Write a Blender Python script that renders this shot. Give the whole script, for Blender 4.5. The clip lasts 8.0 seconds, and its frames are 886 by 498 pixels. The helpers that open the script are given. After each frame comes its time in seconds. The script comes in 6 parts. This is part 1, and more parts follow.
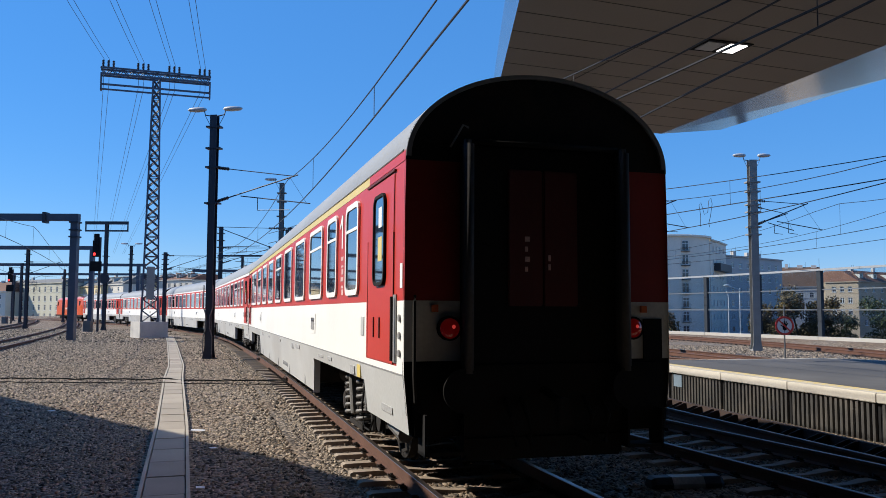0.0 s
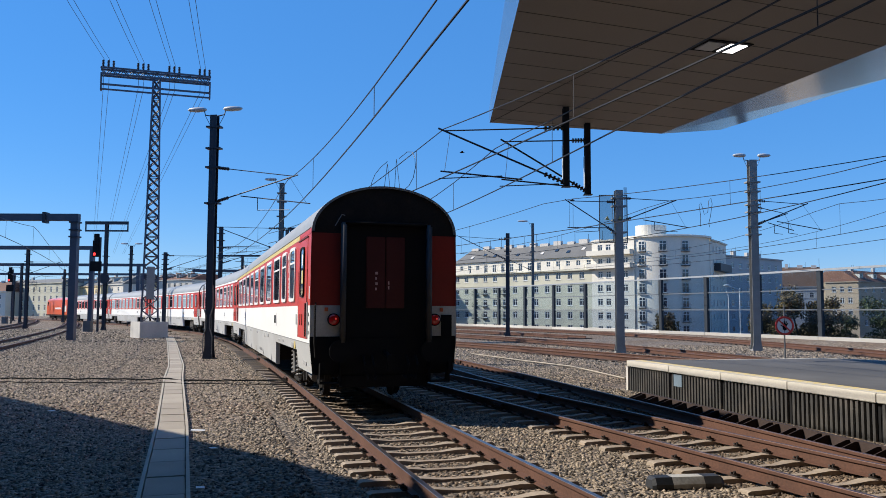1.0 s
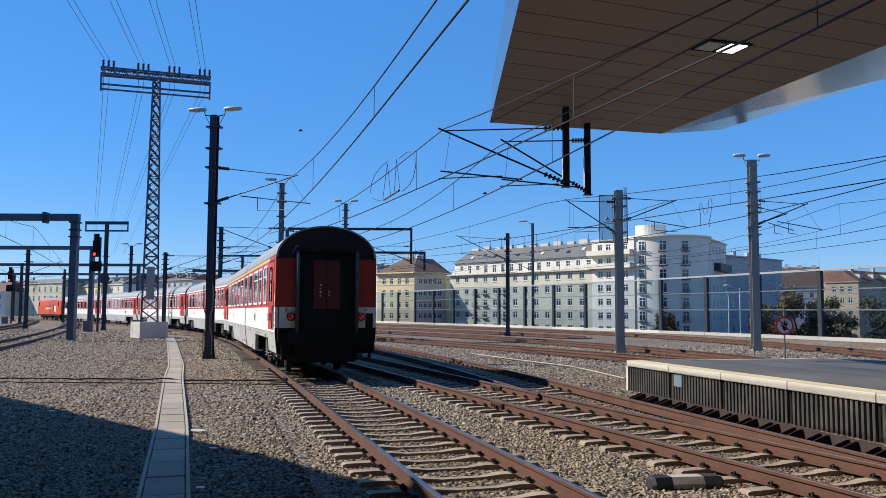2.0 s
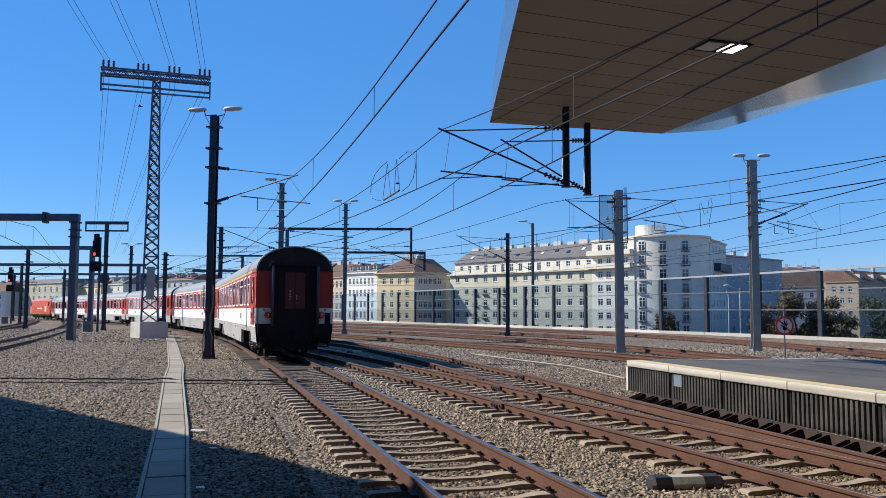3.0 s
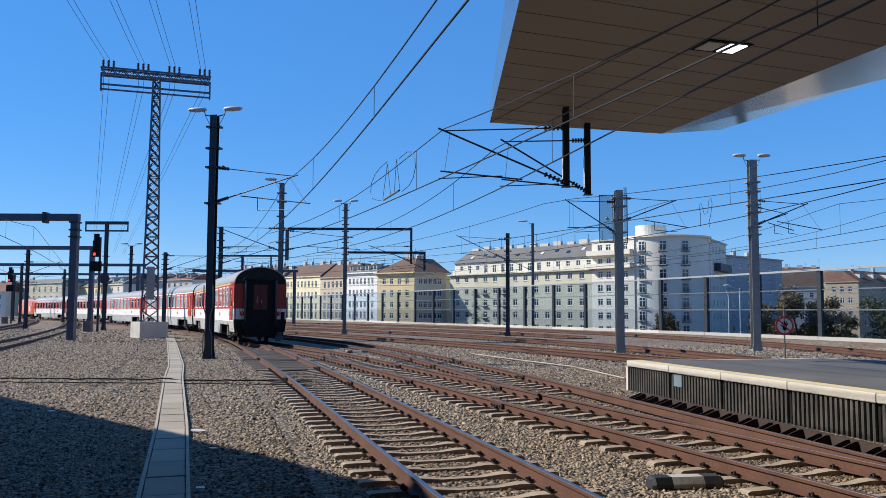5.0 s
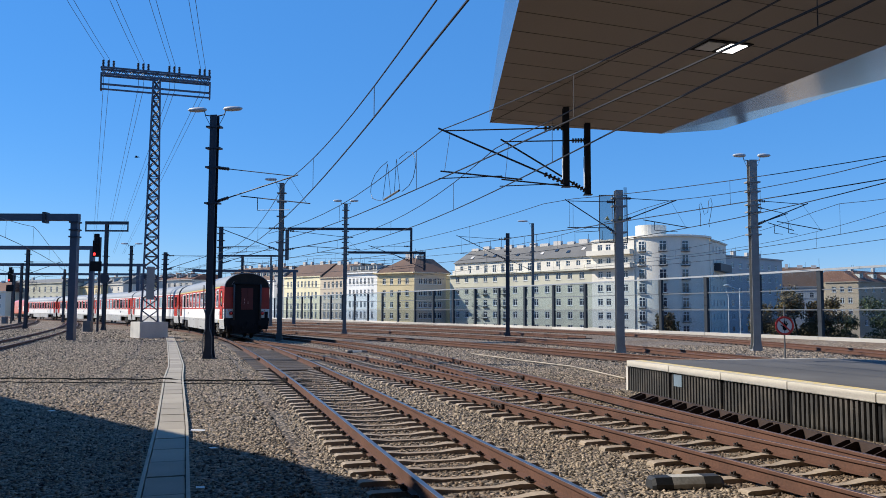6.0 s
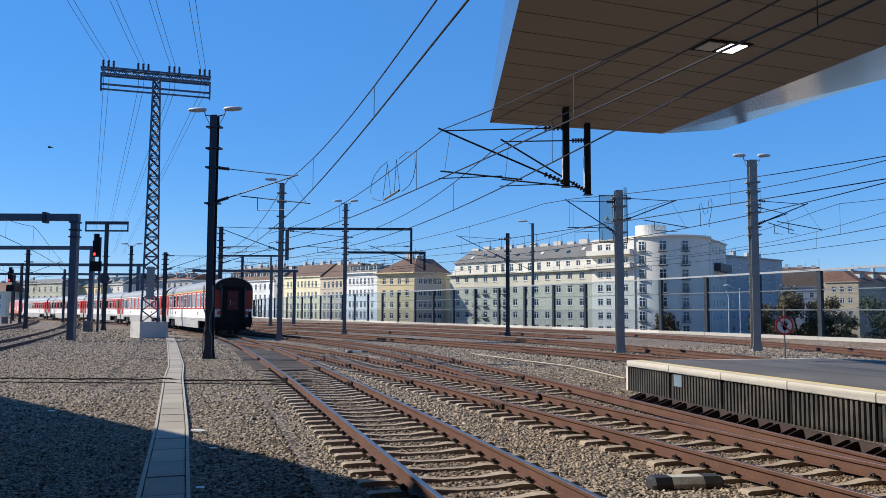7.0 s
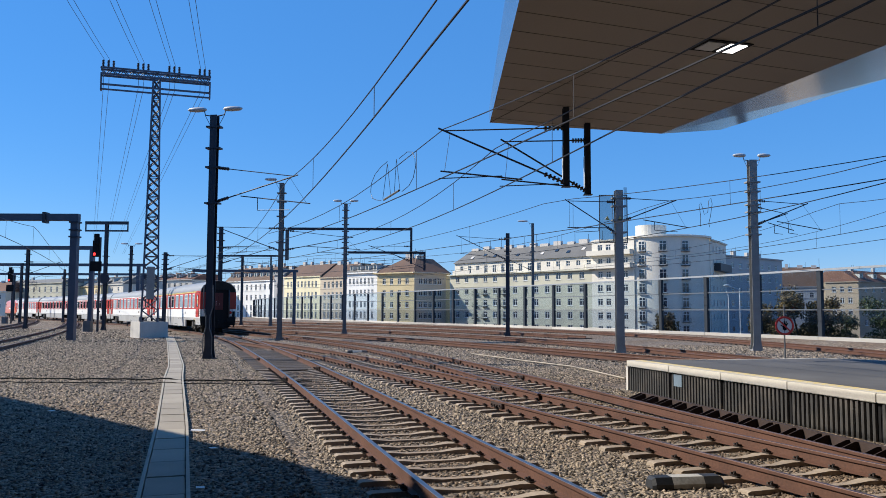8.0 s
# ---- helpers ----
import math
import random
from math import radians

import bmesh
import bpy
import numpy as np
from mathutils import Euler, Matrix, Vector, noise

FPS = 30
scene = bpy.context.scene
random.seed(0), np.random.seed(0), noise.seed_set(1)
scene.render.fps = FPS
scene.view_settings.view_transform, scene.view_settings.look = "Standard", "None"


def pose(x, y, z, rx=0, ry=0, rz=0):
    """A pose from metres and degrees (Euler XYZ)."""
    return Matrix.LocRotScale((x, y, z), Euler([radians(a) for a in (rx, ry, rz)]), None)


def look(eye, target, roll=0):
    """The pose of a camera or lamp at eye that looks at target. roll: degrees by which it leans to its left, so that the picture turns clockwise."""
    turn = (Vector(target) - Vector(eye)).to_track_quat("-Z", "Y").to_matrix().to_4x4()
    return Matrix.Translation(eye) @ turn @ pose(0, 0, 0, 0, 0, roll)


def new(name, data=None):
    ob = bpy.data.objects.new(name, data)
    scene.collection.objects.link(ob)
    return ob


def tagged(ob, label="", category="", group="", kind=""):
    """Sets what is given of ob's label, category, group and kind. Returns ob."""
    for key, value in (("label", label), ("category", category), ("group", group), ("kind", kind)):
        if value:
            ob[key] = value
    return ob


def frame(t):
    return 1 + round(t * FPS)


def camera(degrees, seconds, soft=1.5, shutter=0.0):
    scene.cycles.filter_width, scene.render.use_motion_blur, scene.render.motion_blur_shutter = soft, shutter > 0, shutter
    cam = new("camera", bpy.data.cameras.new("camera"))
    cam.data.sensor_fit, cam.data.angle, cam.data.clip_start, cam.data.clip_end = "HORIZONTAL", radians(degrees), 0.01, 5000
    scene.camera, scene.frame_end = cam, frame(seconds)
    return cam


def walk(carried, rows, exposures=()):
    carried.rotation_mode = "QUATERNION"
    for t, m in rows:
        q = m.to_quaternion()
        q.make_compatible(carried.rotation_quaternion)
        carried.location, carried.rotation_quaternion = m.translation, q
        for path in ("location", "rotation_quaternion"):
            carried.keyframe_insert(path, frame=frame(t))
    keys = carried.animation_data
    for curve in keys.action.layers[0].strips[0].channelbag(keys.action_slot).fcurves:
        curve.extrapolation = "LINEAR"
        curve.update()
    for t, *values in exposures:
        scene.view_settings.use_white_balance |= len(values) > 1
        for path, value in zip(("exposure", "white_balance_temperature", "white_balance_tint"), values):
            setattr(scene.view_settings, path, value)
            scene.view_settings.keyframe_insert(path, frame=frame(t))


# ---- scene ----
# The camera stands still beside the tracks; the top of the rails is z = 0.
EYE = Vector((0, 0, 1.807))
TILT = 4.323
cam = camera(56.54, 8.0, soft=0.5)
stand = look(EYE, EYE + Vector((0, math.cos(radians(TILT)), math.sin(radians(TILT)))), 0.22)
walk(cam, [(0, stand), (8, stand)])

# ---- light ----
SUN_AZ = radians(-79)      # from +Y towards +X: ahead and to the left
SUN_EL = radians(36)
world = bpy.data.worlds.new("sky")
scene.world = world
world.use_nodes = True
sky = world.node_tree.nodes.new("ShaderNodeTexSky")
sky.sky_type, sky.sun_disc = "NISHITA", False
sky.sun_elevation, sky.sun_rotation = SUN_EL, SUN_AZ
sky.air_density, sky.dust_density, sky.ozone_density = 1.0, 0.0, 6.0
back = world.node_tree.nodes["Background"]
back.inputs[1].default_value = 0.112
deep = world.node_tree.nodes.new("ShaderNodeHueSaturation")   # the clear autumn sky's strong blue
deep.inputs["Saturation"].default_value = 1.28
deep.inputs["Hue"].default_value = 0.506
world.node_tree.links.new(sky.outputs[0], deep.inputs["Color"])
clear = world.node_tree.nodes.new("ShaderNodeMixRGB")           # thin clear air: less pale towards the horizon
clear.inputs[0].default_value, clear.inputs[2].default_value = 0.55, (0.78, 2.45, 5.9, 1)
world.node_tree.links.new(deep.outputs[0], clear.inputs[1])
world.node_tree.links.new(clear.outputs[0], back.inputs[0])
sun = new("sun", bpy.data.lights.new("sun", "SUN"))
sun.data.energy, sun.data.angle, sun.data.color = 5.0, radians(0.53), (1.0, 0.925, 0.80)
to_sun = Vector((math.sin(SUN_AZ) * math.cos(SUN_EL), math.cos(SUN_AZ) * math.cos(SUN_EL), math.sin(SUN_EL)))
sun.matrix_world = look(to_sun * 60, (0, 0, 0))
scene.view_settings.exposure = 0.42


# ---- materials ----
def mat(name, color, rough=0.6, metal=0.0, vary=0.25, scale=3.0, fine=40.0, bump=0.1, stain=None, stain_amount=0.4,
        emit=0.0, spread=0.0, coat=0.0, stretch=(1, 1, 1), size=0.01):
    """A surface with variation at two scales, fine relief, stains, and a change from piece to piece (spread)."""
    m = bpy.data.materials.new(name)
    m.use_nodes = True
    nt = m.node_tree
    bsdf = nt.nodes["Principled BSDF"]
    bsdf.inputs["Roughness"].default_value = rough
    bsdf.inputs["Metallic"].default_value = metal
    bsdf.inputs["Coat Weight"].default_value = coat
    co = nt.nodes.new("ShaderNodeTexCoord")
    mp = nt.nodes.new("ShaderNodeMapping")
    mp.inputs["Scale"].default_value = stretch
    nt.links.new(co.outputs["Object"], mp.inputs[0])
    big = nt.nodes.new("ShaderNodeTexNoise")
    big.inputs["Scale"].default_value, big.inputs["Detail"].default_value = scale, 5
    small = nt.nodes.new("ShaderNodeTexNoise")
    small.inputs["Scale"].default_value, small.inputs["Detail"].default_value = fine, 3
    for n in (big, small):
        nt.links.new(mp.outputs[0], n.inputs["Vector"])
    add = nt.nodes.new("ShaderNodeMath")
    add.operation = "ADD"
    nt.links.new(big.outputs[0], add.inputs[0])
    nt.links.new(small.outputs[0], add.inputs[1])
    last = add
    if spread:
        info = nt.nodes.new("ShaderNodeObjectInfo")
        mul = nt.nodes.new("ShaderNodeMath")
        mul.operation = "MULTIPLY_ADD"
        mul.inputs[1].default_value, mul.inputs[2].default_value = spread * 2, -spread
        nt.links.new(info.outputs["Random"], mul.inputs[0])
        plus = nt.nodes.new("ShaderNodeMath")
        plus.operation = "ADD"
        nt.links.new(add.outputs[0], plus.inputs[0])
        nt.links.new(mul.outputs[0], plus.inputs[1])
        last = plus
    ramp = nt.nodes.new("ShaderNodeMapRange")
    ramp.inputs[1].default_value, ramp.inputs[2].default_value = 0.6, 1.4
    ramp.inputs[3].default_value, ramp.inputs[4].default_value = 1 - vary, 1 + vary
    nt.links.new(last.outputs[0], ramp.inputs[0])
    mixc = nt.nodes.new("ShaderNodeMix")
    mixc.data_type, mixc.blend_type = "RGBA", "MULTIPLY"
    mixc.inputs[0].default_value = 1
    mixc.inputs[6].default_value = (*color, 1)
    nt.links.new(ramp.outputs[0], mixc.inputs[7])
    out = mixc.outputs[2]
    if stain:
        patch = nt.nodes.new("ShaderNodeTexNoise")
        patch.inputs["Scale"].default_value, patch.inputs["Detail"].default_value = scale * 0.6, 6
        nt.links.new(mp.outputs[0], patch.inputs["Vector"])
        cut = nt.nodes.new("ShaderNodeMapRange")
        cut.inputs[1].default_value, cut.inputs[2].default_value = 0.48, 0.66
        cut.inputs[4].default_value = stain_amount
        nt.links.new(patch.outputs[0], cut.inputs[0])
        mix2 = nt.nodes.new("ShaderNodeMix")
        mix2.data_type = "RGBA"
        mix2.inputs[7].default_value = (*stain, 1)
        nt.links.new(cut.outputs[0], mix2.inputs[0])
        nt.links.new(out, mix2.inputs[6])
        out = mix2.outputs[2]
    nt.links.new(out, bsdf.inputs["Base Color"])
    if bump:
        b = nt.nodes.new("ShaderNodeBump")
        b.inputs["Strength"].default_value, b.inputs["Distance"].default_value = bump, size
        nt.links.new(small.outputs[0], b.inputs["Height"])
        nt.links.new(b.outputs[0], bsdf.inputs["Normal"])
    if emit:
        bsdf.inputs["Emission Color"].default_value = (*color, 1)
        bsdf.inputs["Emission Strength"].default_value = emit
    return m


def gravel_mat(name, dark, light, brown):
    """Crushed stone: cells of many greys with deep joints, and broad rusty patches."""
    m = bpy.data.materials.new(name)
    m.use_nodes = True
    nt = m.node_tree
    bsdf = nt.nodes["Principled BSDF"]
    bsdf.inputs["Roughness"].default_value = 0.9
    co = nt.nodes.new("ShaderNodeTexCoord")
    cells = nt.nodes.new("ShaderNodeTexVoronoi")
    cells.inputs["Scale"].default_value = 17
    broad = nt.nodes.new("ShaderNodeTexNoise")
    broad.inputs["Scale"].default_value, broad.inputs["Detail"].default_value = 0.22, 6
    for n in (cells, broad):
        nt.links.new(co.outputs["Object"], n.inputs["Vector"])
    sep = nt.nodes.new("ShaderNodeSeparateColor")
    nt.links.new(cells.outputs["Color"], sep.inputs[0])
    tone = nt.nodes.new("ShaderNodeMix")
    tone.data_type = "RGBA"
    tone.inputs[6].default_value, tone.inputs[7].default_value = (*dark, 1), (*light, 1)
    nt.links.new(sep.outputs[0], tone.inputs[0])
    cut = nt.nodes.new("ShaderNodeMapRange")
    cut.inputs[1].default_value, cut.inputs[2].default_value, cut.inputs[4].default_value = 0.42, 0.68, 0.75
    nt.links.new(broad.outputs[0], cut.inputs[0])
    rust = nt.nodes.new("ShaderNodeMix")
    rust.data_type, rust.blend_type = "RGBA", "MULTIPLY"
    rust.inputs[7].default_value = (*brown, 1)
    nt.links.new(cut.outputs[0], rust.inputs[0])
    nt.links.new(tone.outputs[2], rust.inputs[6])
    nt.links.new(rust.outputs[2], bsdf.inputs["Base Color"])
    b = nt.nodes.new("ShaderNodeBump")
    b.invert = True
    b.inputs["Strength"].default_value, b.inputs["Distance"].default_value = 1.0, 0.045
    nt.links.new(cells.outputs["Distance"], b.inputs["Height"])
    nt.links.new(b.outputs[0], bsdf.inputs["Normal"])
    return m


def stone_mat(name, dark, light):
    """Loose stones, each of its own grey."""
    m = bpy.data.materials.new(name)
    m.use_nodes = True
    nt = m.node_tree
    bsdf = nt.nodes["Principled BSDF"]
    bsdf.inputs["Roughness"].default_value = 0.85
    geo = nt.nodes.new("ShaderNodeNewGeometry")
    tone = nt.nodes.new("ShaderNodeMix")
    tone.data_type = "RGBA"
    tone.inputs[6].default_value, tone.inputs[7].default_value = (*dark, 1), (*light, 1)
    nt.links.new(geo.outputs["Random Per Island"], tone.inputs[0])
    grain = nt.nodes.new("ShaderNodeTexNoise")
    grain.inputs["Scale"].default_value = 90
    mul = nt.nodes.new("ShaderNodeMix")
    mul.data_type, mul.blend_type = "RGBA", "OVERLAY"
    mul.inputs[0].default_value = 0.5
    nt.links.new(tone.outputs[2], mul.inputs[6])
    nt.links.new(grain.outputs[0], mul.inputs[7])
    nt.links.new(mul.outputs[2], bsdf.inputs["Base Color"])
    return m


def glass_mat(name, color, rough=0.05, alpha=0.25):
    """A pane: partly seen through, partly mirror."""
    m = bpy.data.materials.new(name)
    m.use_nodes = True
    nt = m.node_tree
    nt.nodes.remove(nt.nodes["Principled BSDF"])
    clear = nt.nodes.new("ShaderNodeBsdfTransparent")
    clear.inputs[0].default_value = (*color, 1)
    gloss = nt.nodes.new("ShaderNodeBsdfGlossy")
    gloss.inputs["Roughness"].default_value = rough
    mixs = nt.nodes.new("ShaderNodeMixShader")
    mixs.inputs[0].default_value = 0.05
    nt.links.new(clear.outputs[0], mixs.inputs[1])
    nt.links.new(gloss.outputs[0], mixs.inputs[2])
    nt.links.new(mixs.outputs[0], nt.nodes["Material Output"].inputs[0])
    return m


M_GRAVEL = gravel_mat("gravel", (0.013, 0.010, 0.008), (0.335, 0.268, 0.20), (0.85, 0.64, 0.46))
M_STONE = stone_mat("ballast_stone", (0.010, 0.008, 0.006), (0.41, 0.325, 0.237))
M_BED = stone_mat("rusty_ballast_stone", (0.012, 0.008, 0.005), (0.23, 0.16, 0.105))
M_PLANK = mat("dark_timber", (0.07, 0.052, 0.038), 0.8, 0, 0.35, 2, 30, 0.4, spread=0.4, stretch=(1, 8, 1))
M_RAIL = mat("rusty_rail", (0.098, 0.044, 0.027), 0.75, 0.2, 0.35, 2, 30, 0.2)
M_HEAD = mat("polished_rail_head", (0.24, 0.21, 0.20), 0.35, 0.9, 0.1, 2, 60, 0.02)
M_DULLHEAD = mat("brown_rail_head", (0.14, 0.08, 0.058), 0.45, 0.5, 0.25, 2, 40, 0.05)
M_DARKRAIL = mat("dark_rail", (0.045, 0.028, 0.023), 0.7, 0.2, 0.3, 2, 30, 0.2)
M_SLEEPER = mat("concrete_sleeper", (0.31, 0.25, 0.19), 0.85, 0, 0.3, 2, 30, 0.3, (0.2, 0.13, 0.09), 0.55, spread=0.25)
M_CLIP = mat("rail_clip", (0.035, 0.028, 0.025), 0.6, 0.5, 0.3)
M_CONC = mat("pale_concrete", (0.53, 0.495, 0.43), 0.8, 0, 0.15, 1.5, 40, 0.15, (0.42, 0.38, 0.33), 0.35)
M_CONCW = mat("white_concrete", (0.52, 0.50, 0.46), 0.75, 0, 0.14, 1.2, 30, 0.15, (0.35, 0.33, 0.3), 0.4, stretch=(1, 1, 0.3))
M_TROUGH = mat("trough_lid", (0.34, 0.295, 0.23), 0.85, 0, 0.2, 1.5, 50, 0.2, (0.26, 0.22, 0.18), 0.4, spread=0.3)
M_ASPH = mat("platform_asphalt", (0.088, 0.085, 0.084), 0.8, 0, 0.2, 0.8, 80, 0.2, (0.16, 0.155, 0.15), 0.5)
M_RIB = mat("dark_ribbed_panel", (0.05, 0.048, 0.046), 0.6, 0, 0.25, 2, 40, 0.2, (0.2, 0.17, 0.14), 0.3)
M_YELLOW = mat("yellow_line", (0.58, 0.45, 0.16), 0.7, 0, 0.2, 2, 60, 0.1)
M_MAST = mat("dark_painted_mast", (0.032, 0.039, 0.054), 0.45, 0.35, 0.2, 3, 40, 0.1)
M_STEEL = mat("blue_grey_steel", (0.068, 0.084, 0.117), 0.45, 0.25, 0.2, 2, 30, 0.1)
M_BROWNSLEEPER = mat("brown_sleeper", (0.085, 0.053, 0.036), 0.85, 0, 0.3, 2, 30, 0.3)
M_GALV = mat("galvanised_mast", (0.125, 0.128, 0.13), 0.5, 0.2, 0.25, 2, 40, 0.1)
M_PALEGALV = mat("pale_galvanised_mast", (0.27, 0.268, 0.255), 0.55, 0.15, 0.25, 2, 40, 0.1)
M_LATT = mat("grey_lattice_steel", (0.095, 0.105, 0.135), 0.5, 0.4, 0.25, 2, 30, 0.1)
M_WIRE = mat("overhead_wire", (0.03, 0.03, 0.033), 0.5, 0.6, 0.1)
M_INSUL = mat("brown_insulator", (0.035, 0.022, 0.02), 0.3, 0, 0.2)
M_LAMPH = mat("lamp_head_grey", (0.46, 0.48, 0.50), 0.45, 0.1, 0.1)
M_WHITE = mat("white_paint", (0.72, 0.71, 0.68), 0.4, 0, 0.06, 0.8, 30, 0.03)
M_CANOPY = mat("canopy_panel", (0.26, 0.215, 0.175), 0.55, 0.1, 0.06, 0.5, 20, 0.03)
M_JOINT = mat("panel_joint", (0.08, 0.07, 0.06), 0.8)
M_FASCIA = mat("canopy_fascia", (0.40, 0.42, 0.44), 0.16, 0.9, 0.12, 0.6, 10, 0.04)
M_BLACK = mat("black_rubber", (0.010, 0.010, 0.011), 0.85, 0, 0.2)
M_BLACK.node_tree.nodes["Principled BSDF"].inputs["Specular IOR Level"].default_value = 0.2
M_RUBBER = mat("worn_gangway_rubber", (0.045, 0.046, 0.05), 0.6, 0, 0.3, 4, 30, 0.1)
M_UNDER = mat("dark_underframe", (0.020, 0.018, 0.017), 0.75, 0.1, 0.3, 3, 30, 0.3, (0.06, 0.045, 0.03), 0.3)
M_UNDER.node_tree.nodes["Principled BSDF"].inputs["Specular IOR Level"].default_value = 0.2
M_MARK = mat("small_print_grey", (0.22, 0.22, 0.22), 0.5, 0, 0.1)
M_SMALL = mat("fine_print_on_grey", (0.33, 0.33, 0.33), 0.6, 0, 0.3, 30, 60, 0)
M_LIGHTPRINT = mat("faded_white_print", (0.62, 0.40, 0.38), 0.6, 0, 0.3, 20, 60, 0)
M_SPRING = mat("dusty_spring_steel", (0.15, 0.145, 0.14), 0.6, 0.3, 0.3, 4, 30, 0.2, (0.09, 0.065, 0.045), 0.5)
# Red darkened for the shaded gangway doors; also serves seams and grips.
M_DOOR = mat("darkened_red_door", (0.075, 0.006, 0.005), 0.6, 0, 0.15, 1.5, 25, 0.05)
M_RED = mat("coach_red", (0.50, 0.034, 0.018), 0.42, 0, 0.08, 0.7, 25, 0.02, (0.40, 0.03, 0.025), 0.3, coat=0.08)
# End copies of coach red and white, darkened to stand in for shade.
M_ENDRED = mat("shaded_end_red", (0.30, 0.022, 0.014), 0.5, 0, 0.15, 0.9, 25, 0.03, (0.16, 0.02, 0.015), 0.5)
M_ENDWHITE = mat("shaded_end_white", (0.62, 0.62, 0.58), 0.5, 0, 0.15, 1.5, 25, 0.03, (0.40, 0.37, 0.32), 0.5)
M_CWHITE = mat("coach_white", (0.84, 0.84, 0.82), 0.4, 0, 0.05, 0.7, 25, 0.02, (0.72, 0.71, 0.68), 0.2, coat=0.1)
M_GREY = mat("coach_grey", (0.50, 0.51, 0.51), 0.35, 0, 0.12, 0.8, 25, 0.03, (0.3, 0.28, 0.26), 0.3)
M_ROOF = mat("coach_roof_grey", (0.27, 0.28, 0.285), 0.45, 0.1, 0.12, 0.6, 15, 0.03, (0.28, 0.27, 0.26), 0.35)
M_CYEL = mat("coach_yellow", (0.66, 0.52, 0.16), 0.35, 0, 0.08)
M_PANE = mat("tinted_coach_pane", (0.02, 0.024, 0.03), 0.05, 0, 0.1, 2, 20, 0, coat=1.0)
M_LAMP = mat("red_tail_lamp", (0.30, 0.006, 0.006), 0.12, 0, 0.05, emit=0.06, coat=1.0)
# Glowing spot standing in for the light that the tail lamp's lens catches.
M_GLINT = mat("lens_glint", (0.75, 0.06, 0.05), 0.2, 0, 0.05, emit=0.35)
M_ORANGE = mat("orange_marker", (0.7, 0.16, 0.05), 0.3, 0, 0.1)
M_LOCO = mat("loco_red", (0.74, 0.12, 0.04), 0.3, 0, 0.06, coat=0.4)
M_SIGRED = mat("signal_red", (1.0, 0.025, 0.02), 0.3, 0, 0.02, emit=2.6)
M_SIGN = mat("sign_red", (0.6, 0.05, 0.04), 0.4, 0, 0.08)
M_FENCE = mat("fence_post", (0.028, 0.034, 0.042), 0.5, 0.3, 0.2)
M_FCAP = mat("barrier_cap", (0.30, 0.32, 0.34), 0.5, 0.2, 0.15)
M_FPLINTH = mat("barrier_plinth", (0.46, 0.44, 0.40), 0.75, 0, 0.2, 0.5, 30, 0.15, (0.36, 0.31, 0.25), 0.5, spread=0.9)
M_FLOW = glass_mat("lower_barrier_glass", (0.70, 0.76, 0.82))
M_FRAIL = mat("fence_rail", (0.16, 0.175, 0.19), 0.45, 0.4, 0.15)
M_FGLASS = glass_mat("barrier_glass", (0.82, 0.88, 0.92))
M_TILE = mat("blue_tile", (0.15, 0.20, 0.25), 0.4, 0, 0.15)


# ---- building blocks ----
def box(bm, x0, x1, y0, y1, z0, z1, m=None, bevel=0.0):
    vs = [bm.verts.new((x, y, z)) for z in (z0, z1) for y in (y0, y1) for x in (x0, x1)]
    fs = [bm.faces.new([vs[i] for i in q]) for q in
          ((0, 2, 3, 1), (4, 5, 7, 6), (0, 1, 5, 4), (2, 6, 7, 3), (0, 4, 6, 2), (1, 3, 7, 5))]
    if bevel:
        es = {e for f in fs for e in f.edges}
        done = bmesh.ops.bevel(bm, geom=list(es), offset=bevel, segments=2, affect="EDGES")
        vs = list({v for f in done["faces"] for v in f.verts} | {v for v in vs if v.is_valid})
    if m is not None:
        bmesh.ops.transform(bm, matrix=m, verts=vs)
    return vs


def tube(bm, a, b, r, seg=8, r2=None):
    a, b = Vector(a), Vector(b)
    r2 = r if r2 is None else r2
    turn = (b - a).to_track_quat("Z", "Y").to_matrix()
    rings = []
    for c, q in ((a, r), (b, r2)):
        rings.append([bm.verts.new(c + turn @ Vector((q * math.cos(i * math.tau / seg), q * math.sin(i * math.tau / seg), 0))) for i in range(seg)])
    for i in range(seg):
        j = (i + 1) % seg
        bm.faces.new((rings[0][i], rings[0][j], rings[1][j], rings[1][i]))
    bm.faces.new(rings[0][::-1])
    bm.faces.new(rings[1])


def polytube(bm, pts, r, seg=5):
    """One round bar bent along the points."""
    pts = [Vector(p) for p in pts]
    rings = []
    for i, p in enumerate(pts):
        d = (pts[min(i + 1, len(pts) - 1)] - pts[max(i - 1, 0)]).normalized()
        side = d.cross(Vector((0, 0, 1)) if abs(d.z) < 0.9 else Vector((0, 1, 0))).normalized()
        up = side.cross(d)
        rings.append([p + side * (r * math.cos(k * math.tau / seg)) + up * (r * math.sin(k * math.tau / seg)) for k in range(seg)])
    loft(bm, rings)


def prism(bm, poly, z0, z1):
    lo = [bm.verts.new((x, y, z0)) for x, y in poly]
    hi = [bm.verts.new((x, y, z1)) for x, y in poly]
    n = len(poly)
    for i in range(n):
        j = (i + 1) % n
        bm.faces.new((lo[i], lo[j], hi[j], hi[i]))
    bm.faces.new(lo[::-1])
    bm.faces.new(hi)


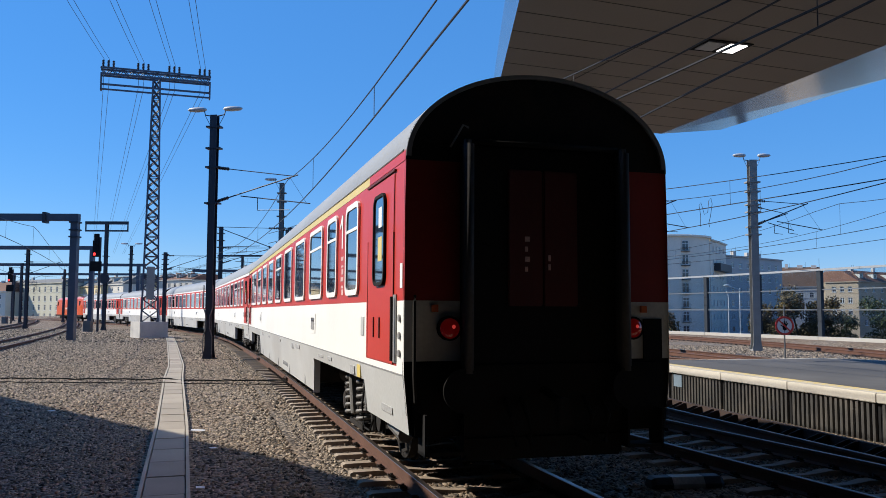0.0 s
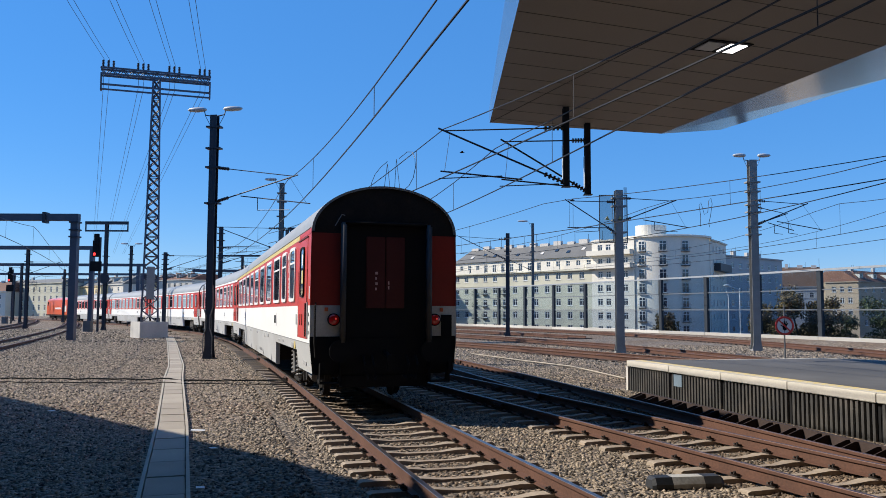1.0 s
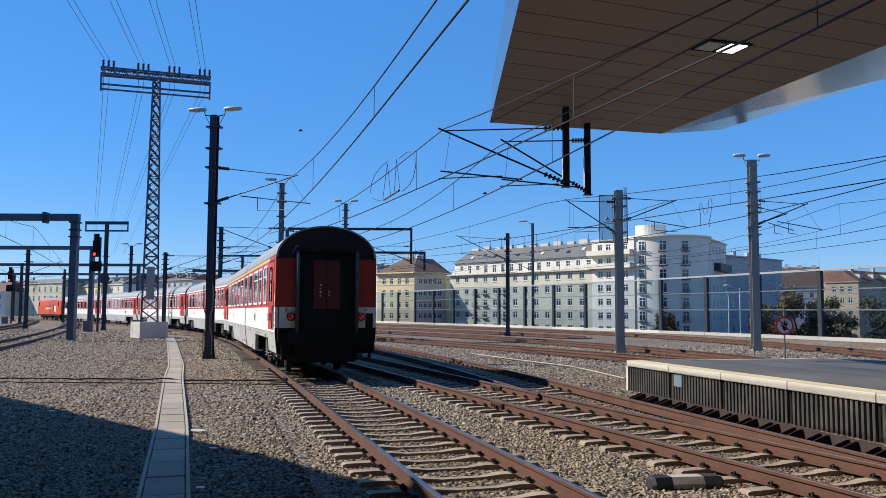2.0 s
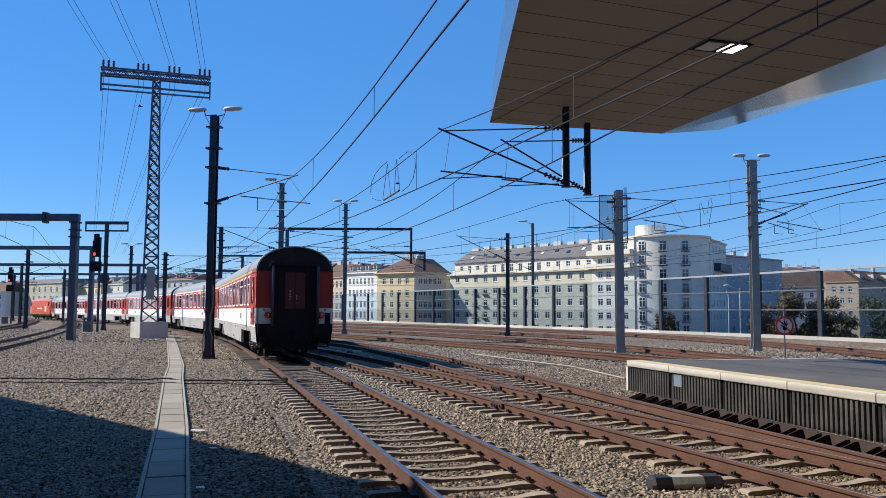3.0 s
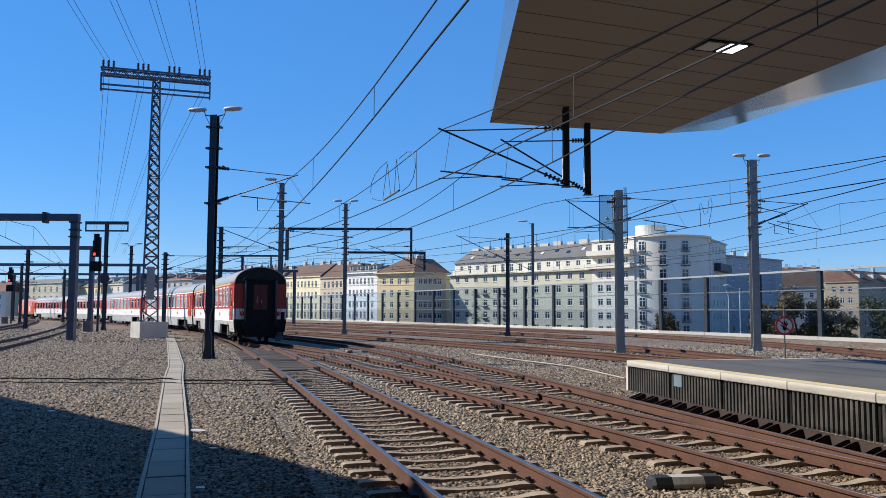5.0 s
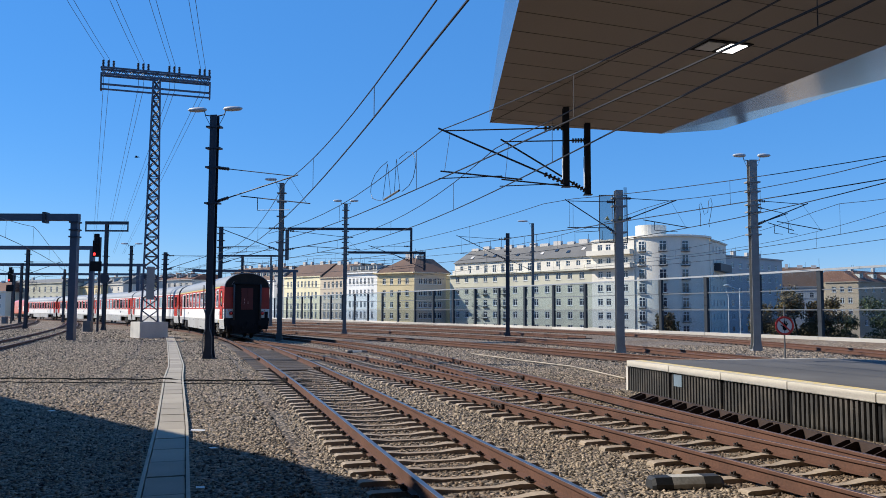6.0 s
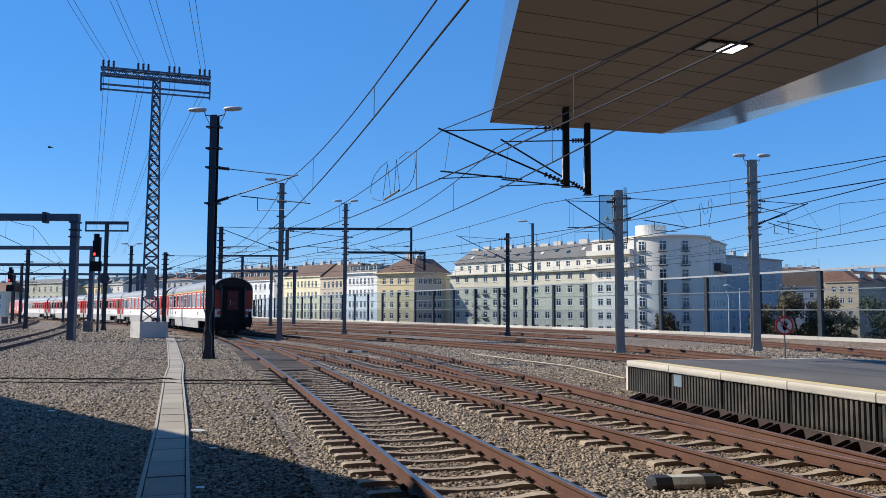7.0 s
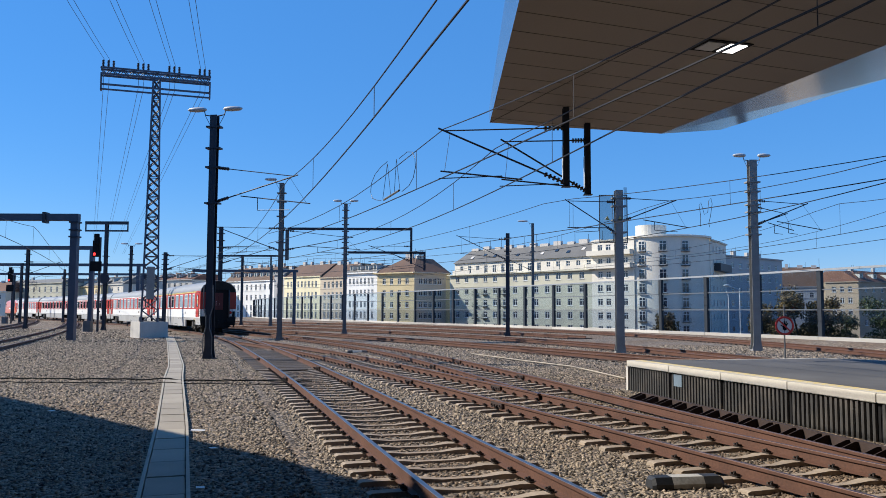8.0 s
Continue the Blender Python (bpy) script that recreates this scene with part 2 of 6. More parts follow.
def loft(bm, rings, close=True, caps=True):
    """Skins rings of points one after the other."""
    vs = [[bm.verts.new(p) for p in r] for r in rings]
    n = len(vs[0])
    for a, b in zip(vs, vs[1:]):
        for i in range(n if close else n - 1):
            j = (i + 1) % n
            bm.faces.new((a[i], a[j], b[j], b[i]))
    if caps and close:
        bm.faces.new(vs[0][::-1])
        bm.faces.new(vs[-1])
    return vs


def lens(bm, c, r, depth, m=None, seg=20, rings=4):
    """A domed disc that bulges towards -Y."""
    vs = []
    c = Vector(c)
    for k in range(rings + 1):
        a = k / rings * math.pi / 2
        if k == rings:
            ring = [bm.verts.new(c + Vector((0, -depth, 0)))]
        else:
            ring = [bm.verts.new(c + Vector((r * math.cos(a) * math.cos(i * math.tau / seg), -depth * math.sin(a), r * math.cos(a) * math.sin(i * math.tau / seg)))) for i in range(seg)]
        vs.append(ring)
    for a, b in zip(vs, vs[1:]):
        for i in range(seg):
            j = (i + 1) % seg
            if len(b) == 1:
                bm.faces.new((a[i], a[j], b[0]))
            else:
                bm.faces.new((a[i], a[j], b[j], b[i]))


def mesh_of(bm, name, material, smooth=False):
    bmesh.ops.recalc_face_normals(bm, faces=bm.faces)
    me = bpy.data.meshes.new(name)
    bm.to_mesh(me)
    bm.free()
    me.materials.append(material)
    if smooth:
        for f in me.polygons:
            f.use_smooth = True
    return me


def part(name, bm, material, parent=None, label="", m=None, smooth=False):
    ob = new(name, mesh_of(bm, name, material, smooth) if isinstance(bm, bmesh.types.BMesh) else bm)
    if parent is not None:
        ob.parent = parent
    if m is not None:
        ob.matrix_basis = m
    return tagged(ob, label)


def thing(name, m, label, category, group="", kind=""):
    ob = new(name)
    ob.matrix_basis = m
    return tagged(ob, label, category, group, kind)


def raw(name, verts, faces, material):
    me = bpy.data.meshes.new(name)
    me.from_pydata(verts, [], faces)
    me.materials.append(material)
    me.update()
    return me


def bm_box(*a, **k):
    bm = bmesh.new()
    box(bm, *a, **k)
    return bm


def bm_tube(*a, **k):
    bm = bmesh.new()
    tube(bm, *a, **k)
    return bm


# ---- lines of the tracks, seen from above: x as a function of y ----
def poly(c):
    return lambda y: float(np.polyval(c, y / 100))


def ease(u):
    u = min(1.0, max(0.0, u))
    return u * u * (3 - 2 * u)


def line_main(y):
    u = (y - 88) / 55      # the curve eases off beyond the tower
    bend = -0.48 * ease((y - 14) / 34) - 0.45 * ease((y - 46) / 40) + 0.6 * ease((y - 100) / 70)
    return poly((-6.275, 31.763, -45.463, 4.483, 6.344, -29.773, 3.165))(y) + 2.9 * ease(u) + bend


def line_second(y):
    return 8.07 - 0.361 * y - (0.0047 * (y - 30) ** 2 if y > 30 else 0)


def line_third(y):
    c = poly((-81.45, 44.65, -30.65, 7.55))
    return c(y) if y < 50 else c(50) - 0.471 * (y - 50) - 0.0022 * (y - 50) ** 2


line_fourth = poly((-20.97, -33.09, 21.83))
line_fifth = poly((-59.05, 22.18, 11.45))
line_sixth = poly((-52.2, 40.6, 12.5))
line_left = poly((-7.4, -27.7, -9.9))
line_far_left = poly((-7.4, -27.7, -16.3))
fence_line = poly((10.39, -40.56, -0.27, 36.0))


def run(fn, y0, y1, step):
    """Points along a line every step metres, with the way along it."""
    out, y = [], y0
    while y < y1:
        slope = (fn(y + 0.05) - fn(y - 0.05)) / 0.1
        out.append((Vector((fn(y), y, 0)), Vector((slope, 1, 0)).normalized()))
        y += step / math.sqrt(1 + slope * slope)
    return out


# ---- ground ----
TOWN = -6.2


def build_ground():
    # the yard lies on an embankment; beyond the barrier the town lies six metres lower
    far = 2500
    rim = [(-far, -far), (75, -far), (75, 20), (44, 26)] + [(fence_line(y) + 5.5, y + 2) for y in range(30, 241, 10)] + [(-75, 250), (-170, 266), (-far, 266)]
    bm = bmesh.new()
    top = [bm.verts.new((x, y, -0.22)) for x, y in rim]
    bm.faces.new(top)
    low = [bm.verts.new((x + 1.5, y + 3, TOWN)) for x, y in rim[1:]]
    for i in range(len(low) - 1):
        bm.faces.new((top[i + 1], top[i + 2], low[i + 1], low[i]))
    corner = [bm.verts.new((x, y, TOWN)) for x, y in ((-far, far), (far, far), (far, -far))]
    bm.faces.new(low + corner)
    tagged(part("ground", bm, M_GRAVEL), "grey and rusty crushed stone ballast covering the yard", "ground", kind="structure")
    # the service way beside the main track lies a little higher than the track bed
    bm = bmesh.new()
    rows = []
    for p, d in run(line_main, -20, 62, 2.0):
        n = Vector((d.y, -d.x, 0))
        rows.append([p - n * o + Vector((0, 0, z)) for o, z in ((1.50, -0.226), (1.70, -0.195), (2.0, -0.175), (6.0, -0.172), (14.0, -0.174), (60.0, -0.178))])
    loft(bm, rows, close=False)
    tagged(part("service_way", bm, M_GRAVEL), "raised gravel service way beside the track", "ground", kind="structure")
    bm = bmesh.new()
    rows = []
    for p, d in run(fence_line, 30, 240, 4.0):
        n = Vector((d.y, -d.x, 0))
        rows.append([p - n * o + Vector((0, 0, z)) for o, z in ((2.9, -0.23), (2.0, -0.03), (0.0, 0.0), (-4.0, 0.0), (-5.0, -0.25))])
    loft(bm, rows, close=False)
    tagged(part("gravel_bank", bm, M_GRAVEL), "low gravel bank under the noise barrier", "ground", kind="structure")


build_ground()

RAIL_PROFILE = ((-0.075, -0.172), (0.075, -0.172), (0.075, -0.158), (0.014, -0.14), (0.010, -0.05), (0.036, -0.038),
                (0.036, -0.003), (-0.036, -0.003), (-0.036, -0.038), (-0.010, -0.05), (-0.014, -0.14), (-0.075, -0.158))


def rail_mesh(fn, off, y0, y1, step, top, mat_side, mat_head):
    """A rail swept along the line at the offset off, and the strip of its running surface."""
    bm = bmesh.new()
    pts = run(fn, y0, y1, step)
    rings, strip = [], []
    for p, d in pts:
        n = Vector((d.y, -d.x, 0))
        c = p + n * off
        rings.append([c + n * x + Vector((0, 0, z + top)) for x, z in RAIL_PROFILE])
        strip.append([c + n * x + Vector((0, 0, z + top)) for x, z in ((-0.036, -0.010), (-0.028, 0.001), (0.028, 0.001), (0.036, -0.010))])
    loft(bm, rings)
    head = bmesh.new()
    loft(head, strip, close=False)
    return mesh_of(bm, "rail", mat_side), mesh_of(head, "rail_head", mat_head)


def sleeper_mesh(half):
    """A concrete sleeper with raised seats, a lower middle and rail clips at the seats."""
    bm = bmesh.new()
    rings = []
    for x, top, w in ((-half, -0.182, 0.125), (-half + 0.04, -0.166, 0.13), (-0.5, -0.160, 0.13), (-0.25, -0.190, 0.10), (0.25, -0.190, 0.10), (0.5, -0.160, 0.13), (half - 0.04, -0.166, 0.13), (half, -0.182, 0.125)):
        rings.append([Vector((x, -w, -0.32)), Vector((x, w, -0.32)), Vector((x, w - 0.045, top)), Vector((x, -w + 0.045, top))])
    loft(bm, rings)
    return mesh_of(bm, "sleeper", M_SLEEPER)


def clip_mesh():
    bm = bmesh.new()
    for x in (-0.7525, 0.7525):
        for s in (-1, 1):
            box(bm, x + s * 0.085 - 0.035, x + s * 0.085 + 0.035, -0.07, 0.07, -0.162, -0.145)
            for y in (-0.045, 0.045):
                tube(bm, (x + s * 0.06, y, -0.135), (x + s * 0.14, y * 0.6, -0.115), 0.014, 5)
            tube(bm, (x + s * 0.10, 0, -0.16), (x + s * 0.10, 0, -0.095), 0.018, 6)
    return mesh_of(bm, "rail_clips", M_CLIP)


SLEEPER, CLIPS = sleeper_mesh(1.25), clip_mesh()


def build_track(name, fn, y0, y1, label, near=0.0, every=0.6, top=0.0, mat_side=M_RAIL, step=2.0, mat_head=None, mat_sleeper=M_SLEEPER, keep=lambda p: True):
    """One track: two rails, sleepers one by one up to y = near and joined beyond."""
    t = thing(name, pose(0, 0, 0), label, "railway track", kind="structure")
    for off in (-0.7525, 0.7525):
        side, head = rail_mesh(fn, off, y0, y1, step, top, mat_side, mat_head or M_DULLHEAD)
        r = part("rail", side, None, t, "rust-brown rail with a worn running surface")
        part("rail_head", head, None, r, "polished steel running surface")
    rest_v, rest_f = [], []
    for p, d in run(fn, y0, y1, every):
        if not keep(p):
            continue
        turn = Matrix.Translation(p + Vector((0, 0, top))) @ Matrix.Rotation(math.atan2(d.y, d.x) - math.pi / 2 + random.uniform(-0.012, 0.012), 4, "Z")
        if p.y < near:
            s = part("sleeper", SLEEPER, None, t, m=turn @ pose(0, random.uniform(-0.02, 0.02), random.uniform(-0.006, 0.004)))
            part("rail_clips", CLIPS, None, s)
        else:
            k = len(rest_v)
            for x, z, w in ((-1.25, -0.17, 0.13), (1.25, -0.17, 0.13)):
                rest_v += [turn @ Vector((x, -w, -0.3)), turn @ Vector((x, w, -0.3)), turn @ Vector((x, w, z)), turn @ Vector((x, -w, z))]
            rest_f += [(k, k + 1, k + 5, k + 4), (k + 1, k + 2, k + 6, k + 5), (k + 2, k + 3, k + 7, k + 6), (k + 3, k, k + 4, k + 7), (k, k + 3, k + 2, k + 1), (k + 4, k + 5, k + 6, k + 7)]
    if rest_v:
        o = part("sleepers_beyond", raw("sleepers_beyond", rest_v, rest_f, mat_sleeper), None, t)
        o["kind"] = "stuff"
    return t


build_track("track_1", line_main, -6, 222, "curving track with rusty rails on concrete sleepers in ballast", near=62, mat_head=M_HEAD, keep=lambda p: not 28 < p.y < 41)
build_track("track_2", line_second, -6, 50, "track with rusty rails joining the main one", near=44, keep=lambda p: p.x - line_main(p.y) > 2.2)
build_track("track_3", line_third, 18.6, 120, "track with rusty rails branching off beside the platform", near=60,
            keep=lambda p: p.x - line_second(p.y) > 1.7)
build_track("track_4", line_fourth, 24, 112, "track with brown rails behind the platform end", near=0, step=3, mat_sleeper=M_BROWNSLEEPER)
build_track("track_5", line_fifth, 24, 120, "track with brown rails towards the noise barrier", near=0, step=3, mat_sleeper=M_BROWNSLEEPER)
build_track("track_6", line_sixth, 24, 150, "track with brown rails along the noise barrier", near=0, step=3, mat_sleeper=M_BROWNSLEEPER)
build_track("track_9", lambda y: 0.5 * (line_fifth(y) + line_sixth(y)), 62, 140, "far track with brown rails between two others", near=0, step=3, mat_sleeper=M_BROWNSLEEPER)
build_track("track_7", line_left, 26, 200, "curving track with dark rails at the yard's edge", near=0, step=3, mat_sleeper=M_BROWNSLEEPER)
build_track("track_8", line_far_left, 40, 200, "far curving track with dark rails", near=0, step=3, mat_sleeper=M_BROWNSLEEPER)


def wing_rail():
    side, head = rail_mesh(line_third, 0.7525, 7, 18.7, 1.0, 0.0, M_RAIL, M_DULLHEAD)
    r = part("rail", side, None, bpy.data.objects["track_3"], "rust-brown wing rail")
    part("rail_head", head, None, r)


wing_rail()


def turnout_parts():
    """Dark timbers packed between the rails at the points, and joint blocks on the rails."""
    t = bpy.data.objects["track_1"]
    bm = bmesh.new()
    box(bm, -1.3, 1.3, -0.125, 0.125, -0.27, -0.165, bevel=0.008)
    plank = mesh_of(bm, "timber", M_PLANK)
    for p, d in run(line_main, 28, 41, 0.29):
        part("timber", plank, None, t, m=Matrix.Translation(p + Vector((0, 0, random.uniform(-0.006, 0.006)))) @ Matrix.Rotation(math.atan2(d.y, d.x) - math.pi / 2 + random.uniform(-0.015, 0.015), 4, "Z"))
    bm = bmesh.new()
    box(bm, -0.07, 0.07, -0.28, 0.28, -0.15, -0.035, bevel=0.01)
    for y in (-0.2, -0.07, 0.07, 0.2):
        tube(bm, (-0.1, y, -0.09), (0.1, y, -0.09), 0.022, 6)
    joint = mesh_of(bm, "rail_joint", M_DARKRAIL)
    for name, fn, off, ys in (("track_1", line_main, -0.7525, (23.5, 33.0)), ("track_1", line_main, 0.7525, (21.8, 27.5)), ("track_2", line_second, -0.7525, (22.8, 29.5, 17.2)),
                              ("track_2", line_second, 0.7525, (20.5, 28.5)), ("track_3", line_third, -0.7525, (23.2, 29.0)), ("track_3", line_third, 0.7525, (24.2, 31.0))):
        for y in ys:
            p, d = run(fn, y, y + 0.5, 1.0)[0]
            part("rail_joint", joint, None, bpy.data.objects[name], "dark bolted rail joint", Matrix.Translation(p + Vector((d.y, -d.x, 0)) * off) @ Matrix.Rotation(math.atan2(d.y, d.x) - math.pi / 2, 4, "Z"))


turnout_parts()


# ---- platform ----
def build_platform():
    t = thing("platform", pose(0, 0, 0), "low asphalt platform with a pale concrete edge and dark ribbed side", "platform", kind="structure")
    a, b = Vector((4.80, 21.63)), Vector((8.91, 4.0))      # its near edge
    d = (b - a).normalized()
    n = Vector((-d.y, d.x))                               # inwards
    n = n if n.x > 0 else -n
    bm = bmesh.new()
    end = [a + n * 0.45, b + n * 0.45, Vector((30, 4.0)), Vector((30, 20.5)), Vector((11.6, 21.8)), Vector((10.6, 22.95)), Vector((7.5, 22.0))]
    prism(bm, [tuple(p) for p in end], -0.3, 0.547)
    part("deck", bm, M_ASPH, t, "dark grey asphalt deck")
    # edge slabs, each 2.2 m
    length = (b - a).length
    step = 2.2
    bm = bmesh.new()
    box(bm, 0, 0.45, 0.004, step - 0.004, 0.40, 0.55, bevel=0.012)
    slab = mesh_of(bm, "edge_slab", M_CONC)
    bm = bmesh.new()
    box(bm, 0.22, 0.26, 0, step, 0.55, 0.553)
    box(bm, 0.36, 0.43, 0, step, 0.55, 0.553)
    lines = mesh_of(bm, "yellow_line", M_YELLOW)
    bm = bmesh.new()
    for i in range(17):
        y = 0.05 + (i + 0.5) * (step - 0.1) / 17
        tube(bm, (0.075, y, -0.3), (0.075, y, 0.375), 0.042, 8)
    ribs = mesh_of(bm, "ribbed_panel", M_RIB)
    # Black plate and studs; its black stands in for shade between the ribs.
    bm = bmesh.new()
    box(bm, 0.09, 0.16, 0.01, step - 0.01, -0.3, 0.395)
    for y in (0.55, 1.65):
        for z in (0.02, 0.24):
            box(bm, 0.045, 0.09, y - 0.012, y + 0.012, z - 0.012, z + 0.012)
    backing = mesh_of(bm, "shade_backing", M_BLACK)
    turn = Matrix.Rotation(math.atan2(-d.y, -d.x) - math.pi / 2, 4, "Z")
    for i in range(int(length / step)):
        p = a + d * ((i + 1) * step)
        m = Matrix.Translation((p.x, p.y, 0)) @ turn
        part("edge_slab", slab, None, t, "pale concrete edge slab", m)
        part("yellow_line", lines, None, t, "worn yellow safety line", m)
        r = part("ribbed_panel", ribs, None, t, "dark vertically ribbed panel", m)
        part("shade_backing", backing, None, r, "black backing for the shade between ribs")
    # end wall at the far tip
    bm = bmesh.new()
    prism(bm, [(a.x, a.y), (a.x + 0.02, a.y + 0.10), (7.45, 22.15), (10.6, 23.1), (11.75, 21.9), (11.6, 21.8), (10.6, 22.95), (7.5, 22.0), tuple(a + n * 0.45)], -0.3, 0.552)
    part("end_kerb", bm, M_CONC, t, "pale concrete end kerb")
    bm = bm_box(-0.01, 0.12, -0.08, 0.02, -0.3, 0.395)
    part("end_post", bm, M_CONCW, t, "white corner post", Matrix.Translation((a.x, a.y, 0)) @ turn)
    q = a + d * 2.75
    part("blue_plate", bm_box(0.028, 0.05, 0, 0.36, 0.10, 0.37), M_TILE, t, "small blue-grey plate", Matrix.Translation((q.x, q.y, 0)) @ turn)


build_platform()


# ---- canopies ----
def canopy(name, low, rims, label, rise=0.9):
    """A roof of folded sheet: a flat panelled underside (low), tilted flanks out to the rim, and a flat top."""
    t = thing(name, pose(0, 0, 0), label, "canopy", kind="structure")
    bm = bmesh.new()
    bm.faces.new([bm.verts.new(p) for p in low])
    top = [bm.verts.new((x, y, zz + rise)) for x, y, zz in rims]
    bm.faces.new(top[::-1])
    part("soffit", bm, M_CANOPY, t, "brown-grey panelled metal soffit")
    bm = bmesh.new()
    a = [bm.verts.new(p) for p in low]
    b = [bm.verts.new(p) for p in rims]
    c = [bm.verts.new((x, y, zz + rise)) for x, y, zz in rims]
    for i in range(len(low)):
        j = (i + 1) % len(low)
        bm.faces.new((a[i], a[j], b[j], b[i]))
        bm.faces.new((b[i], b[j], c[j], c[i]))
    part("fascia", bm, M_FASCIA, t, "shiny pale metal fascia")
    return t


CZ = 7.5
LOW = [(1.38, -14.0, CZ), (1.38, 14.7, CZ), (1.40, 24.55, CZ), (6.97, 26.0, CZ), (9.42, 17.2, CZ), (17.0, -10.5, CZ), (17.0, -14, CZ)]
RIM = [(1.12, -14.0, 8.0), (1.20, 14.7, 8.0), (1.39, 24.9, 7.85), (9.80, 28.75, 8.25), (12.2, 22.3, 8.25), (21.5, -10.5, 8.25), (21.5, -14, 8.25)]
CANOPY = canopy("canopy", LOW, RIM, "brown metal-clad platform canopy with a pale folded edge", 0.1)


def canopy_details():
    """Narrow joints between the soffit's panels, long ones and crossing ones."""
    t = CANOPY
    along, across = Vector((0.36, -0.933)), Vector((0.933, 0.36))
    def inside(p):
        edge_x = 6.97 + (26.0 - p.y) * 0.278
        front = 24.55 + (p.x - 1.40) * 0.26
        return 1.39 < p.x < min(edge_x, 17) and -13.9 < p.y < front
    for origin, way, n, gap, r in ((Vector((1.40, 24.5)), along, 5, across * 5.7, 0.013), (Vector((1.40, 23.9)), across, 34, Vector((0, -1.08)), 0.008)):
        for k in range(-1, n):
            p, pts = origin + gap * k, []
            for i in range(-60, 260):
                q = p + way * (i * 0.15)
                if inside(q):
                    pts.append(q)
            if len(pts) > 3:
                part("joint", bm_tube((*pts[0], CZ), (*pts[-1], CZ), r, 6), M_JOINT, t)


canopy_details()


def unseen_station_hall():
    """Unseen station behind, added to block skylight: a wide roof over all tracks on columns, and the hall's front."""
    t = thing("unseen_station_hall", pose(0, 0, 0), "unseen wide dark roof on columns, added to block skylight", "station", kind="structure")
    part("roof", bm_box(-70, 70, -60, 7.8, 9.6, 10.4), M_CANOPY, t, "brown-grey metal roof")
    part("back_wall", bm_box(-70, 70, -16, -15, -0.3, 24.0), M_RIB, t, "dark hall front blocking the low sky")
    for x in (-40, -16, 8, 22, 46):
        for y in (-9, -13):
            part("column", bm_tube((x, y, -0.2), (x, y, 9.62), 0.3, 12), M_MAST, t, "steel column")


unseen_station_hall()
# Unseen canopy overhead, added to keep skylight off the train's rear.
OWN = [(1.1, 5.0), (-11.0, 5.0), (-11.0, -60.0), (1.1, -60.0)]
canopy("unseen_canopy", [(x, y, 7.6) for x, y in OWN], [(x, y, 7.9) for x, y in OWN],
       "unseen dark metal-clad canopy added to block skylight", 0.06)
for y in (-6, -16, -26, -36):
    part("column", bm_box(-5.2, -4.9, y - 0.15, y + 0.15, 0.0, 7.62), M_MAST, bpy.data.objects["unseen_canopy"], "steel column")
# Unseen canopy: edge inferred from the foreground shadow, extended left to block skylight.
SHADE = [(-11.1, 11.2), (-23, 23), (-45, 44.6), (-80, 44), (-80, 6.2), (-11, 6.2)]
canopy("shadow_canopy", [(x, y, 7.95) for x, y in SHADE], [(x * 1.002, y * 1.002, 8.0) for x, y in SHADE],
       "unseen wide brown metal-clad canopy casting the foreground shadow", 0.06)


# ---- the train ----
CARS = []
LONG = 26.5


def outline(z0, z1, grow=0.0, n=10):
    """The coach's cross-section between two heights, left side from z0 to z1 (half-width at each height)."""
    return [(half_at(z0 + (z1 - z0) * i / n) + grow, z0 + (z1 - z0) * i / n) for i in range(n + 1)]


TOP, SHOULDER, HALF = 4.20, 3.30, 1.42


def half_at(z):
    if z <= 1.2:
        return HALF - (1.2 - z) * 0.10
    if z <= SHOULDER:
        return HALF - max(0, z - 2.4) ** 2 * 0.012
    base = HALF - (SHOULDER - 2.4) ** 2 * 0.012
    u = min(1, (z - SHOULDER) / (TOP - SHOULDER))
    return base * math.sqrt(max(0, 1 - u * u))


def band(bm, z0, z1, y0, y1, side, n=4, grow=0.0, rows=1):
    """A strip of the coach's side between two heights."""
    pts = outline(z0, z1, grow, n)
    loft(bm, [[Vector((side * x, y0 + (y1 - y0) * k / rows, z)) for x, z in pts] for k in range(rows + 1)], close=False)


def rounded(w, h, r, n=4):
    out = []
    for cx, cz, a0 in ((w - r, h - r, 0), (-w + r, h - r, 90), (-w + r, -h + r, 180), (w - r, -h + r, 270)):
        out += [(cx + r * math.cos(radians(a0 + 90 * i / n)), cz + r * math.sin(radians(a0 + 90 * i / n))) for i in range(n + 1)]
    return out


def window_meshes(w, h, split, rim=None, edge=0.07):
    """Frame and pane of a coach window, in the plane x = 0 facing -x, its middle at the origin."""
    bm = bmesh.new()
    o, i = rounded(w / 2, h / 2, 0.13), rounded(w / 2 - edge, h / 2 - edge, 0.09)
    loft(bm, [[Vector((0.01, y, z)) for y, z in o], [Vector((-0.022, y, z)) for y, z in o],
              [Vector((-0.022, y, z)) for y, z in i], [Vector((0.004, y, z)) for y, z in i]], caps=False)
    if split:
        box(bm, -0.02, 0.0, -w / 2 + 0.05, w / 2 - 0.05, h / 2 - 0.36, h / 2 - 0.32)
    frame_ = mesh_of(bm, "window_frame", rim or M_CWHITE)
    bm = bmesh.new()
    loft(bm, [[Vector((0.0, y, z)) for y, z in i], [Vector((-0.008, y, z)) for y, z in i]])
    return frame_, mesh_of(bm, "pane", M_PANE)


WIN_WIDE, WIN_SLIM, WIN_DOOR = window_meshes(1.56, 1.17, False), window_meshes(0.92, 1.17, True), window_meshes(0.58, 0.98, False, M_BLACK, 0.035)
WIN_WIDE_SPLIT = window_meshes(1.56, 1.17, True)


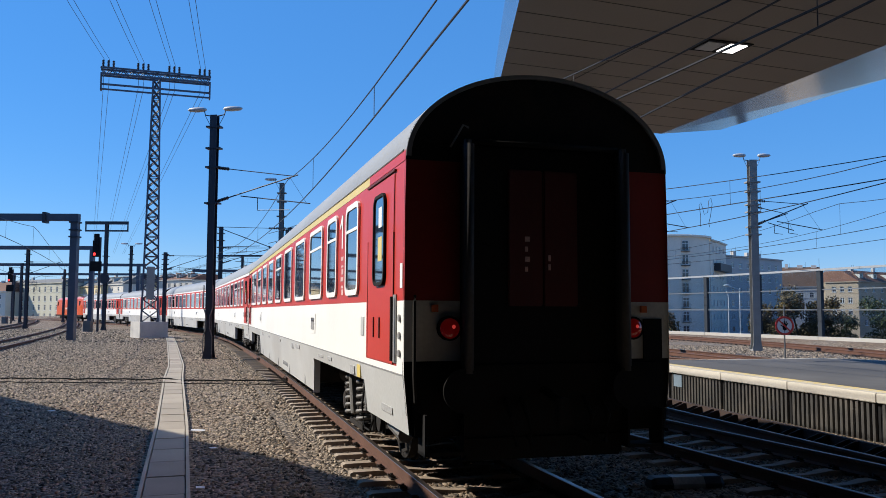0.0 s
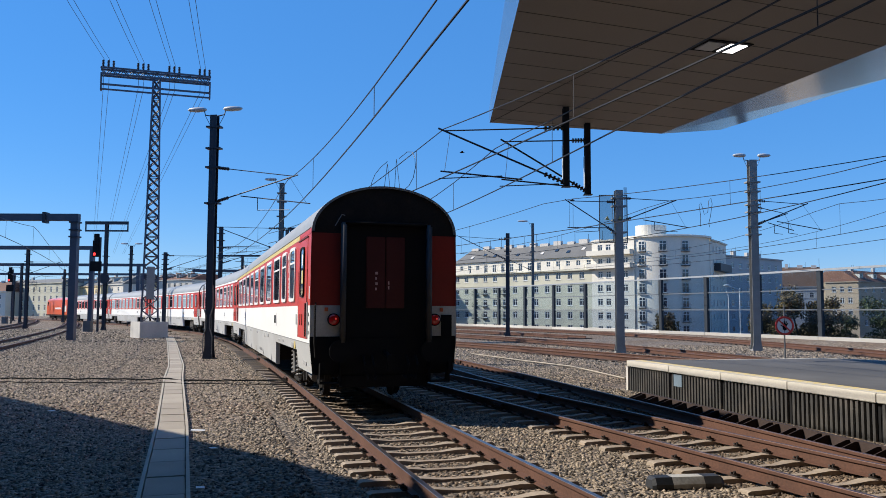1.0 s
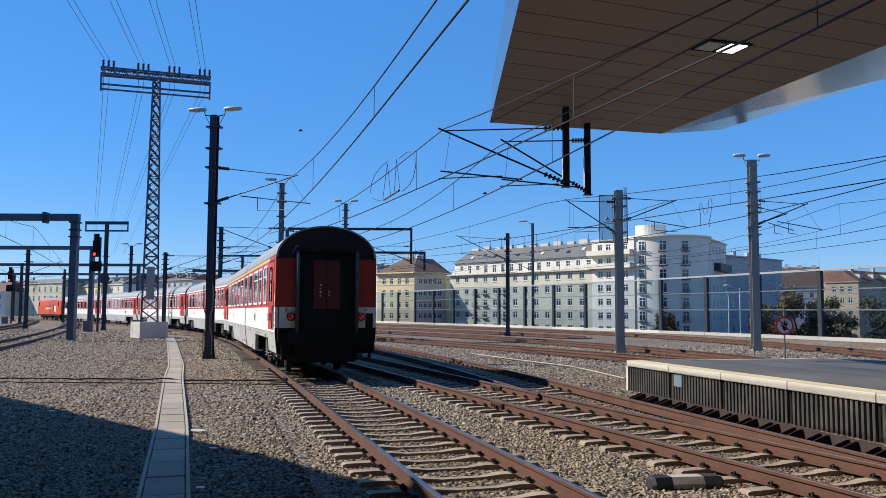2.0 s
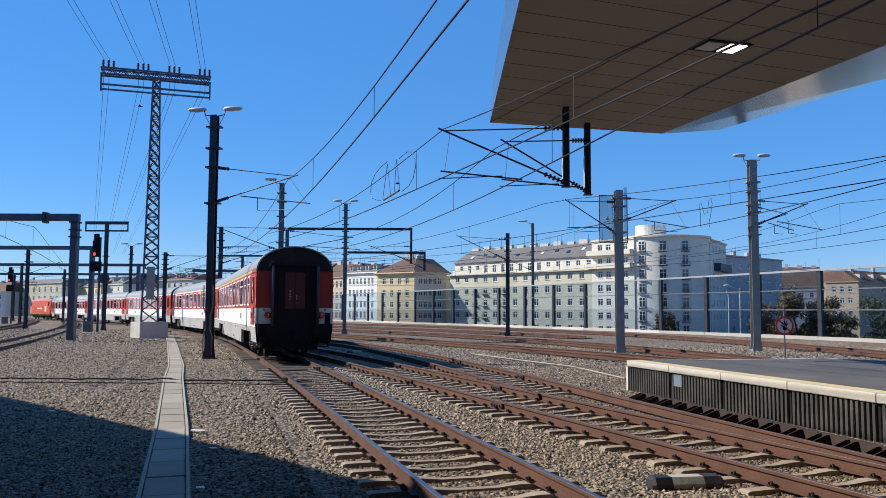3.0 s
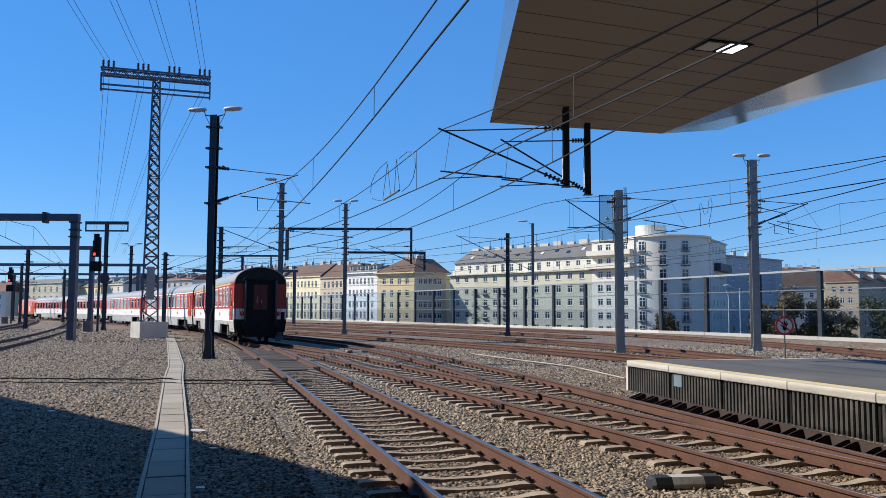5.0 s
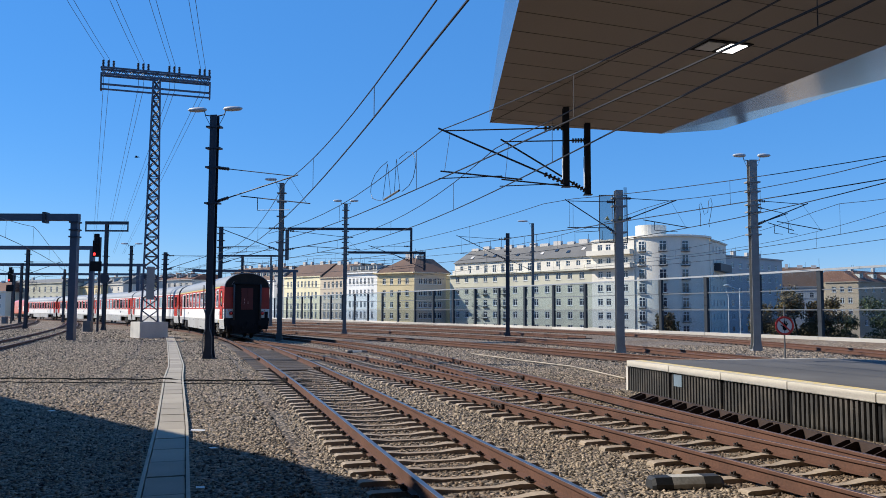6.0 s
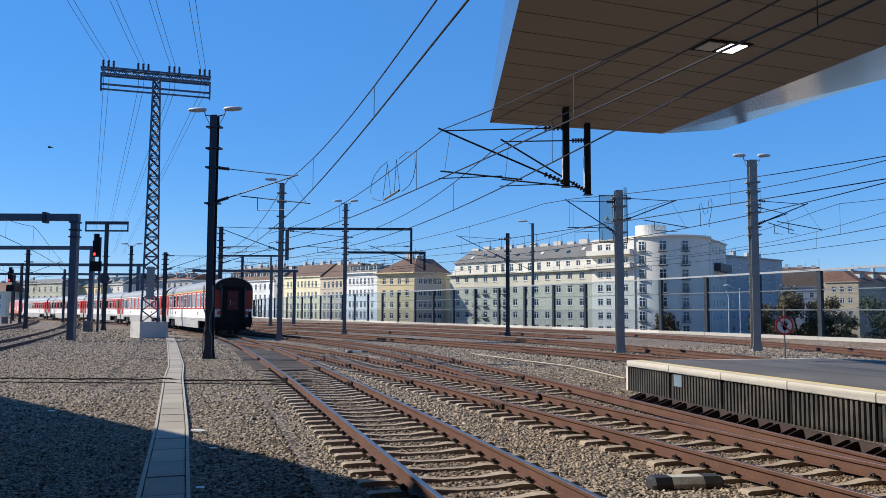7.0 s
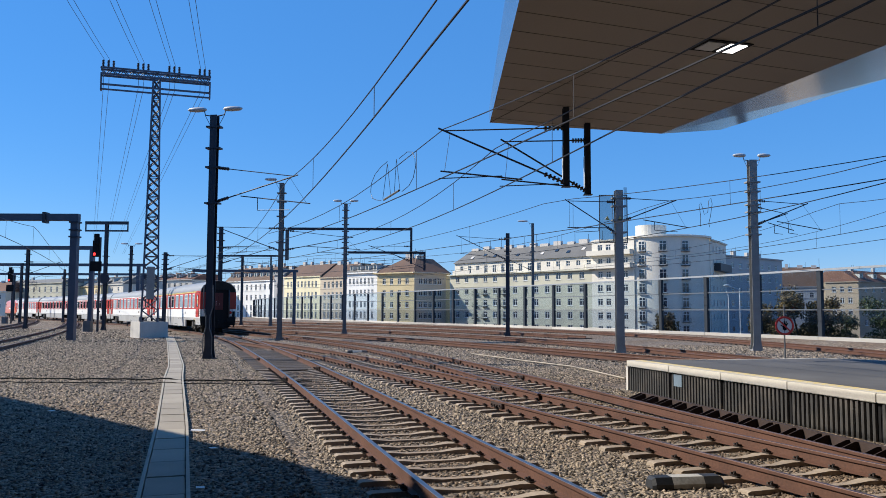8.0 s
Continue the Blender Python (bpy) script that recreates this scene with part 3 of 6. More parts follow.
def wheel_mesh(r):
    bm = bmesh.new()
    for s in (-1, 1):
        prof = ((0.68, 0.10), (0.70, r - 0.08), (0.685, r + 0.028), (0.715, r + 0.028), (0.725, r), (0.82, r - 0.005), (0.82, r - 0.07), (0.77, r - 0.09), (0.775, 0.12), (0.82, 0.10))
        rings = [[Vector((s * x, q * math.cos(i * math.tau / 24), q * math.sin(i * math.tau / 24))) for i in range(24)] for x, q in prof]
        loft(bm, rings)
        for i in range(6):
            a = i * math.tau / 6
            box(bm, s * 0.775 - 0.012, s * 0.775 + 0.012, 0.16 * math.cos(a) - 0.03, 0.16 * math.cos(a) + 0.03, 0.16 * math.sin(a) - 0.03, 0.16 * math.sin(a) + 0.03)
    tube(bm, (-0.98, 0, 0), (0.98, 0, 0), 0.085, 10)
    return mesh_of(bm, "wheelset", M_UNDER)


WHEELS = wheel_mesh(0.46)


def bogie_mesh():
    bm = bmesh.new()
    for s in (-1, 1):
        box(bm, s * 1.0 - 0.08, s * 1.0 + 0.08, -0.95, 0.95, 0.52, 0.70, bevel=0.03)
        for y in (-1.25, 1.25):
            box(bm, s * 1.0 - 0.11, s * 1.0 + 0.11, y - 0.16, y + 0.16, 0.30, 0.62, bevel=0.03)
            tube(bm, (s * 1.14, y, 0.46), (s * 1.0, y, 0.46), 0.13, 12)
            e = 1 if y > 0 else -1
            box(bm, s * 1.0 - 0.06, s * 1.0 + 0.06, min(y, y - e * 0.4), max(y, y - e * 0.4), 0.5, 0.66)
            for k in range(6):
                tube(bm, (s * 1.0, y + 0.24 * e, 0.40 + k * 0.07), (s * 1.0, y + 0.24 * e, 0.435 + k * 0.07), 0.10, 10)
            tube(bm, (s * 1.12, y - 0.3 * e, 0.3), (s * 1.12, y - 0.5 * e, 0.95), 0.045, 8)
        box(bm, s * 1.02 - 0.17, s * 1.02 + 0.17, -0.5, 0.5, 0.22, 0.32, bevel=0.02)
        box(bm, s * 1.16 - 0.02, s * 1.16 + 0.02, -0.35, 0.35, 0.42, 0.52)
    box(bm, -0.95, 0.95, -0.3, 0.3, 0.5, 0.72)
    for y in (-1.75, 1.75):
        box(bm, -0.95, 0.95, y - 0.05, y + 0.05, 0.5, 0.62)
    return mesh_of(bm, "bogie", M_UNDER)


def coil_mesh(r, z0, z1, turns, wire):
    bm = bmesh.new()
    n = turns * 12
    polytube(bm, [(r * math.cos(k * math.tau / 12), r * math.sin(k * math.tau / 12), z0 + (z1 - z0) * k / n) for k in range(n + 1)], wire, 6)
    return mesh_of(bm, "coil_spring", M_SPRING, True)


BOGIE = bogie_mesh()
COIL = coil_mesh(0.125, 0.34, 0.92, 6, 0.03)


def end_shape(bm, y, z0, z1, x0=None, x1=None, n=24, thick=0.03, inset=0.0):
    """A plate in the coach's cross-section, at y, between two heights and two sides."""
    ring = []
    for i in range(n + 1):
        z = z0 + (z1 - z0) * i / n
        h = max(0.002, half_at(z) - inset)
        ring.append((min(h, x1) if x1 is not None else h, z))
    left = []
    for i in range(n, -1, -1):
        z = z0 + (z1 - z0) * i / n
        h = max(0.002, half_at(z) - inset)
        left.append((max(-h, x0) if x0 is not None else -h, z))
    pts = ring + left
    loft(bm, [[Vector((x, y, z)) for x, z in pts], [Vector((x, y + thick, z)) for x, z in pts]])


def coach(label, yellow, rear):
    c = thing("passenger_coach", pose(0, 0, 0), label, "railway coach", "coaches of the train")
    # shell
    for s in (-1, 1):
        bm = bmesh.new()
        band(bm, 1.91, 3.26, 0.0, LONG, s, 8, rows=12)
        part("red_side", bm, M_RED, c, "glossy red upper side")
        bm = bmesh.new()
        band(bm, 1.2, 1.908, 1.86, LONG - 1.86, s, 3, rows=8)
        band(bm, 1.2, 1.27, 0.0, 1.86, s, 1)
        band(bm, 1.2, 1.27, LONG - 1.86, LONG, s, 1)
        band(bm, 1.27, 1.908, 0.0, 0.30, s, 2)
        band(bm, 1.27, 1.908, LONG - 0.30, LONG, s, 2)
        part("white_side", bm, M_CWHITE, c, "white lower side")
        bm = bmesh.new()
        band(bm, 1.0, 1.2, 0.0, LONG, s, 2, rows=6)
        band(bm, 0.64, 1.0, 0.0, 2.05, s, 2)
        band(bm, 0.64, 1.0, LONG - 2.05, LONG, s, 2)
        band(bm, 0.42, 1.0, 6.6, LONG - 6.4, s, 3, rows=4)
        for y0, z0 in ((2.03, 0.64), (6.6, 0.42), (LONG - 6.42, 0.42), (LONG - 2.05, 0.64)):
            box(bm, s * 1.32 - 0.07, s * 1.32 + 0.035, y0, y0 + 0.02, z0, 1.0)
        part("skirt", bm, M_GREY, c, "light grey skirt")
        for y0 in (8.1, 10.9, 13.6, 16.4, 19.0):
            part("skirt_seam", bm_box(s * 1.345 - 0.006, s * 1.345 + 0.006, y0, y0 + 0.018, 0.44, 0.98), M_MARK, c, m=pose(s * 0.012, 0, 0))
        part("waist_seam", bm_box(s * 1.416 - 0.008, s * 1.416 + 0.008, 0.02, LONG - 0.02, 1.19, 1.205), M_MARK, c, "grey seam above the skirt")
        bm = bmesh.new()
        band(bm, 3.262, 3.36, 0.0, LONG, s, 2, grow=0.003, rows=8)
        part("stripe", bm, M_CYEL if yellow else M_CWHITE, c, "yellow first class stripe" if yellow else "pale stripe below the roof")
        if yellow:
            bm = bmesh.new()
            band(bm, 3.262, 3.36, 0.0, 1.76, s, 2, grow=0.006)
            part("stripe_end", bm, M_RED, c, "red stripe end over the door")
        for y0 in (0.44, LONG - 1.74):
            # raised door leaf with its lower panel, edges and gutter
            bm = bmesh.new()
            band(bm, 1.27, 1.908, y0 - 0.14 if y0 < 5 else y0, y0 + 1.42 if y0 < 5 else y0 + 1.44, s, 2)
            band(bm, 1.28, 3.20, y0, y0 + 1.3, s, 10, grow=0.010)
            part("door", bm, M_RED, c, "red entrance door")
            x = s * (half_at(3.22) + 0.012)
            part("door_gutter", bm_box(x - 0.012, x + 0.012, y0 - 0.05, y0 + 1.36, 3.215, 3.235), M_DOOR, c, "narrow dark gutter over the door")
            for q in (y0 - 0.012, y0 + 1.3):
                part("door_seam", bm_box(s * 1.422 - 0.012, s * 1.422 + 0.004, q, q + 0.012, 1.28, 2.6), M_DOOR, c)
            part("handrail", bm_tube((s * 1.465, y0 - 0.09, 1.32), (s * 1.465, y0 - 0.09, 1.95), 0.016, 6), M_BLACK, c, "black handrail beside the door")
            part("handrail_recess", bm_box(s * 1.422 - 0.012, s * 1.422 + 0.008, y0 - 0.14, y0 - 0.02, 1.30, 1.97), M_MARK, c, "grey recess behind the handrail")
            for q in (0.62, 0.92):
                part("door_grip", bm_box(s * 1.433 - 0.01, s * 1.433 + 0.01, y0 + q, y0 + q + 0.025, 1.52, 1.74), M_DOOR, c, "slim dark grip on the door")
        # windows
        for y0 in (1.06, LONG - 1.06):
            put_window(c, WIN_DOOR, s, y0, 2.57, 0.018)
        for y in (2.78, 4.46, LONG - 2.78):
            put_window(c, WIN_SLIM, s, y, 2.59)
        for i in range(8):
            put_window(c, WIN_WIDE if i % 3 else WIN_WIDE_SPLIT, s, 6.25 + i * 2.32, 2.59)
        for y in (6.6, 19.5):
            f = part("vent_frame", bm_box(s * 1.415 - 0.014, s * 1.415 + 0.014, y - 0.30, y + 0.30, 1.42, 1.76), M_CWHITE, c)
            part("vent", bm_box(s * 1.428 - 0.006, s * 1.428 + 0.006, y - 0.19, y + 0.19, 1.49, 1.69), M_PANE, f, "small dark vent window")
        for k in range(7):
            part("louvre", bm_box(s * 1.352 - 0.012, s * 1.352 + 0.012, 11.3 + k * 0.16, 11.4 + k * 0.16, 0.55, 0.82), M_MARK, c, "grey vent louvre")
        for y, z, w, h in ((2.62, 1.07, 0.30, 0.10), (4.5, 1.10, 0.42, 0.05), (5.4, 1.09, 0.5, 0.04), (8.6, 1.10, 0.7, 0.07), (9.8, 1.08, 0.34, 0.10), (12.6, 1.10, 0.5, 0.06), (15.8, 1.09, 0.6, 0.05), (18.4, 1.10, 0.3, 0.10)):
            part("marking", bm_box(s * 1.408 - 0.012, s * 1.408 + 0.012, y, y + w, z - h / 2, z + h / 2), M_SMALL, c, "small grey print bar")
        part("marking", bm_box(s * 1.405 - 0.014, s * 1.405 + 0.014, 2.22, 2.44, 1.01, 1.16), M_CYEL, c, "yellow rectangle on the skirt")
        part("marking", bm_box(s * 1.378 - 0.012, s * 1.378 + 0.012, 0.62, 1.12, 0.76, 0.83), M_SMALL, c, "grey print bar on the skirt")
        part("latch_cover", bm_box(s * 1.418 - 0.012, s * 1.418 + 0.012, 1.98, 2.16, 1.52, 1.74), M_GREY, c, "small grey latch cover")
        part("door_label", bm_box(s * 1.418 - 0.008, s * 1.418 + 0.008, 0.06, 0.16, 2.03, 2.27), M_CWHITE, c, "white printed label at the corner")
        for k in range(3):
            part("coupler_ring", bm_tube((s * 1.425, 0.16, 1.40 + k * 0.17), (s * 1.44, 0.16, 1.40 + k * 0.17), 0.036, 10), M_MARK, c, "grey round socket at the corner")
    if yellow:
        part("class_figure", bm_box(-1.424, -1.408, 3.57, 3.66, 2.66, 3.12), M_CWHITE, c, "white figure one")
        bm = bmesh.new()
        loft(bm, [[Vector((x, 3.66, 3.12)), Vector((x, 3.66, 3.02)), Vector((x, 3.80, 2.93)), Vector((x, 3.80, 3.0))] for x in (-1.424, -1.408)])
        part("class_figure", bm, M_CWHITE, c, "flag of the white figure")
        for k, h in enumerate((0.13, 0.06, 0.10, 0.12, 0.05, 0.09)):
            part("side_writing", bm_box(-1.424, -1.412, 3.50, 3.50 + 0.16 + 0.03 * (k % 3), 2.02 + k * 0.095, 2.02 + k * 0.095 + h * 0.6), M_LIGHTPRINT, c, "faded white writing bar")
        part("door_sticker", bm_box(-1.447, -1.440, 0.93, 1.09, 2.70, 2.92), M_CWHITE, c, "white notice in the door window")
        part("door_sticker", bm_box(-1.447, -1.440, 0.92, 1.12, 2.34, 2.60), M_CYEL, c, "yellow notice in the door window")
    # roof
    bm = bmesh.new()
    n = 40
    def arch(y, drop):
        out = []
        for i in range(n + 1):
            a = math.pi * i / n
            z = 3.355 + (TOP - 3.355) * math.sin(a) ** 0.9
            h = half_at(z) + 0.002
            out.append(Vector((-h if i <= n / 2 else h, y, z - drop * (z - 3.1))))
        return out
    loft(bm, [arch(y, dr) for y, dr in ((0.0, 0.01), (0.15, 0), (6.5, 0), (13, 0), (19.5, 0), (LONG - 0.15, 0), (LONG, 0.01))], close=False)
    part("roof", bm, M_ROOF, c, "weathered grey arched roof", smooth=True)
    for y in (1.6, 4.0, 9.0, 13.0, 17.5, 22.0, 24.5):
        for x in (-0.55, 0.55):
            part("roof_vent", bm_box(x - 0.14, x + 0.14, y - 0.2, y + 0.2, 3.85, 4.06, bevel=0.03), M_ROOF, c)
    for s in (-1, 1):
        x = s * (half_at(3.37) + 0.006)
        part("gutter", bm_tube((x, 0.1, 3.37), (x, LONG - 0.1, 3.37), 0.012, 6), M_ROOF, c)
    # ends
    for e, y, sg in (("rear", 0.0, 1), ("front", LONG, -1)):
        w = Matrix.Translation((0, y, 0)) @ (Matrix.Identity(4) if sg > 0 else Matrix.Rotation(math.pi, 4, "Z"))
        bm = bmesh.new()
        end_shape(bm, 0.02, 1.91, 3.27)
        part("end_wall", bm, M_ENDRED, c, "red end wall with shade in its colour", w)
        bm = bmesh.new()
        end_shape(bm, 0.02, 3.27, TOP - 0.012, n=40)
        part("end_dome", bm, M_UNDER, c, "dark end dome", w)
        bm = bmesh.new()
        arc = [Vector((half_at(3.3) * math.cos(math.pi * k / 36), 0, 3.3 + 0.9 * math.sin(math.pi * k / 36))) for k in range(37)]
        inner = [Vector((p.x * 0.965, 0, 3.3 + (p.z - 3.3) * 0.955)) for p in arc]
        loft(bm, [[p + Vector((0, 0.02, 0)) for p in arc], [p + Vector((0, -0.012, 0)) for p in arc], [p + Vector((0, -0.012, 0)) for p in inner], [p + Vector((0, 0.02, 0)) for p in inner]], close=False)
        part("roof_rim", bm, M_ROOF, c, "grey turned-over rim of the roof", w)
        bm = bmesh.new()
        end_shape(bm, 0.02, 0.82, 1.33)
        part("end_beam", bm, M_BLACK, c, "dark lower end", w)
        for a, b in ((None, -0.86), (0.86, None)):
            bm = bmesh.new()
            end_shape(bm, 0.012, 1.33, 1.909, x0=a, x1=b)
            part("end_panel", bm, M_ENDWHITE, c, "stained white lower end panel with shade in its colour", w)
        bm = bmesh.new()
        end_shape(bm, 0.018, 1.15, 1.915, x0=-0.858, x1=0.858, n=4)
        part("gangway_base", bm, M_BLACK, c, "", w)
        for x in (-0.83, 0.83):
            bm = bmesh.new()
            tube(bm, (x, -0.16, 1.22), (x, -0.16, 3.42), 0.055, 12)
            box(bm, x - 0.03, x + 0.03, -0.16, 0.02, 1.22, 3.47)
            part("gangway_tube", bm, M_RUBBER, c, "worn black upright rubber gangway tube", w, smooth=True)
        bm = bmesh.new()
        tube(bm, (-0.86, -0.06, 3.47), (0.86, -0.06, 3.47), 0.03, 12)
        box(bm, -0.86, 0.86, -0.06, 0.02, 3.455, 3.485)
        part("gangway_tube", bm, M_BLACK, c, "black upper rubber gangway tube", w, smooth=True)
        part("gangway_surround", bm_box(-0.80, 0.80, -0.004, 0.018, 1.25, 3.43, bevel=0.004), M_BLACK, c, "black gangway opening", w)
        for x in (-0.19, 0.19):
            part("gangway_door", bm_box(x - 0.185, x + 0.185, -0.03, 0.0, 1.86, 3.22, bevel=0.012), M_DOOR, c, "red gangway door leaf, darkened for shade", w)
        for k in range(4):
            part("door_marking", bm_box(-0.20, -0.17 + 0.02 * (k % 2), -0.036, -0.03, 2.2 + k * 0.1, 2.25 + k * 0.1), M_LIGHTPRINT, c, "small pale bar on the end door", w)
        for k in range(2):
            part("door_marking", bm_box(0.05, 0.075, -0.036, -0.03, 2.22 + k * 0.09, 2.28 + k * 0.09), M_LIGHTPRINT, c, "small pale bar on the end door", w)
        for x in (-0.875, 0.875):
            bm = bmesh.new()
            tube(bm, (x, 0.1, 1.06), (x, -0.17, 1.06), 0.11, 12)
            tube(bm, (x, -0.16, 1.06), (x, -0.20, 1.06), 0.21, 20)
            part("buffer", bm, M_BLACK, c, "dark round buffer", w)
        bm = bmesh.new()
        box(bm, -1.34, 1.34, -0.03, 0.2, 0.62, 1.31, bevel=0.02)
        box(bm, -0.85, 0.85, -0.04, 0.16, 0.38, 0.62, bevel=0.03)
        part("headstock", bm, M_BLACK, c, "black headstock and apron", w)
        bm = bmesh.new()
        tube(bm, (0, 0, 1.03), (0, -0.45, 0.95), 0.05, 8)
        box(bm, -0.05, 0.05, -0.5, -0.4, 0.72, 1.0)
        for x in (-0.42, 0.42, -0.25, 0.6):
            polytube(bm, [(x, 0, 0.98), (x, -0.22, 0.8), (x * 0.9, -0.26, 0.55), (x * 0.8, -0.1, 0.6)], 0.025, 6)
        part("coupling", bm, M_BLACK, c, "screw coupling and hoses", w)
        for x in (-1.05, 1.05):
            bm = bmesh.new()
            box(bm, x - 0.2, x + 0.2, -0.15, 0.1, 0.46, 0.49)
            box(bm, x - 0.2, x - 0.18, -0.15, 0.1, 0.46, 0.84)
            box(bm, x + 0.18, x + 0.2, -0.15, 0.1, 0.46, 0.84)
            part("step", bm, M_BLACK, c, "black footstep", w)
        if e == "rear" and rear:
            for x in (-0.98, 0.98):
                bm = bmesh.new()
                tube(bm, (x, 0.02, 1.643), (x, -0.05, 1.643), 0.118, 24)
                ring = part("tail_lamp", bm, M_BLACK, c, "round black tail lamp housing")
                bm = bmesh.new()
                lens(bm, (x, -0.05, 1.643), 0.098, 0.03)
                part("lens", bm, M_LAMP, ring, "dark red lens", smooth=True)
                bm = bmesh.new()
                lens(bm, (x + 0.03, -0.074, 1.66), 0.02, 0.012)
                part("glint", bm, M_GLINT, ring, "small glowing red glint on the lens", smooth=True)
                bm = bmesh.new()
                box(bm, x - 0.17 if x < 0 else x + 0.11, x - 0.11 if x < 0 else x + 0.17, -0.03, 0.02, 1.80, 1.87)
                part("marker", bm, M_ORANGE, c, "small orange marker")
            bm = bmesh.new()
            box(bm, 1.12, 1.33, -0.012, 0.02, 1.32, 1.74)
            part("socket_box", bm, M_BLACK, c, "black jumper socket box")
            bm = bmesh.new()
            polytube(bm, [(-0.98, -0.05, 3.40), (-0.86, -0.08, 3.62), (-0.80, -0.06, 3.60)], 0.011, 6)
            part("lever", bm, M_MARK, c, "dull steel lever over the gangway")
            bm = bmesh.new()
            polytube(bm, [(-1.32, -0.06, 0.95), (-1.34, -0.08, 1.2), (-1.34, -0.08, 1.9), (-1.32, -0.02, 1.95)], 0.018, 6)
            part("rail_bar", bm, M_UNDER, c, "dark steel bars on the end")
    # floor and underframe
    bm = bmesh.new()
    box(bm, -1.3, 1.3, 0.05, LONG - 0.05, 0.95, 1.15)
    for y0, y1, x0, x1, z0 in ((8.5, 10.3, -1.2, -0.3, 0.42), (10.8, 12.5, 0.2, 1.2, 0.38), (12.8, 15.4, -1.2, -0.2, 0.45), (15.6, 18.0, 0.1, 1.2, 0.4)):
        box(bm, x0, x1, y0, y1, z0, 0.98, bevel=0.03)
    tube(bm, (-0.5, 6.6, 0.62), (-0.5, 8.2, 0.62), 0.2, 12)
    part("underframe", bm, M_UNDER, c, "dark underframe with equipment boxes")
    sets = []
    for y in (3.7, LONG - 3.4):
        b = part("bogie", BOGIE, None, c, "dark dusty bogie", Matrix.Translation((0, y, 0)))
        for sx in (-1, 1):
            for q in (-0.42, 0.42):
                part("coil_spring", COIL, None, b, "dusty grey coil spring", pose(sx * 1.12, q, 0))
            part("damper", bm_tube((sx * 1.24, -0.12, 0.42), (sx * 1.24, 0.08, 0.93), 0.045, 10), M_SPRING, b, "grey damper")
            part("bracket", bm_box(sx * 1.2 - 0.06, sx * 1.2 + 0.06, -1.28, -0.82, 0.66, 0.98, bevel=0.02), M_SPRING, b, "grey-brown bracket")
            bm = bmesh.new()
            polytube(bm, [(sx * 1.26, -1.0, 0.95), (sx * 1.29, -0.95, 0.6), (sx * 1.27, -1.05, 0.36), (sx * 1.24, -1.22, 0.34), (sx * 1.22, -1.34, 0.5)], 0.014, 6)
            part("hose", bm, M_BLACK, b, "black hanging hose")
            part("brake_cylinder", bm_tube((sx * 1.16, -2.75, 0.50), (sx * 1.16, -2.2, 0.56), 0.085, 10), M_SPRING, b, "dusty brake cylinder")
        for q in (-1.25, 1.25):
            at = Matrix.Translation((0, q, 0.46))
            sets.append((part("wheelset", WHEELS, None, b, "worn steel wheelset", at), at))
    return c, sets


def put_window(c, meshes, s, y, z, out=0.006):
    x = half_at(z) + out
    lean = math.atan2(half_at(z - 0.3) - half_at(z + 0.3), 0.6)
    m = Matrix.Translation((s * x, y, z)) @ (Matrix.Rotation(math.pi, 4, "Z") if s > 0 else Matrix.Identity(4)) @ Matrix.Rotation(lean, 4, "Y")
    f = part("window", meshes[0], None, c, "window with a rounded frame", m)
    part("pane", meshes[1], None, f, "dark reflecting pane")


for i in range(5):
    ob, sets = coach("red and white first class coach, last in the train" if i == 0 else "red and white passenger coach with a grey roof", i == 0, i == 0)
    CARS.append((ob, 27.15 * i, LONG, 3.7, sets, 0.46))


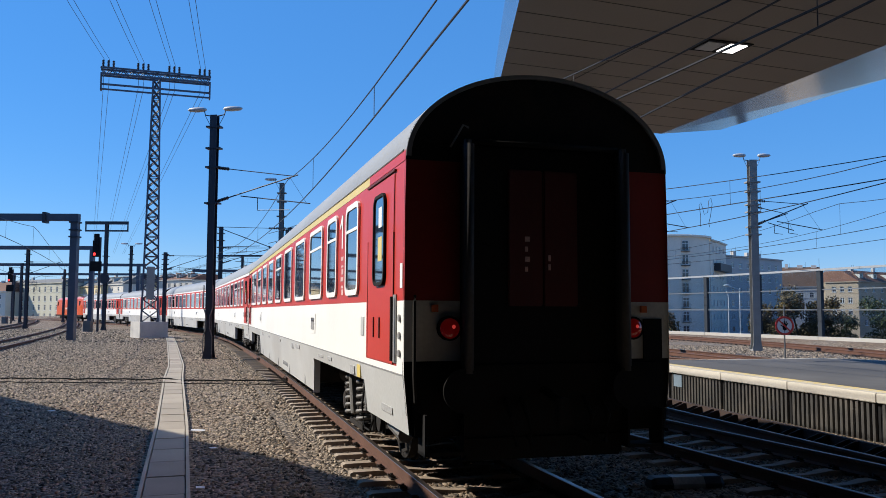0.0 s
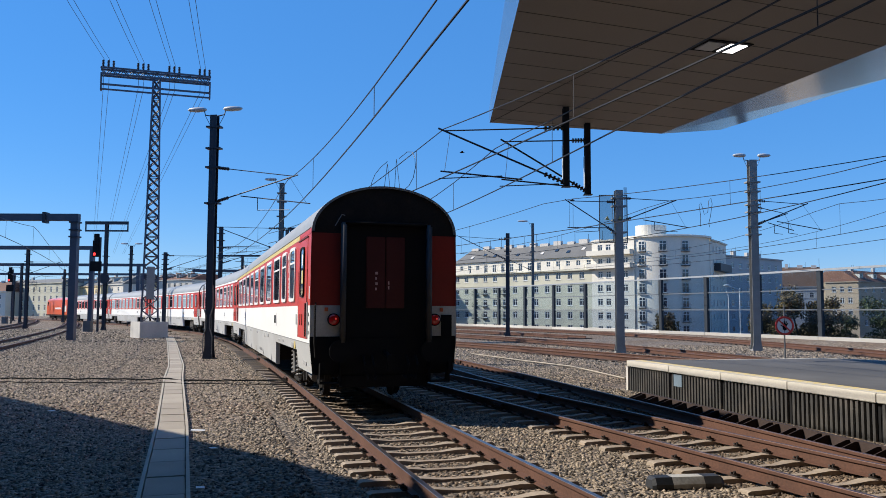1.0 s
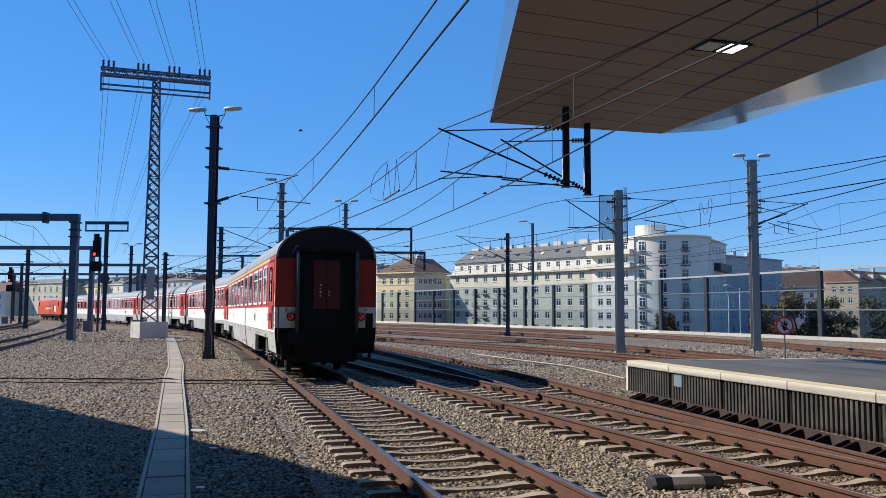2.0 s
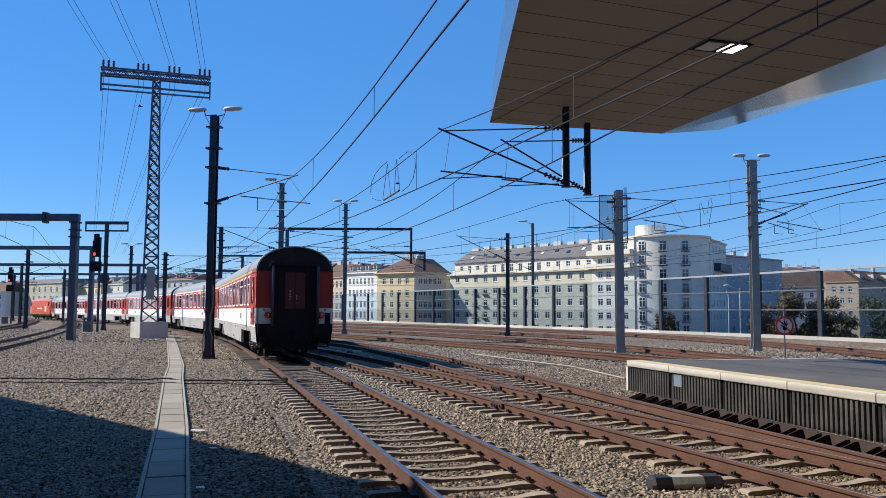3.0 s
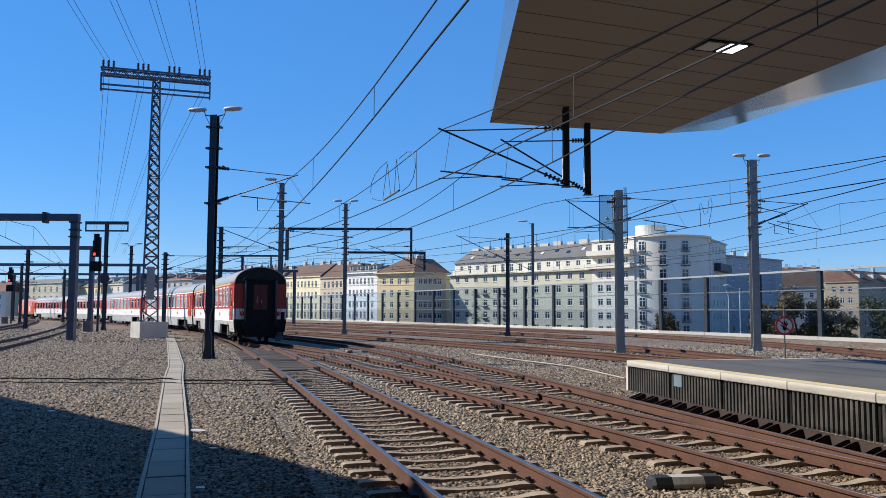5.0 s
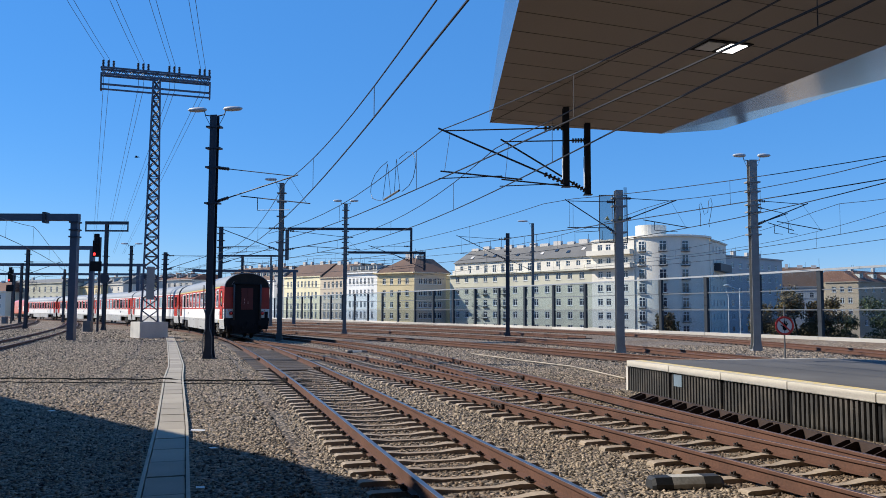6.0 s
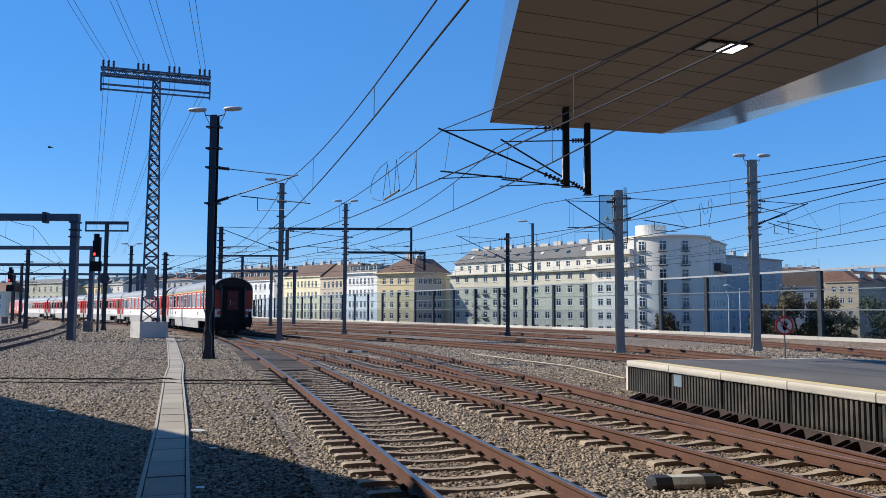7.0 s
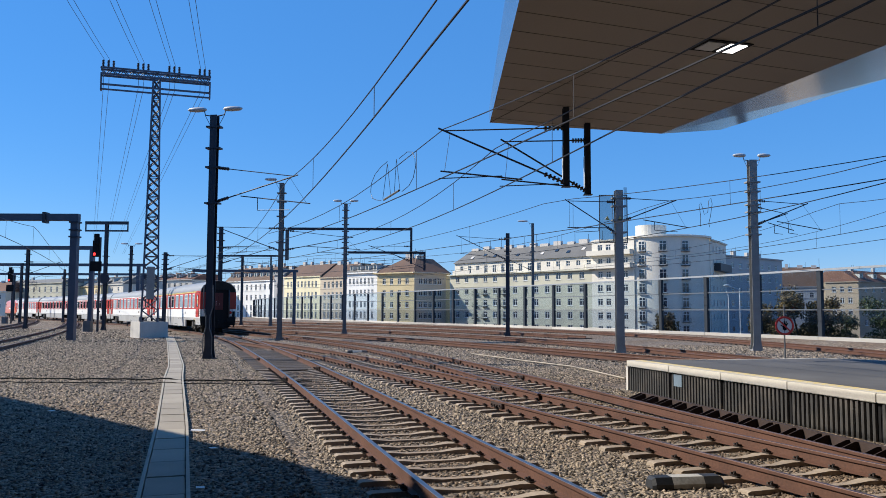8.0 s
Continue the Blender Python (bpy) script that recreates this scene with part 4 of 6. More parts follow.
def locomotive():
    c = thing("locomotive", pose(0, 0, 0), "red electric locomotive at the head of the train", "locomotive")
    def ring(y, top, half, nose):
        prof = [(-half, 1.0), (-half, 2.5), (-half + 0.12, 3.5), (-half + 0.35, top), (half - 0.35, top), (half - 0.12, 3.5), (half, 2.5), (half, 1.0)]
        return [Vector((x, y + (nose * (z - 1.9) if z > 2.3 else 0), z)) for x, z in prof]
    bm = bmesh.new()
    loft(bm, [ring(0, 3.6, 1.3, 0.3), ring(0.6, 3.75, 1.48, 0.2), ring(2.4, 3.8, 1.5, 0), ring(16.6, 3.8, 1.5, 0), ring(18.4, 3.75, 1.48, -0.2), ring(19.0, 3.6, 1.3, -0.3)])
    part("body", bm, M_LOCO, c, "bright orange-red body")
    bm = bmesh.new()
    box(bm, -1.45, 1.45, 0.1, 18.9, 0.75, 1.02)
    for y in (3.8, 15.2):
        box(bm, -1.2, 1.2, y - 2, y + 2, 0.35, 0.8, bevel=0.05)
    box(bm, -1.2, 1.2, 7.4, 11.6, 0.3, 0.8, bevel=0.05)
    part("underframe", bm, M_UNDER, c, "dark underframe")
    bm = bmesh.new()
    box(bm, -1.0, 1.0, 2.8, 16.2, 3.8, 3.95)
    for y in (4.0, 15.0):
        tube(bm, (-0.6, y - 0.8, 4.1), (0.6, y - 0.8, 4.1), 0.04)
        tube(bm, (0, y - 0.8, 4.0), (0, y + 0.9, 4.25), 0.04)
        tube(bm, (-0.8, y + 0.9, 4.28), (0.8, y + 0.9, 4.28), 0.03)
    part("roof_gear", bm, M_GREY, c, "grey roof with folded pantographs")
    for y, s in ((0.22, 1), (18.78, -1)):
        part("windscreen", bm_box(-1.1, 1.1, y - 0.03 + s * 0.1, y + 0.25 + s * 0.1, 2.55, 3.25), M_PANE, c, "dark windscreen")
    for s in (-1, 1):
        for y in (1.5, 17.3):
            part("cab_window", bm_box(s * 1.47 - 0.03, s * 1.47 + 0.03, y - 0.3, y + 0.3, 2.5, 3.2), M_PANE, c, "cab side window")
        bm = bmesh.new()
        for k in range(6):
            box(bm, s * 1.49 - 0.02, s * 1.49 + 0.02, 7.0 + k * 0.75, 7.6 + k * 0.75, 1.9, 2.2)
        box(bm, s * 1.49 - 0.02, s * 1.49 + 0.02, 3.2, 4.6, 1.5, 2.5)
        part("side_marking", bm, M_CWHITE, c, "plain white bars on the side")
    sets = []
    for y in (2.4, 5.2, 13.8, 16.6):
        at = Matrix.Translation((0, y, 0.56))
        sets.append((part("wheelset", WHEELS_LOCO, None, c, "steel wheelset", at), at))
    return c, sets


WHEELS_LOCO = wheel_mesh(0.56)
ob, sets = locomotive()
CARS.append((ob, 27.15 * 5, 19.0, 3.8, sets, 0.56))


# ---- noise barrier ----
def build_fence():
    t = thing("noise_barrier", pose(0, 0, 0), "tall glass noise barrier with dark posts and pale rails", "fence", kind="structure")
    pts = run(fence_line, 38.5, 240, 5.8)
    bm = bmesh.new()
    box(bm, -0.13, 0.13, -0.17, 0.17, 0.22, 4.62)
    post = mesh_of(bm, "post", M_FENCE)
    for (a, d), (b, _) in zip(pts, pts[1:]):
        l = (b - a).length
        m = Matrix.Translation(a) @ Matrix.Rotation(math.atan2((b - a).y, (b - a).x) - math.pi / 2, 4, "Z")
        part("post", post, None, t, m=m)
        bm = bmesh.new()
        box(bm, -0.10, 0.10, 0, l, 4.60, 4.74)
        part("cap_rail", bm, M_FCAP, t, "pale metal cap rail", m)
        for z in (2.0, 3.35) if a.y < 140 else (3.1,):
            part("rail", bm_box(-0.045, 0.045, 0.11, l - 0.11, z - 0.035, z + 0.035), M_FRAIL, t, "grey metal rail", m)
        for z0, z1, g in ((0.28, 1.96, M_FLOW), (2.04, 4.60, M_FGLASS)):
            p = part("pane", bm_box(-0.012, 0.012, 0.11, l - 0.11, z0, z1), g, t, "bluish see-through pane", m)
            p.visible_shadow = False
        bm = bmesh.new()
        box(bm, -0.30, 0.22, 0.01, l - 0.01, -0.1, 0.22, bevel=0.02)
        part("base_block", bm, M_FPLINTH, t, "pale concrete plinth block", m)


build_fence()


# ---- masts ----
def i_post(bm, w, d, z0, z1, t=0.02):
    """A steel H-post."""
    prism(bm, [(-w, -d), (w, -d), (w, -d + t), (t / 2, -d + t), (t / 2, d - t), (w, d - t), (w, d), (-w, d), (-w, d - t), (-t / 2, d - t), (-t / 2, -d + t), (-w, -d + t)], z0, z1)


def mast(x, y, h, label, mat_=M_MAST, lamps=(), bands=(), turn=0, w=0.15, foot=True):
    t = thing("catenary_mast", pose(x, y, -0.17, rz=turn), label, "mast", "catenary masts")
    bm = bmesh.new()
    i_post(bm, w, w, 0, h)
    part("post", bm, mat_, t)
    if foot:
        bm = bmesh.new()
        box(bm, -0.25, 0.25, -0.25, 0.25, -0.15, 0.05, bevel=0.02)
        for sx in (-1, 1):
            for sy in (-1, 1):
                prismish = [Vector((sx * (w + 0.07), sy * w, 0.05)), Vector((sx * w, sy * w, 0.05)), Vector((sx * w, sy * w, 0.42))]
                loft(bm, [[p + Vector((0, -0.02, 0)) for p in prismish], [p + Vector((0, 0.02, 0)) for p in prismish]])
        part("foot", bm, mat_, t, "gusseted foot plate")
    for z in bands:
        bm = bmesh.new()
        box(bm, -w - 0.16, w + 0.16, -w - 0.03, w + 0.03, z - 0.035, z + 0.035)
        part("clamp", bm, mat_, t)
    for s, reach in lamps:
        bm = bmesh.new()
        tube(bm, (0, 0, h - 0.05), (s * 0.42, 0, h + 0.02), 0.025, 6)
        tube(bm, (s * 0.42, 0, h + 0.02), (s * 0.46, 0, h + 0.20), 0.02, 6)
        tube(bm, (s * w, 0, h - 0.5), (s * 0.42, 0, h + 0.0), 0.012, 5)
        a = part("lamp_arm", bm, mat_, t)
        bm = bmesh.new()
        rings = []
        for u, wd, ht in ((0.40, 0.05, 0.04), (0.5, 0.12, 0.09), (0.8, 0.15, 0.11), (1.15, 0.12, 0.08), (1.25, 0.05, 0.03)):
            rings.append([Vector((s * u * reach, wd * math.cos(k * math.tau / 10), h + 0.26 + ht * math.sin(k * math.tau / 10))) for k in range(10)])
        loft(bm, rings)
        part("lamp_head", bm, M_LAMPH, a, "pale grey lamp head", smooth=True)
    return t


def insulator(bm, a, b, r=0.07):
    a, b = Vector(a), Vector(b)
    for k in range(5):
        tube(bm, a.lerp(b, k / 5), a.lerp(b, (k + 0.55) / 5), r, 8)
    tube(bm, a, b, r * 0.4, 6)


def arm(t, low, high, tip, reg_a, reg_b, drop, mat_=M_MAST):
    """A cantilever: strut from low and tie from high to the tip, a registration tube from reg_a to reg_b, a steady arm to drop. World places."""
    o = t.matrix_basis.translation
    low, high, tip, reg_a, reg_b, drop = (Vector(p) - o for p in (low, high, tip, reg_a, reg_b, drop))
    bm = bmesh.new()
    tube(bm, low.lerp(tip, 0.16), low.lerp(tip, 1.05), 0.027, 8)
    tube(bm, high.lerp(tip, 0.16), tip, 0.02, 6)
    tube(bm, reg_a, reg_b, 0.024, 6)
    hook = reg_a.lerp(reg_b, 0.25)
    low_hook = hook + Vector((0, 0, drop.z - hook.z + 0.08))
    tube(bm, hook, low_hook, 0.016, 6)
    tube(bm, low_hook, drop, 0.016, 6)
    tube(bm, tip.lerp(low, 0.05), reg_b.lerp(reg_a, 0.05), 0.007, 5)
    c = part("cantilever", bm, mat_, t, "dark tubular cantilever")
    bm = bmesh.new()
    insulator(bm, low, low.lerp(tip, 0.17))
    part("insulator", bm, M_INSUL, c, "dark ribbed insulator")
    bm = bmesh.new()
    insulator(bm, high, high.lerp(tip, 0.17))
    part("insulator", bm, M_INSUL, c, "dark ribbed insulator")


def side_arm(t, x, y, z, dx, dy=0.0, up=1.3, fall=0.3):
    """A usual cantilever on the mast at (x, y), reaching dx, dy out."""
    arm(t, (x, y, z), (x, y, z + up), (x + dx, y + dy, z + up), (x + dx * 0.25, y + dy * 0.25, z + 0.15), (x + dx * 1.05, y + dy, z - 0.1), (x + dx * 0.9, y + dy, z - fall))


BANDS = (9.6, 8.7, 7.9, 6.4)
m = mast(-9.55, 33.9, 10.1, "dark steel catenary mast with twin lamp heads beside the trough", lamps=((-1, 0.95), (1, 0.95)), bands=BANDS, turn=-8, w=0.145)
arm(m, (-9.4, 33.9, 6.30), (-9.4, 33.9, 7.72), (-5.85, 33.2, 7.18), (-8.3, 33.8, 6.5), (-5.1, 33.0, 6.04), (-5.95, 33.0, 5.8))
bm = bmesh.new()
for s in (-1, 1):
    polytube(bm, [(s * 0.19, -0.19, 0.2), (s * 0.19, -0.19, 0.9), (s * 0.08, -0.19, 1.25), (s * 0.08, -0.19, 1.75), (s * 0.2, -0.19, 2.1), (s * 0.2, -0.19, 3.0)], 0.025, 6)
part("earth_cable", bm, M_GALV, m, "grey earthing cables")
m = mast(-11.05, 56.0, 10.7, "dark catenary mast with one lamp head", M_GALV, lamps=((-1, 0.95),), bands=(10.0, 9.4, 8.4, 7.6, 6.6, 5.7))
arm(m, (-10.9, 56, 5.9), (-10.9, 56, 7.3), (-6.3, 55.6, 6.75), (-9.5, 56, 6.2), (-5.6, 55.6, 5.95), (-6.6, 55.6, 5.7))
arm(m, (-11.2, 56, 5.9), (-11.2, 56, 7.4), (-15.5, 56, 7.5), (-12.5, 56, 6.2), (-16.0, 56, 6.1), (-14.8, 56, 5.7))
part("sign_plate", bm_box(0.3, 0.55, -0.05, -0.02, 5.4, 7.5), M_GALV, m, "tall grey plate on the post")
m = mast(-8.75, 73.6, 11.6, "tall galvanised mast with twin lamps and cross beams", M_GALV, lamps=((-1, 0.9), (1, 0.9)), bands=(11, 10.3, 9.7, 9.1, 8.6, 8.1, 7.6, 7.0, 6.5))
part("beam", bm_box(-5.2, 6.0, -0.1, 0.1, 9.2, 9.42), M_MAST, m, "dark horizontal beam")
part("beam", bm_box(0.2, 7.2, -0.1, 0.1, 7.1, 7.3), M_MAST, m, "dark horizontal beam")
part("drop_post", bm_box(5.8, 6.0, -0.1, 0.1, 6.2, 9.2), M_MAST, m, "hanging post")
part("drop_post", bm_box(7.0, 7.2, -0.1, 0.1, 5.6, 7.1), M_MAST, m, "hanging post")
side_arm(m, -2.9, 73.6, 6.3, -3.6)
side_arm(m, -1.7, 73.6, 5.6, -2.8)
m = mast(5.4, 68.6, 8.5, "dark catenary mast between the tracks", bands=(8.1, 7.0, 6.2))
arm(m, (5.3, 68.6, 6.1), (5.3, 68.6, 7.8), (1.3, 68, 8.0), (4.4, 68.4, 6.3), (1.4, 68, 6.6), (2.2, 68, 5.8))
m = mast(10.5, 96.1, 12.3, "far galvanised mast with one lamp head", M_GALV, lamps=((-1, 1.4),), bands=(9.8, 9.0, 8.0))
side_arm(m, 10.4, 96.1, 6.6, -4.0, up=1.8)
m = mast(8.7, 40.6, 8.0, "galvanised mast with clear warning screens", M_PALEGALV, bands=(7.6, 7.2, 6.5, 5.9), w=0.19)
arm(m, (8.9, 40.6, 6.3), (8.9, 40.6, 7.45), (11.45, 40.6, 7.3), (9.9, 40.5, 6.35), (12.1, 40.5, 5.98), (11.6, 40.5, 5.76))
arm(m, (8.5, 40.6, 5.75), (8.5, 40.6, 7.25), (6.1, 40.2, 7.24), (8.2, 40.5, 5.95), (6.1, 40.2, 5.93), (6.5, 40.2, 5.7))
p = part("screen", bm_box(-0.95, -0.26, -0.02, 0.0, 5.4, 7.75), glass_mat("clear_screen", (0.75, 0.77, 0.78)), m, "clear protective screen")
p = part("screen", bm_box(0.26, 0.42, -0.02, 0.0, 5.4, 8.15), p.data.materials[0], m, "clear protective screen")
bm = bmesh.new()
for x in (-0.6, 0.02):
    prismish = [Vector((x - 0.11, -0.22, 6.5)), Vector((x + 0.11, -0.22, 6.5)), Vector((x, -0.22, 6.7))]
    loft(bm, [prismish, [q + Vector((0, 0.02, 0)) for q in prismish]])
part("warning_triangle", bm, M_YELLOW, m, "small yellow warning triangles")
bm = bmesh.new()
for z in (5.4, 7.75):
    box(bm, -0.97, 0.44, -0.03, 0.01, z - 0.02, z + 0.02)
for x in (-0.95, -0.28, 0.42):
    box(bm, x - 0.02, x + 0.02, -0.03, 0.01, 5.4, 7.77)
part("screen_frame", bm, M_GALV, m, "thin grey screen frame")
m = mast(16.5, 43.6, 10.1, "galvanised mast with twin lamp heads behind the platform", M_PALEGALV, lamps=((-1, 0.8), (1, 0.8)), bands=(8.9, 8.4, 7.7, 7.3, 6.5, 6.1), w=0.2)
arm(m, (16.75, 43.6, 6.5), (16.75, 43.6, 7.75), (19.05, 43, 7.48), (17.6, 43.2, 6.6), (19.9, 43, 6.14), (18.6, 43, 5.9))
arm(m, (16.75, 43.6, 6.5), (16.75, 43.6, 7.4), (18.1, 43.2, 7.0), (17.2, 43.4, 6.55), (18.4, 43, 6.1), (17.8, 43, 5.9))
m = mast(-19.2, 71, 9.2, "far dark mast behind the train", bands=(8.6, 8.0, 7.4, 6.5))
side_arm(m, -19.0, 71, 5.9, 4.2)
m = mast(-28.1, 115.3, 9.7, "far dark mast carrying a cross beam", bands=(8.9, 8.2, 7.4))
part("beam", bm_box(-3.5, 5.6, -0.1, 0.1, 9.5, 9.75), M_MAST, m, "dark horizontal beam")
part("drop_post", bm_box(3.9, 4.1, -0.1, 0.1, 6.4, 9.5), M_MAST, m, "hanging post")
m = mast(-22.4, 107.6, 7.9, "far galvanised mast near the barrier", M_GALV, bands=(7.2,))
m = mast(-39.4, 103.9, 10.1, "far dark mast with twin lamp heads", lamps=((-1, 1.1), (1, 1.1)), bands=(9.0, 8.4, 7.0))
m = mast(-27.0, 80.0, 7.6, "dark mast behind the lattice tower", bands=(7.4, 6.9, 6.4, 5.9, 5.2))
side_arm(m, -26.8, 80, 5.8, 3.9)
side_arm(m, -26.8, 80, 4.9, 3.0, up=0.9)
m = mast(-32.8, 80.0, 10.5, "dark mast with a wide insulator frame on top", bands=(7.2, 5.2))
part("frame", bm_box(-2.1, 2.1, -0.1, 0.1, 10.3, 10.6), M_MAST, m, "dark top beam")
part("frame", bm_box(-2.1, 2.1, -0.06, 0.06, 9.6, 9.75), M_MAST, m, "dark lower beam")
for x in (-2.05, 2.05):
    part("frame_end", bm_box(x - 0.05, x + 0.05, -0.06, 0.06, 9.75, 10.3), M_MAST, m)
part("round_plate", bm_tube((0, -0.2, 5.0), (0, -0.24, 5.0), 0.5, 16), M_MAST, m, "round dark plate")
for x, y in ((-60.0, 117.3), (-44.4, 88.0), (-62.0, 135.0), (-78.0, 150)):
    m = mast(x, y, 8.6, "far dark catenary mast in the yard", bands=(7.9, 7.1, 6.2))
    side_arm(m, x, y, 5.6, 3.5)


def portal(x0, x1, y, z, label, thick=0.45, posts=(), width=0.35):
    t = thing("signal_gantry", pose(0, 0, 0), label, "gantry", "gantries over the yard")
    part("beam", bm_box(x0, x1, y - width / 2, y + width / 2, z - thick, z), M_STEEL, t, "dark steel cross beam")
    for x in posts:
        part("post", bm_box(x - 0.22, x + 0.22, y - 0.22, y + 0.22, -0.3, z), M_STEEL, t, "dark steel post")
    return t


g = portal(-60, -23.75, 53.5, 8.05, "dark steel gantry spanning the tracks", posts=(-24.0, -59.8), width=0.4)
bm = bmesh.new()
for z in (7.5, 7.0, 6.55):
    box(bm, -24.3, -23.7, 53.2, 53.8, z - 0.05, z + 0.05)
part("clamp", bm, M_MAST, g, "dark clamps")
part("joint_plate", bm_box(-26.05, -25.85, 53.2, 53.8, 7.45, 8.15), M_MAST, g, "bolted joint plate")
portal(-90, -36.9, 87, 8.55, "far dark gantry over the yard", 0.4, (-37.1, -60))
portal(-110, -43, 119, 8.5, "far dark gantry over the yard", 0.4, (-44, -80))
portal(-130, -53, 148, 8.4, "distant dark gantry over the yard", 0.4, (-54, -95))
portal(-38, -22, 125, 8.0, "far dark gantry beyond the lattice tower", 0.4, (-22.5,))


# ---- lattice tower ----
def lattice_tower():
    x, y = -21.0, 59.2
    t = thing("power_line_tower", pose(x, y, 0, rz=19), "tall grey lattice tower with a wide crossarm on a concrete block", "pylon")
    def w(z):
        return 0.56 - 0.32 * (z - 0.9) / 17.5
    for sx in (-1, 1):
        for sy in (-1, 1):
            part("leg", bm_tube((sx * w(0.9), sy * w(0.9), 0.9), (sx * w(18.6), sy * w(18.6), 18.6), 0.085, 4), M_LATT, t, "angle-steel leg")
    for side in range(4):
        turn = Matrix.Rotation(side * math.pi / 2, 3, "Z")
        z, k = 0.95, 0
        while z < 18.0:
            h = max(0.72, w(z) * 1.5)
            bm = bmesh.new()
            a, b = w(z), w(min(z + h, 18.6))
            tube(bm, turn @ Vector((-a, a, z)), turn @ Vector((b, b, min(z + h, 18.6))), 0.042, 4)
            tube(bm, turn @ Vector((a, a, z)), turn @ Vector((-b, b, min(z + h, 18.6))), 0.042, 4)
            if k % 2 == 0:
                tube(bm, turn @ Vector((-a, a, z)), turn @ Vector((a, a, z)), 0.03, 4)
            part("bracing", bm, M_LATT, t, "crossed steel bracing")
            z += h
            k += 1
    part("panel", bm_box(-0.27, 0.27, -0.66, -0.60, 2.6, 4.9), M_PALEGALV, t, "flat grey panel on the tower")
    for z0, hh in ((18.6, 0.58), (17.85, 0.3)):
        for yy in (-0.3, 0.3) if z0 > 18 else (-0.2,):
            bm = bmesh.new()
            box(bm, -3.8, 3.8, yy - 0.05, yy + 0.05, z0, z0 + 0.13)
            if z0 > 18:
                box(bm, -3.8, 3.8, yy - 0.05, yy + 0.05, z0 + hh - 0.13, z0 + hh)
                for k in range(20):
                    xx = -3.8 + k * 0.38
                    a, b = (0.1, hh - 0.1) if k % 2 else (hh - 0.1, 0.1)
                    tube(bm, (xx, yy, z0 + a), (xx + 0.38, yy, z0 + b), 0.035, 4)
            else:
                box(bm, -3.8, 3.8, yy - 0.05, yy + 0.05, z0 - 0.35, z0 - 0.24)
            part("crossarm", bm, M_LATT, t, "latticed crossarm")
    for sx in (-1, 1):
        part("hanger", bm_box(sx * 3.75 - 0.05, sx * 3.75 + 0.05, -0.3, 0.3, 17.5, 18.62), M_LATT, t)
    for gx in (-3.3, -0.95, 0.95 + 0.25, 3.35):
        for k in range(3):
            bm = bmesh.new()
            insulator(bm, (gx + (k - 1) * 0.35, 0, 19.2), (gx + (k - 1) * 0.35, 0, 19.75), 0.09)
            part("insulator", bm, M_INSUL, t, "dark post insulator")
    bm = bmesh.new()
    box(bm, -1.0, 1.0, -1.0, 1.0, -0.4, 0.98, bevel=0.03)
    b = part("base_block", bm, M_CONCW, t, "pale concrete foundation block")
    b.matrix_basis = pose(0, 0, 0, rz=20)
    # line wires along the way of the power line
    w_ = thing("power_line", pose(0, 0, 0), "thin dark twin power line wires hanging from the tower", "wires", kind="stuff")
    rot = Matrix.Rotation(radians(19), 3, "Z")
    way = Vector((0.245, -0.97, 0))
    for gx in (-3.3, -0.95, 1.2, 3.35):
        for k in (-1, 0.2):
            c = Vector((x, y, 0)) + rot @ Vector((gx + k * 0.3, 0, 19.8))
            bm = bmesh.new()
            polytube(bm, [c + way * (u * 75) + Vector((0, 0, -4 * 1.2 * u * (1 - u))) for u in [i / 12 for i in range(13)]], 0.016, 4)
            d = c - Vector((0, 0, 1.9))
            polytube(bm, [c, d] + [d + Vector((-0.394, 0.919, 0)) * (u * 150) + Vector((0, 0, -2.5 * u)) for u in [i / 10 for i in range(11)]], 0.016, 4)
            part("wire", bm, M_WIRE, w_)


lattice_tower()


# ---- signals ----
def signal(x, y, h, s=1.0):
    t = thing("railway_signal", pose(x, y, -0.17), "black railway signal on a grey post showing red", "signal", "railway signals")
    part("post", bm_tube((0.25, 0.2, 0), (0.25, 0.2, h - 0.3), 0.11, 10), M_MAST, t, "dark post")
    bm = bmesh.new()
    box(bm, -0.32, 0.32, -0.1, 0.12, h - 2.1, h - 0.6, bevel=0.03)
    box(bm, -0.22, 0.22, -0.1, 0.12, h - 0.6, h, bevel=0.03)
    part("head", bm, M_BLACK, t, "black signal head")
    bm = bmesh.new()
    box(bm, -0.5, 0.5, -0.1, 0.1, h - 3.4, h - 2.5, bevel=0.03)
    part("lower_head", bm, M_BLACK, t, "black lower screen with a pale rim")
    bm = bmesh.new()
    lens(bm, (-0.12, -0.11, h - 1.85), 0.13, 0.04)
    part("lamp", bm, M_SIGRED, t, "lit red lamp")
    for dx, dz in ((0.12, 0.9), (-0.12, 0.9), (0.12, 1.4)):
        part("visor", bm_tube((dx, -0.1, h - dz), (dx, -0.24, h - dz), 0.1, 10), M_BLACK, t)
    part("cabinet", bm_box(-0.75, -0.1, -0.5, 0.1, 0, 1.0, bevel=0.02), M_GALV, t, "grey cabinet at its foot")


signal(-31.3, 74.2, 8.85)
signal(-61.6, 117.3, 8.0)


